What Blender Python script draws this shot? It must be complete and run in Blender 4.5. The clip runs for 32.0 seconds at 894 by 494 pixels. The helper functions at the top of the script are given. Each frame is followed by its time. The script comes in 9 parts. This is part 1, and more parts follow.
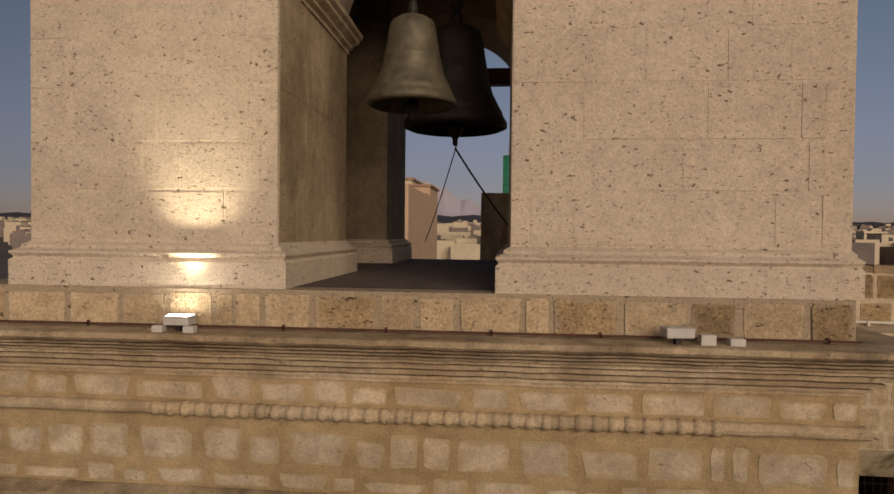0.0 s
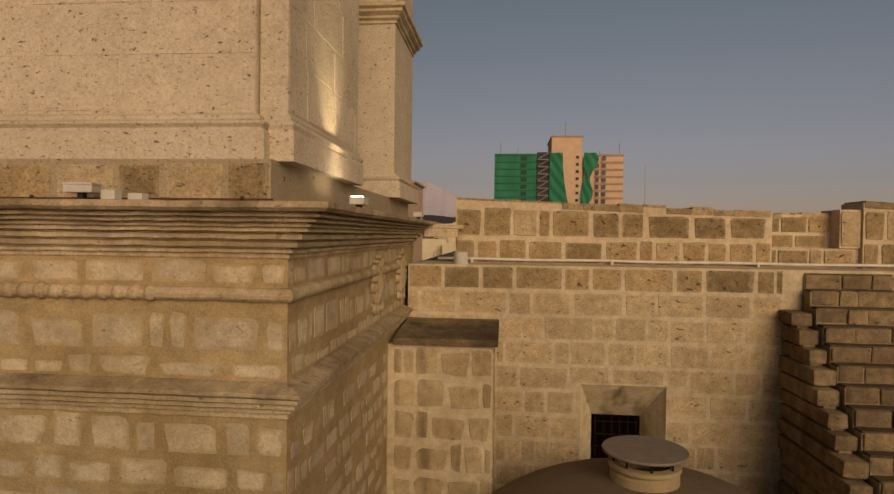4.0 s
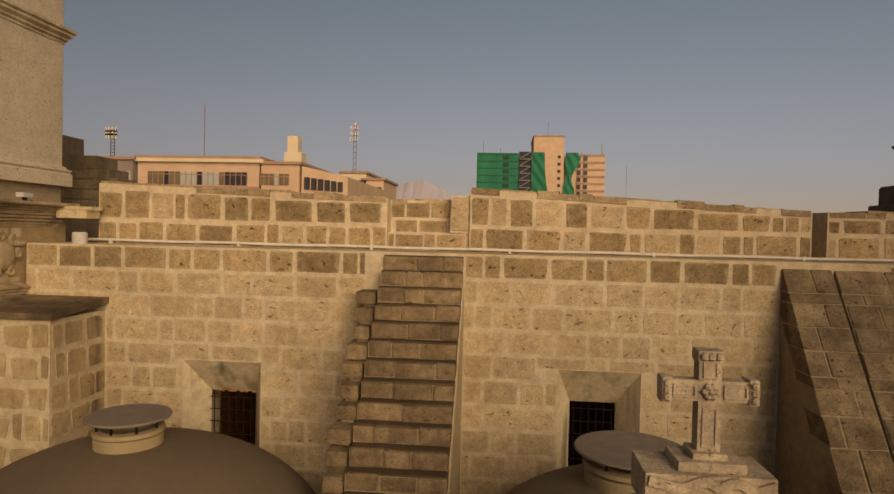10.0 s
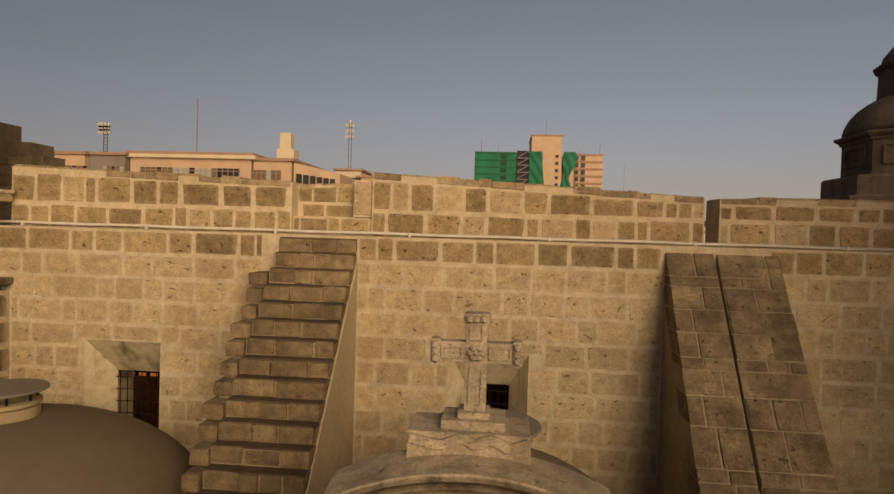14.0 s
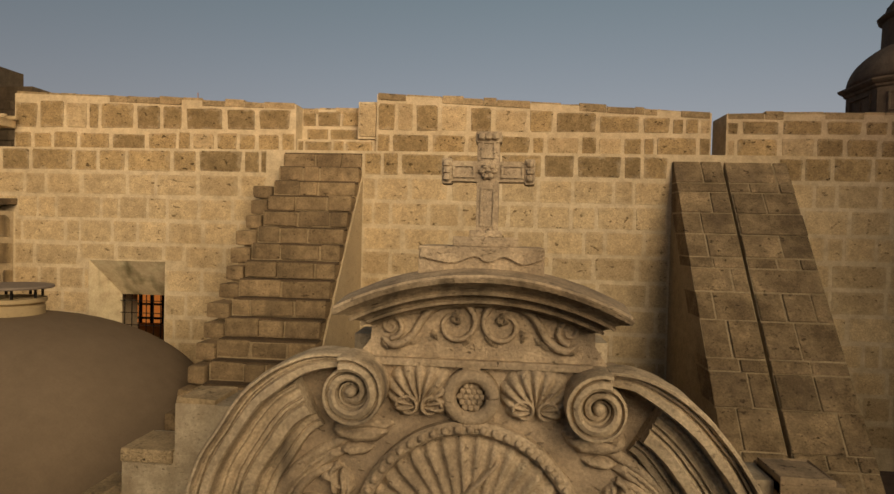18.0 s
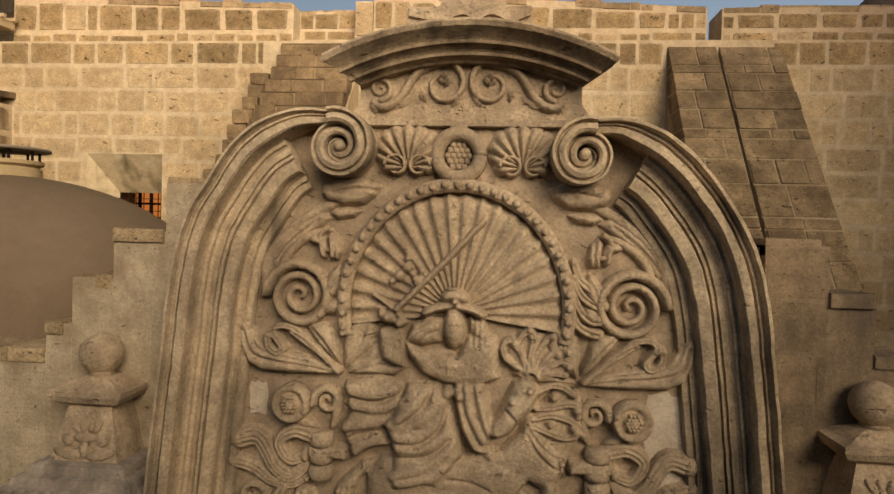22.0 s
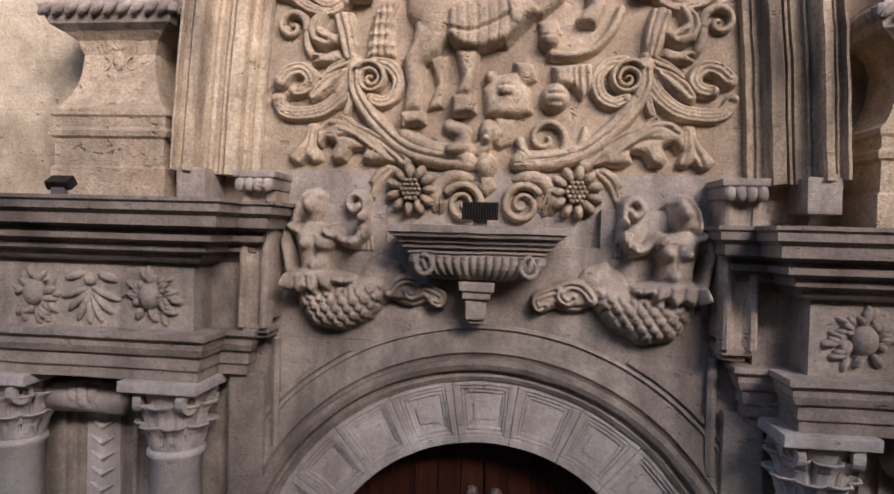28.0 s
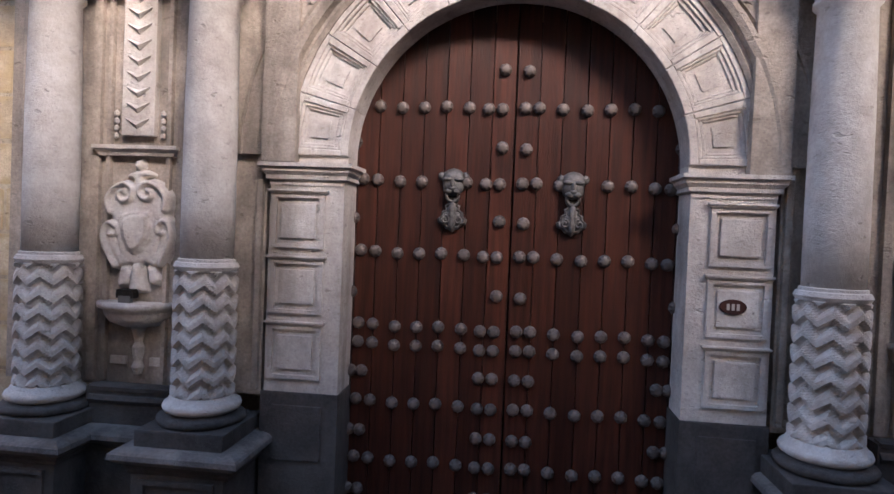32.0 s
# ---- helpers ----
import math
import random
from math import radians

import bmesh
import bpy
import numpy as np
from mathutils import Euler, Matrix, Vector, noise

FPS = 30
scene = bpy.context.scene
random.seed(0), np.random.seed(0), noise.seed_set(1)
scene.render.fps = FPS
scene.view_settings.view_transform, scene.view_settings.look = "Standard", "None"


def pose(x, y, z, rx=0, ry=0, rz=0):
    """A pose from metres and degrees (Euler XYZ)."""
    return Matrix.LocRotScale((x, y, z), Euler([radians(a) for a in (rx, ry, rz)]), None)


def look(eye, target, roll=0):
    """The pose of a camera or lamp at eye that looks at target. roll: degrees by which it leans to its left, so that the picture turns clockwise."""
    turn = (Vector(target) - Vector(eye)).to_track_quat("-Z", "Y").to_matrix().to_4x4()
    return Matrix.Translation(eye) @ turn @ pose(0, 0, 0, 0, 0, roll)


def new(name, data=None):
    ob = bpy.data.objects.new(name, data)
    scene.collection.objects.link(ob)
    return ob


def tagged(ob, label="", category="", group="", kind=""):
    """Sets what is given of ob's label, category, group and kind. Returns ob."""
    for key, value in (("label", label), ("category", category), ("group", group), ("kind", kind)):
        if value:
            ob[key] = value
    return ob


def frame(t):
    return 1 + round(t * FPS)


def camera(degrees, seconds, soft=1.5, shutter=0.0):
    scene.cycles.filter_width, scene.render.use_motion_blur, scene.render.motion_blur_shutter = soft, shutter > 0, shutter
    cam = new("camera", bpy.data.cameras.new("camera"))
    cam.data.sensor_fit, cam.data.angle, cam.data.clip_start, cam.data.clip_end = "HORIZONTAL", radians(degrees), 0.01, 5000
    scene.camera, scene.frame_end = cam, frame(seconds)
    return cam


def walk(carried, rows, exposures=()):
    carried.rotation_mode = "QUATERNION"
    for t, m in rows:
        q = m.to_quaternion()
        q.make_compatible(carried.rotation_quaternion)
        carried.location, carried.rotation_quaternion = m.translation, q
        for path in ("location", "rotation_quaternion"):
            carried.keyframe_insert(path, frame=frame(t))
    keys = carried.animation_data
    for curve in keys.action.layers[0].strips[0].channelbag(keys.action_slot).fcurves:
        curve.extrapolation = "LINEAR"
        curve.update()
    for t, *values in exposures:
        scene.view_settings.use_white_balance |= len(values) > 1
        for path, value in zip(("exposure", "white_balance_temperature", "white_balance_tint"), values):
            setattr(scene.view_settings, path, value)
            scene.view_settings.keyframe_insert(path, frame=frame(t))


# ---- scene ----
cam = camera(71.6, 32.0)
PATH = [
    (0, (-12.446, -5.177, 14.028), (-12.630, -3.186, 13.986), 0.6),
    (0.5, (-12.053, -5.159, 13.843), (-12.237, -3.168, 13.802), 0.6),
    (1, (-11.591, -5.13, 13.694), (-11.775, -3.139, 13.652), 0.6),
    (2, (-10.495, -5.043, 13.516), (-10.684, -3.053, 13.476), 0.7),
    (3, (-9.259, -4.89, 13.322), (-9.452, -2.899, 13.286), 0.6),
    (4, (-8.008, -4.753, 12.996), (-8.198, -2.762, 12.957), 0.7),
    (4.5, (-7.402, -4.724, 12.969), (-7.59, -2.733, 12.93), 0.8),
    (7, (-4.48, -4.579, 12.892), (-4.665, -2.588, 12.853), 0.8),
    (8, (-3.324, -4.586, 12.887), (-3.507, -2.594, 12.848), 1.0),
    (9, (-2.386, -4.527, 12.863), (-2.567, -2.535, 12.822), 1.1),
    (10, (-1.521, -4.574, 12.829), (-1.7, -2.583, 12.787), 1.3),
    (11, (-0.774, -4.612, 12.829), (-0.954, -2.621, 12.787), 1.4),
    (12, (-0.17, -4.586, 12.813), (-0.351, -2.594, 12.769), 1.5),
    (13, (0.149, -4.572, 12.786), (-0.033, -2.581, 12.741), 1.5),
    (14, (0.232, -4.572, 12.615), (0.049, -2.581, 12.57), 1.7),
    (14.5, (0.192, -4.569, 12.518), (0.009, -2.578, 12.473), 1.7),
    (17, (0.168, -4.546, 11.757), (-0.017, -2.555, 11.714), 1.4),
    (18, (0.184, -4.553, 11.222), (-0.001, -2.562, 11.178), 1.4),
    (19, (0.166, -4.572, 10.609), (-0.018, -2.581, 10.565), 1.3),
    (20, (0.2, -4.576, 10.483), (0.014, -2.585, 10.439), 1.4),
    (21, (0.26, -4.591, 9.996), (0.071, -2.6, 9.953), 1.5),
    (22, (0.34, -4.617, 9.441), (0.149, -2.626, 9.397), 1.6),
    (23, (0.304, -4.648, 8.828), (0.113, -2.658, 8.787), 1.8),
    (24, (0.234, -4.671, 8.158), (0.039, -2.681, 8.114), 1.8),
    (25, (0.173, -4.665, 7.574), (-0.022, -2.675, 7.533), 1.7),
    (25.5, (0.167, -4.664, 7.315), (-0.03, -2.674, 7.273), 1.7),
    (27.5, (0.192, -4.633, 6.177), (-0.036, -2.647, 6.136), 1.5),
    (28, (0.212, -4.623, 5.796), (-0.016, -2.637, 5.754), 1.6),
    (28.5, (0.195, -4.624, 5.391), (-0.034, -2.638, 5.349), 1.7),
    (29, (0.191, -4.632, 4.981), (-0.05, -2.647, 4.94), 1.7),
    (29.5, (0.182, -4.635, 4.541), (-0.068, -2.651, 4.501), 1.9),
    (30, (0.187, -4.639, 4.091), (-0.072, -2.657, 4.049), 2.0),
    (30.5, (0.133, -4.664, 3.552), (-0.109, -2.679, 3.509), 2.1),
    (31, (0.092, -4.697, 3.112), (-0.138, -2.711, 3.068), 2.2),
    (31.5, (0.096, -4.715, 2.776), (-0.139, -2.73, 2.735), 2.3),
    (32, (0.08, -4.736, 2.434), (-0.155, -2.75, 2.392), 2.3),
]

EXPOSURES = [(0, -0.46, 6300, 12), (4, -0.36, 7750, 11), (7, -0.12, 7900, 9), (14, -0.02, 7900, 8), (17, -0.02, 7850, 6), (18, 0.1, 7800, 5), (19, 0.22, 7750, 4), (20, 0.31, 7700, 3), (22, 0.64, 6950, 6), (24, 1.12, 5520, 17), (28, 2.23, 5340, 17), (30, 3.22, 5350, 17), (32, 4.06, 5580, 17)]
walk(cam, [(t, look(eye, target, roll)) for t, eye, target, roll in PATH], EXPOSURES)

# ---- sky and sun: dusk, the glow comes from behind the camera ----
SUN_AZ, SUN_EL = 152.0, 18.0
world = bpy.data.worlds.new("dusk_sky")
scene.world = world
world.use_nodes = True
wn = world.node_tree.nodes
sky = wn.new("ShaderNodeTexSky")
sky.sky_type, sky.sun_disc = "NISHITA", False
sky.sun_elevation, sky.sun_rotation = radians(3.0), radians(188.0)
sky.altitude, sky.air_density, sky.dust_density, sky.ozone_density = 2300, 1.0, 2.5, 2.0
haze = wn.new("ShaderNodeHueSaturation")
haze.inputs["Saturation"].default_value = 0.58
world.node_tree.links.new(sky.outputs[0], haze.inputs["Color"])
# rosy band low in the evening sky opposite the glow, bluer overhead
tc, sep, ramp_n, tint = wn.new("ShaderNodeTexCoord"), wn.new("ShaderNodeSeparateXYZ"), wn.new("ShaderNodeValToRGB"), wn.new("ShaderNodeMix")
world.node_tree.links.new(tc.outputs["Generated"], sep.inputs[0])
world.node_tree.links.new(sep.outputs["Z"], ramp_n.inputs[0])
ramp_n.color_ramp.elements[0].position, ramp_n.color_ramp.elements[0].color = 0.0, (1.34, 1.0, 1.14, 1)
ramp_n.color_ramp.elements[1].position, ramp_n.color_ramp.elements[1].color = 0.36, (1.03, 1.08, 1.13, 1)
tint.data_type, tint.blend_type = "RGBA", "MULTIPLY"
tint.inputs[0].default_value = 1.0
world.node_tree.links.new(haze.outputs[0], tint.inputs[6])
world.node_tree.links.new(ramp_n.outputs[0], tint.inputs[7])
world.node_tree.links.new(tint.outputs[2], wn["Background"].inputs[0])
wn["Background"].inputs[1].default_value = 0.118
sun = new("sun", bpy.data.lights.new("sun", "SUN"))
sun.data.energy, sun.data.angle, sun.data.color = 3.6, radians(46), (1.0, 0.815, 0.625)
sa, se = radians(SUN_AZ), radians(SUN_EL)
sun.matrix_world = look((0, 0, 0), (-math.sin(sa) * math.cos(se), -math.cos(sa) * math.cos(se), -math.sin(se)))
sun.location = (0, -30, 40)


# ---- materials ----
def nodes_of(name, rough, metal=0.0):
    m = bpy.data.materials.new(name)
    m.use_nodes = True
    nt = m.node_tree
    b = nt.nodes["Principled BSDF"]
    b.inputs["Roughness"].default_value, b.inputs["Metallic"].default_value = rough, metal
    b.inputs["Specular IOR Level"].default_value = 0.25
    return m, nt, b


def spot(nt, scale, stretch, detail=3.0, low=0.4, high=0.6, rough=0.55):
    """A noise in world metres, stretched, brought to 0..1 between two thresholds."""
    g, mp = nt.nodes.new("ShaderNodeNewGeometry"), nt.nodes.new("ShaderNodeMapping")
    mp.inputs["Scale"].default_value = stretch
    n, r = nt.nodes.new("ShaderNodeTexNoise"), nt.nodes.new("ShaderNodeMapRange")
    n.inputs["Scale"].default_value, n.inputs["Detail"].default_value, n.inputs["Roughness"].default_value = scale, detail, rough
    r.inputs["From Min"].default_value, r.inputs["From Max"].default_value = low, high
    nt.links.new(g.outputs["Position"], mp.inputs["Vector"])
    nt.links.new(mp.outputs[0], n.inputs["Vector"])
    nt.links.new(n.outputs["Fac"], r.inputs["Value"])
    return r.outputs[0]


def blend(nt, fac, a, b, mode="MIX"):
    mix = nt.nodes.new("ShaderNodeMix")
    mix.data_type, mix.blend_type = "RGBA", mode
    for socket, v in ((mix.inputs[0], fac), (mix.inputs[6], a), (mix.inputs[7], b)):
        if isinstance(v, (int, float)):
            socket.default_value = v
        elif isinstance(v, tuple):
            socket.default_value = (*v, 1.0) if len(v) == 3 else v
        else:
            nt.links.new(v, socket)
    return mix.outputs[2]


def maths(nt, op, a, b):
    n = nt.nodes.new("ShaderNodeMath")
    n.operation = op
    for socket, v in zip(n.inputs, (a, b)):
        if isinstance(v, (int, float)):
            socket.default_value = v
        else:
            nt.links.new(v, socket)
    return n.outputs[0]


ALBEDO = 0.78                    # scales every base colour down, so less light bounces into the shade


def stone(name, light, dark, rough=0.92, vary=0.0, pits=0.0, stains=0.0, stain=(0.06, 0.045, 0.03), grain=0.2, bump=0.45, patch=0.8, soot=0.0, sooty=(0.07, 0.055, 0.045), hole_size=9.0, cloud=0.4, smear=0.0, lime=(0.60, 0.49, 0.345), rim_at=0.53, holes_at=0.67):
    """Volcanic ashlar: cloudy tone, grain, horizontal pits, dirt that runs down, soot blotches, tone by block."""
    m, nt, b = nodes_of(name, rough)
    light, dark, stain, sooty, lime = [tuple(v * ALBEDO for v in c) for c in (light, dark, stain, sooty, lime)]
    col = blend(nt, spot(nt, patch, (1, 1, 1), 5, 0.35, 0.65), light, dark)
    col = blend(nt, cloud, col, blend(nt, spot(nt, 5.5, (1, 1, 1.2), 7, 0.28, 0.72, 0.68), (0.2, 0.185, 0.165), (0.8, 0.78, 0.76)), "OVERLAY")
    col = blend(nt, grain * 0.6, col, blend(nt, spot(nt, 42, (1, 1, 1), 4, 0.3, 0.7), (0.08, 0.07, 0.06), (1.0, 0.97, 0.92)), "OVERLAY")
    height = spot(nt, 48, (1, 1, 1), 5, 0.2, 0.8, 0.65)
    if vary:
        o = nt.nodes.new("ShaderNodeObjectInfo")
        v = nt.nodes.new("ShaderNodeMapRange")
        v.inputs["To Min"].default_value, v.inputs["To Max"].default_value = 1 - vary, 1 + vary * 0.8
        nt.links.new(o.outputs["Random"], v.inputs["Value"])
        w = nt.nodes.new("ShaderNodeCombineColor")
        for k in range(3):
            nt.links.new(v.outputs[0], w.inputs[k])
        col = blend(nt, 1.0, col, w.outputs[0], "MULTIPLY")
    if smear:
        co, ab, sx = nt.nodes.new("ShaderNodeTexCoord"), nt.nodes.new("ShaderNodeVectorMath"), nt.nodes.new("ShaderNodeSeparateXYZ")
        ab.operation = "ABSOLUTE"
        nt.links.new(co.outputs["Object"], ab.inputs[0])
        nt.links.new(ab.outputs[0], sx.inputs[0])
        rim = maths(nt, "ADD", maths(nt, "MAXIMUM", sx.outputs["X"], sx.outputs["Z"]), maths(nt, "MULTIPLY", spot(nt, 7.0, (1, 1, 1), 5, 0.25, 0.75, 0.65), 0.34))
        edge = nt.nodes.new("ShaderNodeMapRange")
        edge.inputs["From Min"].default_value, edge.inputs["From Max"].default_value = rim_at, rim_at + 0.17
        edge.inputs["To Max"].default_value = smear
        nt.links.new(rim, edge.inputs["Value"])
        col = blend(nt, edge.outputs[0], col, lime)
    if stains:
        run = maths(nt, "MULTIPLY", spot(nt, 3.0, (1, 1, 0.16), 4, 0.5, 0.72), stains)
        col = blend(nt, run, col, stain)
    if soot:
        blot = spot(nt, 1.7, (1, 1, 0.7), 8, 0.47, 0.66, 0.68)
        col = blend(nt, maths(nt, "MULTIPLY", blot, soot), col, sooty)
    if pits:
        hole = spot(nt, hole_size, (1, 1, 1.7), 2, holes_at, holes_at + 0.05)
        small = spot(nt, 27.0, (1, 1, 2.0), 2, 0.64, 0.70)
        both = maths(nt, "MAXIMUM", hole, maths(nt, "MULTIPLY", small, 0.8))
        col = blend(nt, maths(nt, "MULTIPLY", both, pits), col, (dark[0] * 0.28, dark[1] * 0.24, dark[2] * 0.2))
        height = maths(nt, "SUBTRACT", height, maths(nt, "MULTIPLY", both, 2.2))
    bp = nt.nodes.new("ShaderNodeBump")
    bp.inputs["Strength"].default_value, bp.inputs["Distance"].default_value = bump, 0.014
    nt.links.new(height, bp.inputs["Height"])
    nt.links.new(bp.outputs[0], b.inputs["Normal"])
    nt.links.new(col, b.inputs["Base Color"])
    return m


def plain(name, a, c=None, rough=0.6, metal=0.0, scale=6.0, stretch=(1, 1, 1), bump=0.15, vary=0.0):
    m, nt, b = nodes_of(name, rough, metal)
    c = c or tuple(v * 0.7 for v in a)
    a, c = tuple(v * ALBEDO for v in a), tuple(v * ALBEDO for v in c)
    col = blend(nt, spot(nt, scale, stretch, 5, 0.3, 0.7), a, c)
    if vary:
        o = nt.nodes.new("ShaderNodeObjectInfo")
        col = blend(nt, maths(nt, "MULTIPLY", o.outputs["Random"], vary), col, tuple(v * 0.35 for v in c))
    nt.links.new(col, b.inputs["Base Color"])
    bp = nt.nodes.new("ShaderNodeBump")
    bp.inputs["Strength"].default_value, bp.inputs["Distance"].default_value = bump, 0.01
    nt.links.new(spot(nt, scale * 8, stretch, 4, 0.2, 0.8), bp.inputs["Height"])
    nt.links.new(bp.outputs[0], b.inputs["Normal"])
    return m


def glow(name, colour, strength):
    m, nt, b = nodes_of(name, 0.5)
    b.inputs["Base Color"].default_value = (*colour, 1)
    b.inputs["Emission Color"].default_value, b.inputs["Emission Strength"].default_value = (*colour, 1), strength
    return m


SILLAR = stone("sillar_block", (0.625, 0.485, 0.302), (0.50, 0.373, 0.22), vary=0.13, pits=0.65, grain=0.42, cloud=0.38, bump=0.75, smear=0.45, lime=(0.66, 0.535, 0.365))
SILLAR_TOP = stone("sillar_dark_course", (0.455, 0.333, 0.182), (0.315, 0.225, 0.118), vary=0.28, pits=0.8, grain=0.48, cloud=0.5, bump=0.85, smear=0.5)
SILLAR_BROWN = stone("sillar_weathered", (0.33, 0.25, 0.165), (0.20, 0.147, 0.095), vary=0.16, pits=0.5, stains=0.55, grain=0.35, soot=0.3, sooty=(0.12, 0.085, 0.055))
RAMP = stone("ramp_slab", (0.36, 0.27, 0.165), (0.19, 0.138, 0.082), vary=0.24, pits=0.7, stains=0.5, cloud=0.7, patch=1.8, stain=(0.14, 0.10, 0.065), grain=0.5, soot=0.3, sooty=(0.14, 0.10, 0.065), bump=0.9)
# dark because the turret stands in shade; the shade is in the colour
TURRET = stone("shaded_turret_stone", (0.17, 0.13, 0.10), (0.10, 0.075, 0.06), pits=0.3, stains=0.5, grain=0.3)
MORTAR = stone("lime_mortar", (0.69, 0.565, 0.39), (0.59, 0.47, 0.31), grain=0.2, bump=0.6)
MORTAR_BROWN = stone("earth_mortar", (0.53, 0.395, 0.215), (0.40, 0.285, 0.145), grain=0.25, bump=0.6)
PALE = stone("pale_patched_block", (0.74, 0.615, 0.44), (0.57, 0.45, 0.295), vary=0.15, pits=0.35, grain=0.25, soot=0.3, sooty=(0.2, 0.14, 0.085), smear=0.95, lime=(0.54, 0.405, 0.225), rim_at=0.46)
SOOTED = stone("blackened_block", (0.36, 0.27, 0.175), (0.20, 0.147, 0.098), vary=0.2, pits=0.8, grain=0.35, soot=0.6, stains=0.5, stain=(0.05, 0.042, 0.035), sooty=(0.05, 0.042, 0.036), smear=0.15, lime=(0.30, 0.24, 0.18))
PIER = stone("dressed_sillar", (0.70, 0.585, 0.44), (0.60, 0.49, 0.355), vary=0.035, pits=0.9, grain=0.26, patch=0.5, hole_size=17.0, cloud=0.2, soot=0.12, sooty=(0.38, 0.29, 0.18), holes_at=0.668)
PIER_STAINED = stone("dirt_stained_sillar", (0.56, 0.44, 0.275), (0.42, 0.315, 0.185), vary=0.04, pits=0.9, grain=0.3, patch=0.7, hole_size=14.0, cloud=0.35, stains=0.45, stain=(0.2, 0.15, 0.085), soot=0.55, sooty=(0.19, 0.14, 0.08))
# darker copy of PIER: the belfry interior's shade put into the colour
PIER_SHADE = stone("shade_darkened_sillar", (0.40, 0.31, 0.205), (0.27, 0.2, 0.125), pits=0.8, grain=0.26, patch=0.6, hole_size=15.0, cloud=0.3, stains=0.4, soot=0.4, sooty=(0.14, 0.1, 0.065))
CORNICE = stone("weathered_cornice", (0.68, 0.555, 0.375), (0.51, 0.385, 0.225), pits=0.4, stains=0.55, stain=(0.22, 0.15, 0.075), grain=0.3, soot=0.3, sooty=(0.27, 0.185, 0.095))
CORNICE_TOP = stone("brown_stained_cornice", (0.54, 0.425, 0.275), (0.36, 0.265, 0.155), pits=0.4, stains=0.7, stain=(0.12, 0.08, 0.045), grain=0.35, cloud=0.6, soot=0.4, sooty=(0.55, 0.44, 0.29))
CARVED = stone("carved_sillar", (0.69, 0.555, 0.40), (0.49, 0.38, 0.262), pits=0.3, stains=0.5, stain=(0.17, 0.125, 0.088), grain=0.42, cloud=0.5, bump=0.75, soot=0.5, sooty=(0.2, 0.155, 0.115))
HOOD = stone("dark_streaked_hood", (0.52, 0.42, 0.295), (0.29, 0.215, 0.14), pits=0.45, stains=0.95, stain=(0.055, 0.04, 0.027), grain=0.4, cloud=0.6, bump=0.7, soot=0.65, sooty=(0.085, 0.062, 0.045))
# browner than CARVED: shade behind the ornament put into the colour
GROUND = stone("shade_toned_relief_ground", (0.55, 0.44, 0.32), (0.38, 0.29, 0.20), pits=0.3, stains=0.5, stain=(0.16, 0.12, 0.088), grain=0.3, cloud=0.5, bump=0.6, soot=0.5, sooty=(0.19, 0.143, 0.105))
FRAME = stone("streaked_frame_stone", (0.70, 0.575, 0.42), (0.52, 0.41, 0.28), pits=0.3, stains=0.8, stain=(0.09, 0.07, 0.055), grain=0.45, soot=0.45, sooty=(0.10, 0.08, 0.065))
FRAME_SOOTY = stone("soot_streaked_frame_stone", (0.65, 0.53, 0.38), (0.43, 0.335, 0.225), pits=0.4, stains=0.9, stain=(0.065, 0.05, 0.04), grain=0.45, cloud=0.45, soot=0.6, sooty=(0.08, 0.063, 0.05))
CARVED_MID = stone("carved_sillar_dusty", (0.63, 0.525, 0.42), (0.45, 0.365, 0.285), pits=0.3, stains=0.6, stain=(0.16, 0.13, 0.10), grain=0.3, cloud=0.5, bump=0.6, soot=0.5, sooty=(0.21, 0.17, 0.135))
CARVED_GREY = stone("carved_sillar_sooty", (0.54, 0.465, 0.395), (0.38, 0.32, 0.265), pits=0.25, stains=0.7, stain=(0.10, 0.084, 0.07), grain=0.28, soot=0.6, sooty=(0.13, 0.11, 0.092))
SOOT_STONE = stone("soot_darkened_stone", (0.369, 0.312, 0.262), (0.238, 0.197, 0.164), pits=0.3, stains=0.7, stain=(0.09, 0.072, 0.058), grain=0.3, soot=0.6, sooty=(0.11, 0.09, 0.074))
WHITE_STONE = stone("white_sillar", (0.79, 0.73, 0.67), (0.63, 0.565, 0.505), pits=0.3, stains=0.8, stain=(0.29, 0.24, 0.195), grain=0.2, soot=0.55, sooty=(0.29, 0.24, 0.20))
SHAFT = stone("column_stone", (0.78, 0.73, 0.68), (0.68, 0.62, 0.56), pits=0.25, stains=0.4, stain=(0.38, 0.33, 0.28), grain=0.15, soot=0.25, sooty=(0.30, 0.26, 0.22))
DARK_STONE = stone("dark_basalt", (0.115, 0.101, 0.095), (0.047, 0.043, 0.041), rough=0.75, stains=0.45, stain=(0.20, 0.18, 0.16), grain=0.35, soot=0.45, sooty=(0.21, 0.19, 0.17))
CHIPPED = stone("chipped_dusty_basalt", (0.22, 0.20, 0.19), (0.11, 0.10, 0.095), rough=0.85, stains=0.5, stain=(0.05, 0.045, 0.04), grain=0.4, soot=0.5, sooty=(0.42, 0.38, 0.34))
PLASTER = stone("dome_plaster", (0.235, 0.172, 0.115), (0.185, 0.133, 0.088), grain=0.1, bump=0.2, patch=0.4, stains=0.2, stain=(0.2, 0.15, 0.1), cloud=0.15)
ROOF_GREY = plain("roof_screed", (0.17, 0.125, 0.1), (0.11, 0.08, 0.065), 0.9)
WOOD = plain("old_red_door_wood", (0.125, 0.037, 0.02), (0.035, 0.013, 0.009), 0.42, scale=3.0, stretch=(9, 9, 0.5), bump=0.4, vary=0.5)
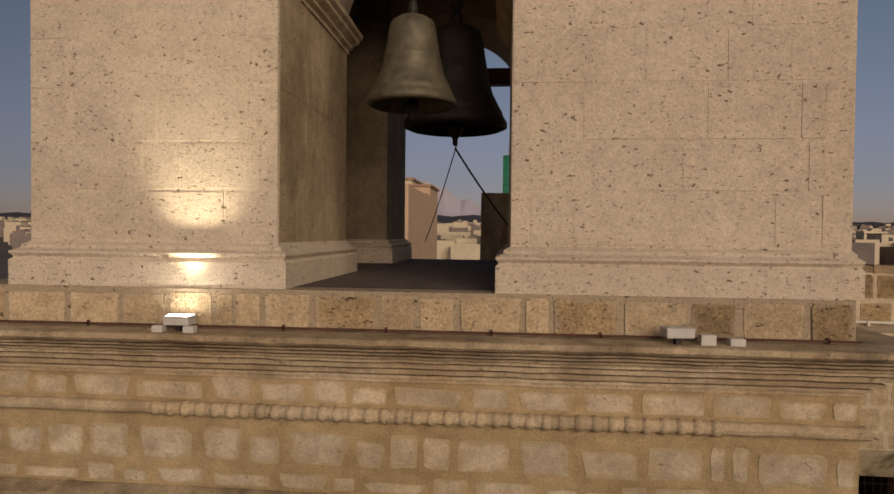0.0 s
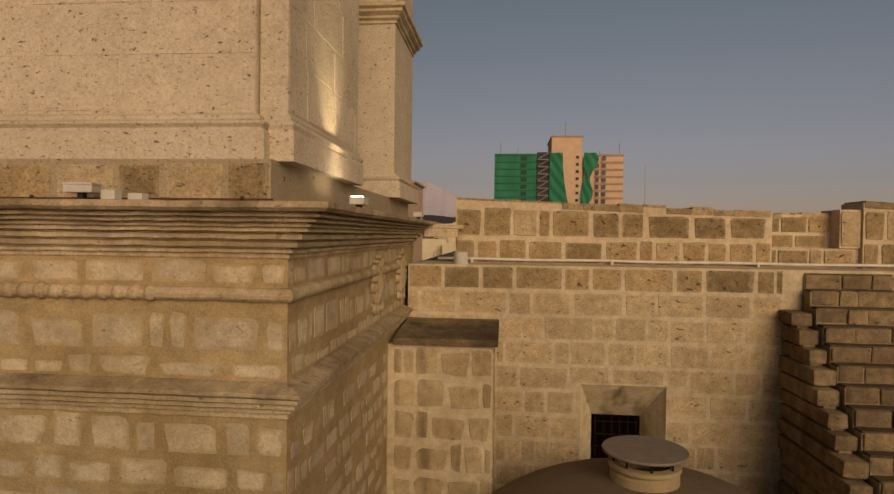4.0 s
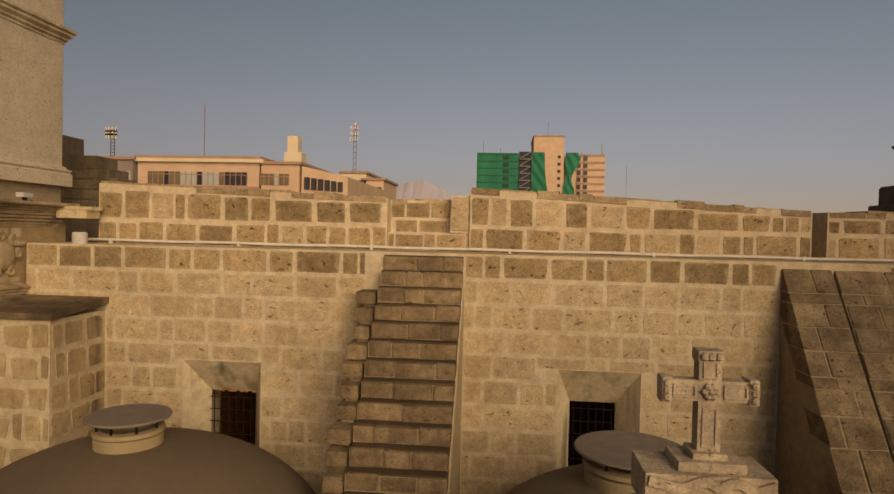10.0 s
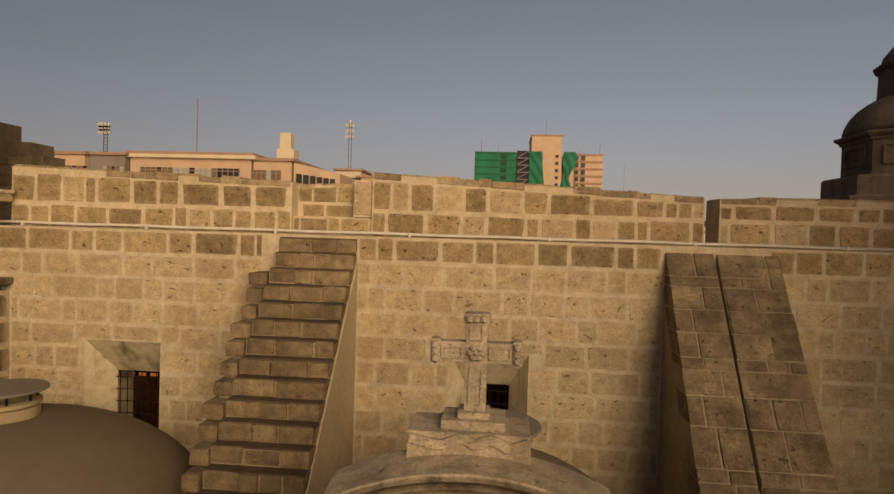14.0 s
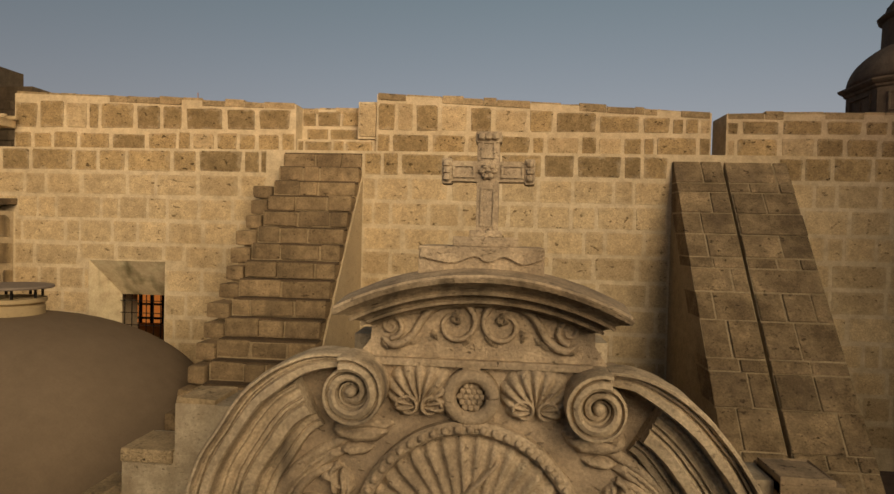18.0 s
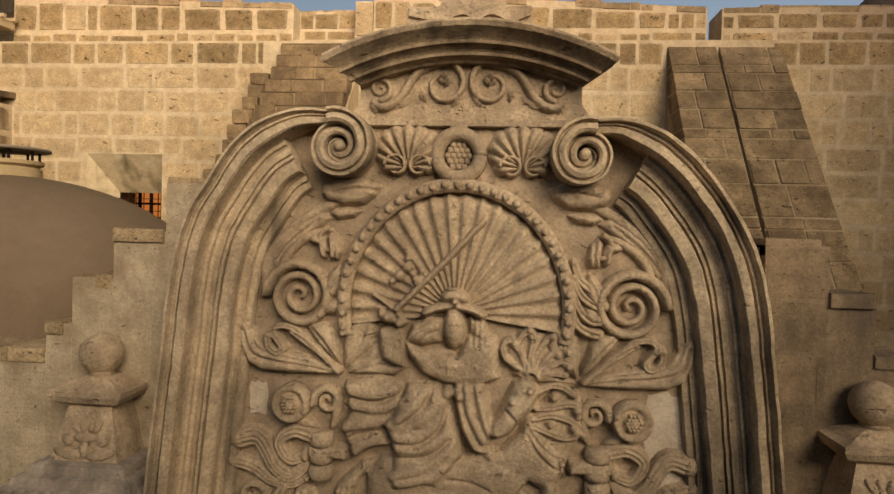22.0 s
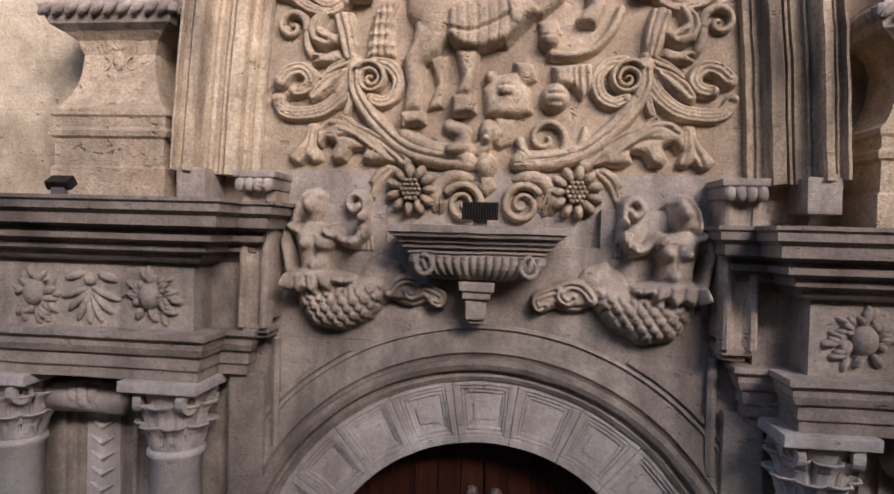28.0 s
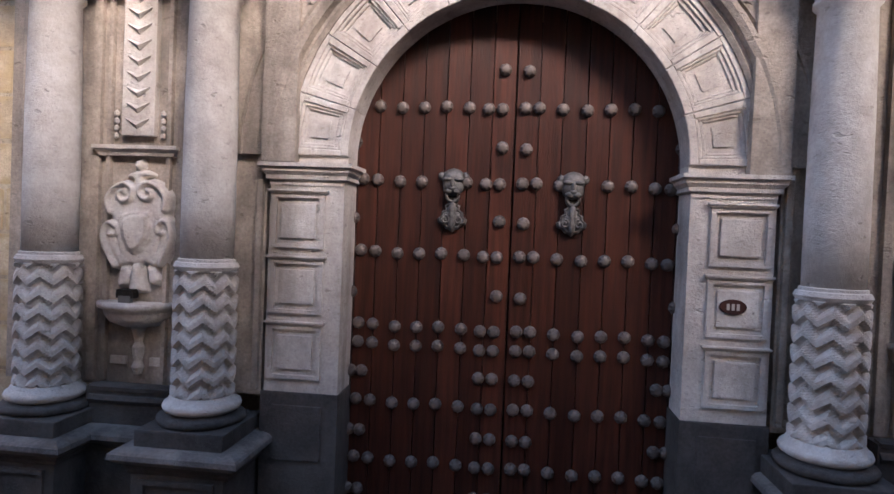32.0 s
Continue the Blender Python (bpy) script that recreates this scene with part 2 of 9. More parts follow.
IRON = plain("dark_iron", (0.05, 0.045, 0.04), (0.025, 0.022, 0.02), 0.5, 0.6, 20)
GRILLE = plain("grille_iron", (0.014, 0.012, 0.011), (0.008, 0.007, 0.006), 0.9)
KNOB = plain("stud_iron", (0.25, 0.20, 0.175), (0.12, 0.095, 0.08), 0.5, 0.3, 12)
PEWTER = plain("pewter_bronze", (0.25, 0.225, 0.205), (0.09, 0.08, 0.073), 0.55, 0.4, 25)
BRONZE = plain("bell_bronze", (0.20, 0.17, 0.105), (0.10, 0.085, 0.055), 0.55, 0.35, 9)
BRONZE_DARK = plain("bell_bronze_dark", (0.05, 0.042, 0.032), (0.03, 0.025, 0.02), 0.6, 0.4, 9)
WHITE_BOX = plain("white_lamp_housing", (0.66, 0.62, 0.54), (0.5, 0.46, 0.4), 0.5)
PIPE = plain("white_conduit", (0.78, 0.72, 0.62), (0.62, 0.55, 0.45), 0.5)
RUST = plain("rusty_rail", (0.13, 0.055, 0.03), (0.07, 0.03, 0.02), 0.8)
CAP_GREY = plain("cement_disc", (0.30, 0.24, 0.19), (0.24, 0.19, 0.15), 0.85)
GLASS_DARK = plain("dark_window", (0.03, 0.028, 0.03), (0.02, 0.018, 0.018), 0.15)
LAMP_GLOW = glow("lamp_glass", (1.0, 0.93, 0.78), 70.0)
STREET = plain("street_stone", (0.09, 0.085, 0.08), (0.055, 0.05, 0.05), 0.8, scale=2)
EARTH = plain("dry_valley_ground", (0.17, 0.135, 0.105), (0.11, 0.09, 0.07), 0.95, scale=0.02)
# distance haze is mixed into this hill colour
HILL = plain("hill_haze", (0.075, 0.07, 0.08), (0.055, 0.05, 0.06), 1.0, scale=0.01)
PEACH = plain("peach_plaster", (0.66, 0.455, 0.30), (0.56, 0.38, 0.25), 0.9, scale=0.4)
PEACH_DARK = plain("salmon_plaster", (0.44, 0.28, 0.19), (0.36, 0.22, 0.15), 0.9, scale=0.4)
CREAM = plain("cream_plaster", (0.75, 0.62, 0.42), (0.65, 0.53, 0.36), 0.9, scale=0.4)
NET = plain("green_netting", (0.03, 0.21, 0.115), (0.018, 0.135, 0.07), 0.9, scale=0.25, stretch=(1, 1, 0.3))
STEEL = plain("grey_steel", (0.22, 0.21, 0.21), (0.14, 0.135, 0.13), 0.5, 0.5)
RED_PAINT = plain("red_white_mast", (0.3, 0.12, 0.1), (0.35, 0.3, 0.28), 0.6, scale=0.6, stretch=(0, 0, 1))
CITY_W = plain("city_wall", (0.34, 0.27, 0.22), (0.18, 0.14, 0.12), 0.9, scale=0.05)
BARS = plain("plaque_enamel", (0.09, 0.03, 0.022), (0.05, 0.02, 0.015), 0.4)


# ---- building helpers ----
def thing(name, label, category, at=(0, 0, 0), group="", kind=""):
    e = new(name)
    e.empty_display_size = 0.2
    e.location = at
    return tagged(e, label, category, group, kind)


WORN = {"weathered_cornice": 0.007, "brown_stained_cornice": 0.007, "worn_step_stone": 0.012, "carved_sillar_sooty": 0.005, "streaked_frame_stone": 0.006, "soot_streaked_frame_stone": 0.008, "carved_sillar": 0.003, "dark_basalt": 0.009, "sillar_weathered": 0.016, "white_sillar": 0.0025}


def part(name, bm, material, parent=None, label="", smooth=False):
    amount = WORN.get(material.name, 0.0)
    if amount:
        for v in bm.verts:
            v.co += noise.noise_vector(v.co * 7.0) * amount + noise.noise_vector(v.co * 2.1) * amount * 0.7
    me = bpy.data.meshes.new(name)
    bm.to_mesh(me)
    bm.free()
    me.materials.append(material)
    if smooth:
        for p in me.polygons:
            p.use_smooth = True
    ob = new(name, me)
    if parent is not None:
        ob.parent = parent
        if parent.parent is None:
            ob.matrix_parent_inverse = Matrix.Translation(parent.location).inverted()
    return tagged(ob, label)


def setting(name, bm, material, label, category="", smooth=False):
    return tagged(part(name, bm, material, None, "", smooth), label, category or name.split("_")[0], "", "structure")


def box(bm, x0, x1, y0, y1, z0, z1):
    v = [bm.verts.new((x, y, z)) for z in (z0, z1) for y in (y0, y1) for x in (x0, x1)]
    for f in ((0, 1, 3, 2), (4, 6, 7, 5), (0, 4, 5, 1), (2, 3, 7, 6), (0, 2, 6, 4), (1, 5, 7, 3)):
        bm.faces.new([v[k] for k in f])
    return v


def boxes(*dims, bevel=0.0):
    bm = bmesh.new()
    for d in dims:
        box(bm, *d)
    bmesh.ops.recalc_face_normals(bm, faces=bm.faces)
    if bevel:
        bmesh.ops.bevel(bm, geom=list(bm.edges), offset=bevel, segments=2, affect="EDGES", profile=0.7)
    return bm


def grid(bm, rows, closed_u=False, closed_v=False, caps=False):
    """A sheet through rows of points."""
    vs = [[bm.verts.new(p) for p in row] for row in rows]
    nr, nc = len(vs), len(vs[0])
    for a in range(nr if closed_v else nr - 1):
        for b in range(nc if closed_u else nc - 1):
            q = [vs[a][b], vs[a][(b + 1) % nc], vs[(a + 1) % nr][(b + 1) % nc], vs[(a + 1) % nr][b]]
            try:
                bm.faces.new(q)
            except ValueError:
                pass
    if caps and nc > 2:
        for row in (vs[0], vs[-1]):
            try:
                bm.faces.new(row)
            except ValueError:
                pass
    return vs


def done(bm):
    bmesh.ops.recalc_face_normals(bm, faces=bm.faces)
    return bm


def lathe(profile, seg=32, at=(0, 0, 0), bm=None, arc=(0.0, 360.0), wave=None):
    """Turns a profile of (radius, height) about an upright axis. wave(angle, r, z) may change the radius."""
    bm = bm or bmesh.new()
    full = arc[1] - arc[0] >= 360
    n = seg if full else seg + 1
    rows = []
    for r, z in profile:
        row = []
        for k in range(n):
            a = radians(arc[0] + (arc[1] - arc[0]) * k / seg)
            rr = wave(a, r, z) if wave else r
            row.append((at[0] + rr * math.cos(a), at[1] + rr * math.sin(a), at[2] + z))
        rows.append(row)
    grid(bm, rows, closed_u=full, caps=full)
    return done(bm)


def mould(path, profile, closed=False, bm=None):
    """A moulding of (out, z) pairs run along a plan line, mitred; out is to the right of the way."""
    bm = bm or bmesh.new()
    ends = [Vector(p) for p in path]
    pts = []
    for k, p in enumerate(ends):
        pts.append(p)
        q = ends[(k + 1) % len(ends)]
        if (k < len(ends) - 1 or closed) and (q - p).length > 0.4:
            cuts = int((q - p).length / 0.14)
            pts.extend(p.lerp(q, j / cuts) for j in range(1, cuts))
    n, rows = len(pts), []
    for k, p in enumerate(pts):
        a = (p - pts[k - 1]) if (k or closed) else (pts[1] - p)
        b = (pts[(k + 1) % n] - p) if (k < n - 1 or closed) else a
        a, b = a.normalized(), b.normalized()
        na, nb = Vector((a.y, -a.x)), Vector((b.y, -b.x))
        m = (na + nb) / max(0.3, 1 + na.dot(nb))
        rows.append([(p.x + m.x * d, p.y + m.y * d, z) for d, z in profile])
    grid(bm, rows, closed_u=True, closed_v=closed, caps=not closed)
    return done(bm)


def sweep(path, profile, bm=None, taper=None, ends=True):
    """A profile of (inward, y) pairs run along a line of (x, z) pairs in an upright plane; taper scales it point by point."""
    bm = bm or bmesh.new()
    pts = [Vector(p) for p in path]
    n, rows = len(pts), []
    for k, p in enumerate(pts):
        d = (pts[min(k + 1, n - 1)] - pts[max(k - 1, 0)]).normalized()
        nx, nz = d.y, -d.x
        s = taper[k] if taper else 1.0
        rows.append([(p.x + nx * u * s, y if taper is None else profile[0][1] + (y - profile[0][1]) * s, p.y + nz * u * s) for u, y in profile])
    grid(bm, rows, closed_u=True, caps=ends)
    return done(bm)


def curve(*pts, steps=8):
    """A smooth line through points (Catmull-Rom)."""
    p = [Vector(q) for q in pts]
    p = [p[0] * 2 - p[1]] + p + [p[-1] * 2 - p[-2]]
    out = []
    for k in range(1, len(p) - 2):
        for j in range(steps):
            t = j / steps
            a, b, c, d = p[k - 1], p[k], p[k + 1], p[k + 2]
            out.append(tuple(0.5 * (2 * b + (c - a) * t + (2 * a - 5 * b + 4 * c - d) * t * t + (3 * b - a - 3 * c + d) * t ** 3)))
    return out + [tuple(p[-2])]


def spiral(cx, cz, r, turns, start, direction=1, n=40, tight=0.12):
    out = []
    for k in range(n + 1):
        f = k / n
        rr = r * (1 - f) ** 0.85 + r * tight * f
        a = radians(start) + direction * turns * 2 * math.pi * f
        out.append((cx + rr * math.cos(a), cz + rr * math.sin(a)))
    return out

def arc(cx, cz, r, a0, a1, n=48):
    return [(cx + r * math.cos(radians(a0 + (a1 - a0) * k / n)), cz + r * math.sin(radians(a0 + (a1 - a0) * k / n))) for k in range(n + 1)]


# ---- walls of blocks ----
rng = random.Random(7)
BLOCK_MESHES = {}


def block_mesh(material, rough_edges, k):
    key = (material.name, rough_edges, k)
    if key not in BLOCK_MESHES:
        bm, r = bmesh.new(), random.Random(k * 31 + 5)
        rim, face, back = [], [], []
        j = rough_edges
        for cu, cv in ((-1, -1), (1, -1), (1, 1), (-1, 1)):
            round_u, round_v = 0.015 + r.uniform(0.2, 1.0) * j * 1.4, 0.02 + r.uniform(0.2, 1.0) * j * 1.8
            du, dv = r.uniform(0, j), r.uniform(0, j)
            a, b = (cu * (0.5 - du), cv * (0.5 - dv - round_v)), (cu * (0.5 - du - round_u), cv * (0.5 - dv))
            mid = (cu * (0.5 - du - round_u * 0.25), cv * (0.5 - dv - round_v * 0.25))
            for u, v in ((a, mid, b) if cu * cv > 0 else (b, mid, a)):
                u, v = u + r.uniform(-j, j) * 0.3, v + r.uniform(-j, j) * 0.3
                back.append(bm.verts.new((u, -0.5, v)))
                rim.append(bm.verts.new((u, 0.28, v)))
                face.append(bm.verts.new((u * 0.965, 0.5 - r.uniform(0, 0.03), v * 0.95)))
        n = len(rim)
        for a in range(n):
            b = (a + 1) % n
            bm.faces.new((back[a], back[b], rim[b], rim[a]))
            bm.faces.new((rim[a], rim[b], face[b], face[a]))
        bm.faces.new(face)
        done(bm)
        me = bpy.data.meshes.new("block")
        bm.to_mesh(me)
        bm.free()
        me.materials.append(material)
        BLOCK_MESHES[key] = me
    return BLOCK_MESHES[key]


def ashlar(parent, origin, along, out, width, z0, courses, widths, material, joint=0.025, proud=0.02, holes=(), rough_edges=0.03, pick=None, top=None, skip=0.0):
    """Courses of blocks on an upright face: origin is the plan point at u = 0, along and out unit plan vectors,
    courses a list of heights. holes: (u0, u1, z0, z1). pick(u, z) may choose another material."""
    u_dir, n_dir = Vector((*along, 0)), Vector((*out, 0))
    z = z0
    for ci, h in enumerate(courses):
        u = -rng.uniform(0, widths[0])
        while u < width:
            w = rng.uniform(*widths)
            if rng.random() < 0.22:
                w *= 0.5
            spans = [(max(u, 0.0), min(u + w, width))]
            u += w
            for a, b, c, d in holes:
                if z + h * 0.5 > c and z + h * 0.5 < d:
                    cut = []
                    for s, e in spans:
                        if e <= a or s >= b:
                            cut.append((s, e))
                        else:
                            if s < a:
                                cut.append((s, a))
                            if e > b:
                                cut.append((b, e))
                    spans = cut
            for s, e in spans:
                if e - s < joint * 3 or rng.random() < skip:
                    continue
                hh = h
                if top is not None:
                    hh = min(h, top((s + e) / 2) - z)
                    if hh < 0.08:
                        continue
                zb = z
                for a, b, c, d in holes:
                    if s < b and e > a and z < d < z + h:
                        zb = d
                hh -= zb - z
                if hh < 0.06:
                    continue
                hh -= rng.uniform(0, rough_edges) * 0.8
                m = pick((s + e) / 2, z + hh / 2) if pick else material
                ob = new("block", block_mesh(m, rough_edges, rng.randrange(7)))
                dep = 0.12 + proud
                c = Vector((*origin, 0)) + u_dir * ((s + e) / 2) + n_dir * (proud + rng.uniform(-0.3, 0.5) * proud - dep / 2) + Vector((0, 0, zb + hh / 2))
                mat = Matrix.Identity(4)
                mat.col[0][:3] = u_dir * (e - s - joint)
                mat.col[1][:3] = n_dir * dep
                mat.col[2][:3] = Vector((0, 0, hh - joint))
                mat.col[3][:3] = c
                ob.parent = parent
                if parent.parent is None:
                    ob.matrix_parent_inverse = Matrix.Translation(parent.location).inverted()
                ob.matrix_basis = mat
        z += h


# ================= large structure =================
def ground_sheet():
    bm = bmesh.new()
    rows = []
    for y in (-400, -60, -12, 0, 20, 60, 150, 400, 900, 1800, 3200, 4600):
        rows.append([(x, y, 0.0) for x in (-4600, -1500, -500, -150, -40, 0, 40, 150, 500, 1500, 4600)])
    grid(bm, rows)
    return done(bm)


setting("ground", ground_sheet(), EARTH, "dry dusty valley ground under the city", "ground")
setting("road", boxes((-60, 60, -11.0, -1.9, -0.1, 0.03)), STREET, "worn grey paving of a narrow street", "road")
setting("pavement", boxes((-60, 60, -1.9, 0.3, -0.1, 0.16), bevel=0.01), STREET, "raised grey stone pavement along the church", "pavement")
# unseen wall added behind the camera; its height shades the lower portal
setting("wall_opposite", boxes((-60, 60, -11.9, -11.4, 0, 12.5)), SILLAR_BROWN, "plain unseen brown wall, added to shade the lower front", "wall")

# --- nave wall behind, with two splayed windows; its ledge and the parapet set back on it ---
NY, LEDGE = 5.30, 12.52          # face of the wall, height of the ledge
WX0, WX1 = -9.6, 9.5
WIN = [(-6.79, -5.45, 8.3, 10.63), (-0.60, 0.68, 8.4, 10.72), (6.3, 7.6, 8.4, 10.75)]
nb = bmesh.new()
edges_x = [WX0] + [v for w in WIN for v in w[:2]] + [WX1]
for a, b in zip(edges_x[::2], edges_x[1::2]):
    box(nb, a, b, NY, NY + 1.4, 0.0, LEDGE)
for a, b, c, d in WIN:
    box(nb, a, b, NY, NY + 1.4, d, LEDGE)
    box(nb, a, b, NY, NY + 1.4, 0.0, c)
# two unseen sun blockers added to darken the right of nave and portal
setting("wall_east", boxes((8.3, 8.9, -2.6, NY - 0.02, 0, 18.0)), SILLAR_BROWN, "plain unseen wall, added to shade the right of the nave", "wall")
setting("wall_corner", boxes((13.0, 24, -11.4, -6.0, 0, 14.0)), SILLAR_BROWN, "plain unseen block, added to shade the right of the portal", "wall")
nave = setting("wall_nave", done(nb), MORTAR, "tall nave wall of tan sillar blocks with pale lime joints", "wall")

PY = 6.17
def parapet_top(u):
    x = WX0 + u
    if x < -3.55:
        return 13.60 - (x + 8.9) * 0.034
    if x < -2.45:
        return 13.38
    if x < 3.57:
        return 13.60 - (x + 2.1) * 0.052
    if x < 3.8:
        return 12.6
    return 13.30

par = bmesh.new()
for a, b in ((-8.9, -3.55), (-2.1, 3.56), (3.8, WX1)):
    za, zb = parapet_top(a - WX0 + 0.01), parapet_top(b - WX0 - 0.01)
    v = box(par, a, b, PY, PY + 0.7, LEDGE - 0.1, 13.0)
    for k in (4, 6):
        v[k].co.z = za + 0.02
    for k in (5, 7):
        v[k].co.z = zb + 0.02
box(par, -3.55, -2.44, PY + 0.35, PY + 0.8, LEDGE - 0.1, 13.42)
box(par, -2.44, -2.1, PY + 0.06, PY + 0.7, 12.85, 13.50)
box(par, -3.55, -2.1, PY + 0.10, PY + 0.36, LEDGE - 0.1, 12.84)
parapet = setting("wall_parapet", done(par), MORTAR, "low parapet of brown sillar blocks along the nave roof", "wall")
COPING = stone("crumbling_coping", (0.50, 0.385, 0.24), (0.33, 0.245, 0.145), vary=0.2, pits=0.6, grain=0.45, cloud=0.6, bump=0.8)


def coping(wall, a, b, y0, y1, top_at, seed, material=None):
    """Crumbling stones of uneven length and height along a wall top."""
    r, x = random.Random(seed), a
    while x < b - 0.08:
        w = min(r.uniform(0.16, 0.7), b - x)
        h = r.choice((0.01, 0.016, 0.022, 0.03, 0.042))
        bm = boxes((x, x + w - 0.01, y0 - r.uniform(-0.02, 0.025), y1, -0.09, h), bevel=0.012)
        for v in bm.verts:
            v.co.z += top_at(v.co.x) + (r.uniform(-0.012, 0.012) if v.co.z > 0 else 0)
        part("coping_stone", bm, material or COPING, wall)
        x += w


for a, b, seed in ((-8.88, -3.57, 3), (-3.53, -2.46, 4), (-2.08, 3.54, 5), (3.82, 9.0, 6)):
    coping(parapet, a, b, PY + (0.35 if seed == 4 else 0.0), PY + 0.66, lambda x, a=a, b=b: parapet_top(min(b, max(a, x)) - WX0) + (0.05 if a == -3.53 else 0.02), seed)
# unseen enclosure added so no daylight shows through the window openings
setting("wall_inner", boxes((WX0, WX1, 23.4, 23.9, 0, LEDGE - 0.5), (WX0, WX0 + 0.4, NY + 1.4, 23.4, 0, LEDGE - 0.5), (WX1 - 0.4, WX1, NY + 1.4, 23.4, 0, LEDGE - 0.5)), MORTAR_BROWN, "unseen inner walls, added to keep the nave dark", "wall")
setting("roof_nave", boxes((WX0, WX1, NY + 0.7, 24, LEDGE - 0.5, LEDGE - 0.02)), ROOF_GREY, "flat grey-brown roof of the nave", "roof")

# splayed window reveals
for k, (a, b, c, d) in enumerate(WIN):
    w = tagged(new("window_%d" % (k + 1)), "deep splayed stone window with an iron grille", "window", "", "structure")
    w.location = ((a + b) / 2, NY, c)
    ia, ib, idd = a + 0.25, b - 0.29, d - 0.62
    bm = bmesh.new()
    f = [(a, NY - 0.004, c), (b, NY - 0.004, c), (b, NY - 0.004, d), (a, NY - 0.004, d)]
    g = [(ia, NY + 0.54, c), (ib, NY + 0.54, c), (ib, NY + 0.54, idd), (ia, NY + 0.54, idd)]
    fv, gv = [bm.verts.new(p) for p in f], [bm.verts.new(p) for p in g]
    for q in range(4):
        if q != 0:
            bm.faces.new((fv[q], fv[(q + 1) % 4], gv[(q + 1) % 4], gv[q]))
    part("splay", done(bm), stone("splay_stain_%d" % k, (0.80, 0.67, 0.46), (0.66, 0.54, 0.35), stains=0.9, stain=(0.20, 0.17, 0.085), grain=0.2), w)
    if k == 0:
        # added glowing panel stands in for the lamplit nave interior
        part("amber_pane", boxes((-9.19, b + 3.0, 10.2, 10.25, 8.8, 11.4)), glow("amber_interior_glow", (0.5, 0.15, 0.035), 0.6), w, "glowing amber panel standing in for the lit interior")
        part("amber_bars", boxes(*[(-9.18 + 0.3 * q, -9.12 + 0.3 * q, 10.12, 10.19, 8.8, 11.4) for q in range(14)], *[(-9.18, -5.0, 10.11, 10.18, 8.9 + 0.35 * q, 8.95 + 0.35 * q) for q in range(7)]), GRILLE, w, "glazing bars")
    bars = bmesh.new()
    nx, nz = 6, 8
    for q in range(nx):
        x = ia + (ib - ia) * (q + 0.5) / nx
        box(bars, x - 0.005, x + 0.005, NY + 0.50, NY + 0.516, c, idd)
    for q in range(nz):
        z = c + (idd - c) * (q + 0.5) / nz
        box(bars, ia, ib, NY + 0.485, NY + 0.50, z - 0.006, z + 0.006)
    part("grille", done(bars), GRILLE, w, "rusty iron bars")

# --- stair up the wall: a stepped buttress ---
stair = thing("stair_buttress", "steep stone stair of worn brown blocks climbing the wall", "staircase", (-2.8, 4.0, 7.4))
SOIL = stone("tread_earth", (0.15, 0.10, 0.06), (0.085, 0.06, 0.035), grain=0.4, bump=0.8)
STEP_MORTAR = stone("dusty_step_mortar", (0.47, 0.36, 0.22), (0.33, 0.245, 0.145), grain=0.3, bump=0.7)
STEP_STONE = stone("worn_step_stone", (0.38, 0.275, 0.16), (0.22, 0.155, 0.09), vary=0.22, pits=0.7, stains=0.6, grain=0.4, cloud=0.65, soot=0.35, sooty=(0.10, 0.07, 0.045))
STEP_H, STEP_D, N_STEP = 0.242, 0.205, 21
srng = random.Random(19)
for k in range(N_STEP):
    z1 = LEDGE - 0.06 - k * STEP_H
    y0 = NY - 0.05 - k * STEP_D
    j = srng.uniform(-0.015, 0.015)
    cuts, x = [-3.43], -3.43
    while x < -2.42:
        x += srng.uniform(0.24, 0.62)
        if x < -2.32:
            cuts.append(x)
    cuts.append(-2.13)
    for a, b in zip(cuts[:-1], cuts[1:]):
        part("step_block", boxes((a + srng.uniform(0.006, 0.02), b - srng.uniform(0.006, 0.02), y0 + j + srng.uniform(-0.03, 0.02), y0 + STEP_D + 0.14, z1 - STEP_H + 0.016 + srng.uniform(0.0, 0.014), z1 + srng.uniform(-0.02, 0.012)), bevel=srng.uniform(0.022, 0.045)), STEP_STONE, stair)
    part("tread", boxes((-3.42, -2.14, y0 + 0.035, y0 + STEP_D + 0.03, z1 - 0.03, z1 + 0.014), bevel=0.01), SOIL, stair, "dark earth on the tread")
    if k > 1:
        zz = z1 - 0.06
        part("edge_block", boxes((-3.73 + srng.uniform(-0.06, 0.03), -3.455 + srng.uniform(-0.02, 0.01), y0 + 0.02 + srng.uniform(-0.05, 0.05), NY + 0.2, zz - STEP_H + srng.uniform(0.01, 0.035), zz + srng.uniform(-0.02, 0.01)), bevel=0.045), STEP_STONE, stair)
for k in range(N_STEP):
    y0 = NY - 0.05 - k * STEP_D
    part("step_core", boxes((-3.43, -2.15, y0 + 0.022, y0 + STEP_D + 0.05, 6.0, LEDGE - 0.075 - k * STEP_H)), STEP_MORTAR, stair)
    if k > 1:
        part("edge_core", boxes((-3.66, -3.5, y0 + 0.10, y0 + STEP_D + 0.10, 6.0, LEDGE - 0.15 - k * STEP_H)), STEP_MORTAR, stair)
# plastered flank of the stair, sloping with it
fl = bmesh.new()
run = N_STEP * STEP_D
line_ = [(NY - 0.02, LEDGE - 0.42), (NY - 0.02 - run, LEDGE - 0.42 - N_STEP * STEP_H), (NY - 0.02 - run, 6.0), (NY - 0.02, 6.0)]
vs = [[fl.verts.new((x, y, z)) for y, z in line_] for x in (-2.145, -2.115)]
fl.faces.new(vs[0]), fl.faces.new(vs[1][::-1])
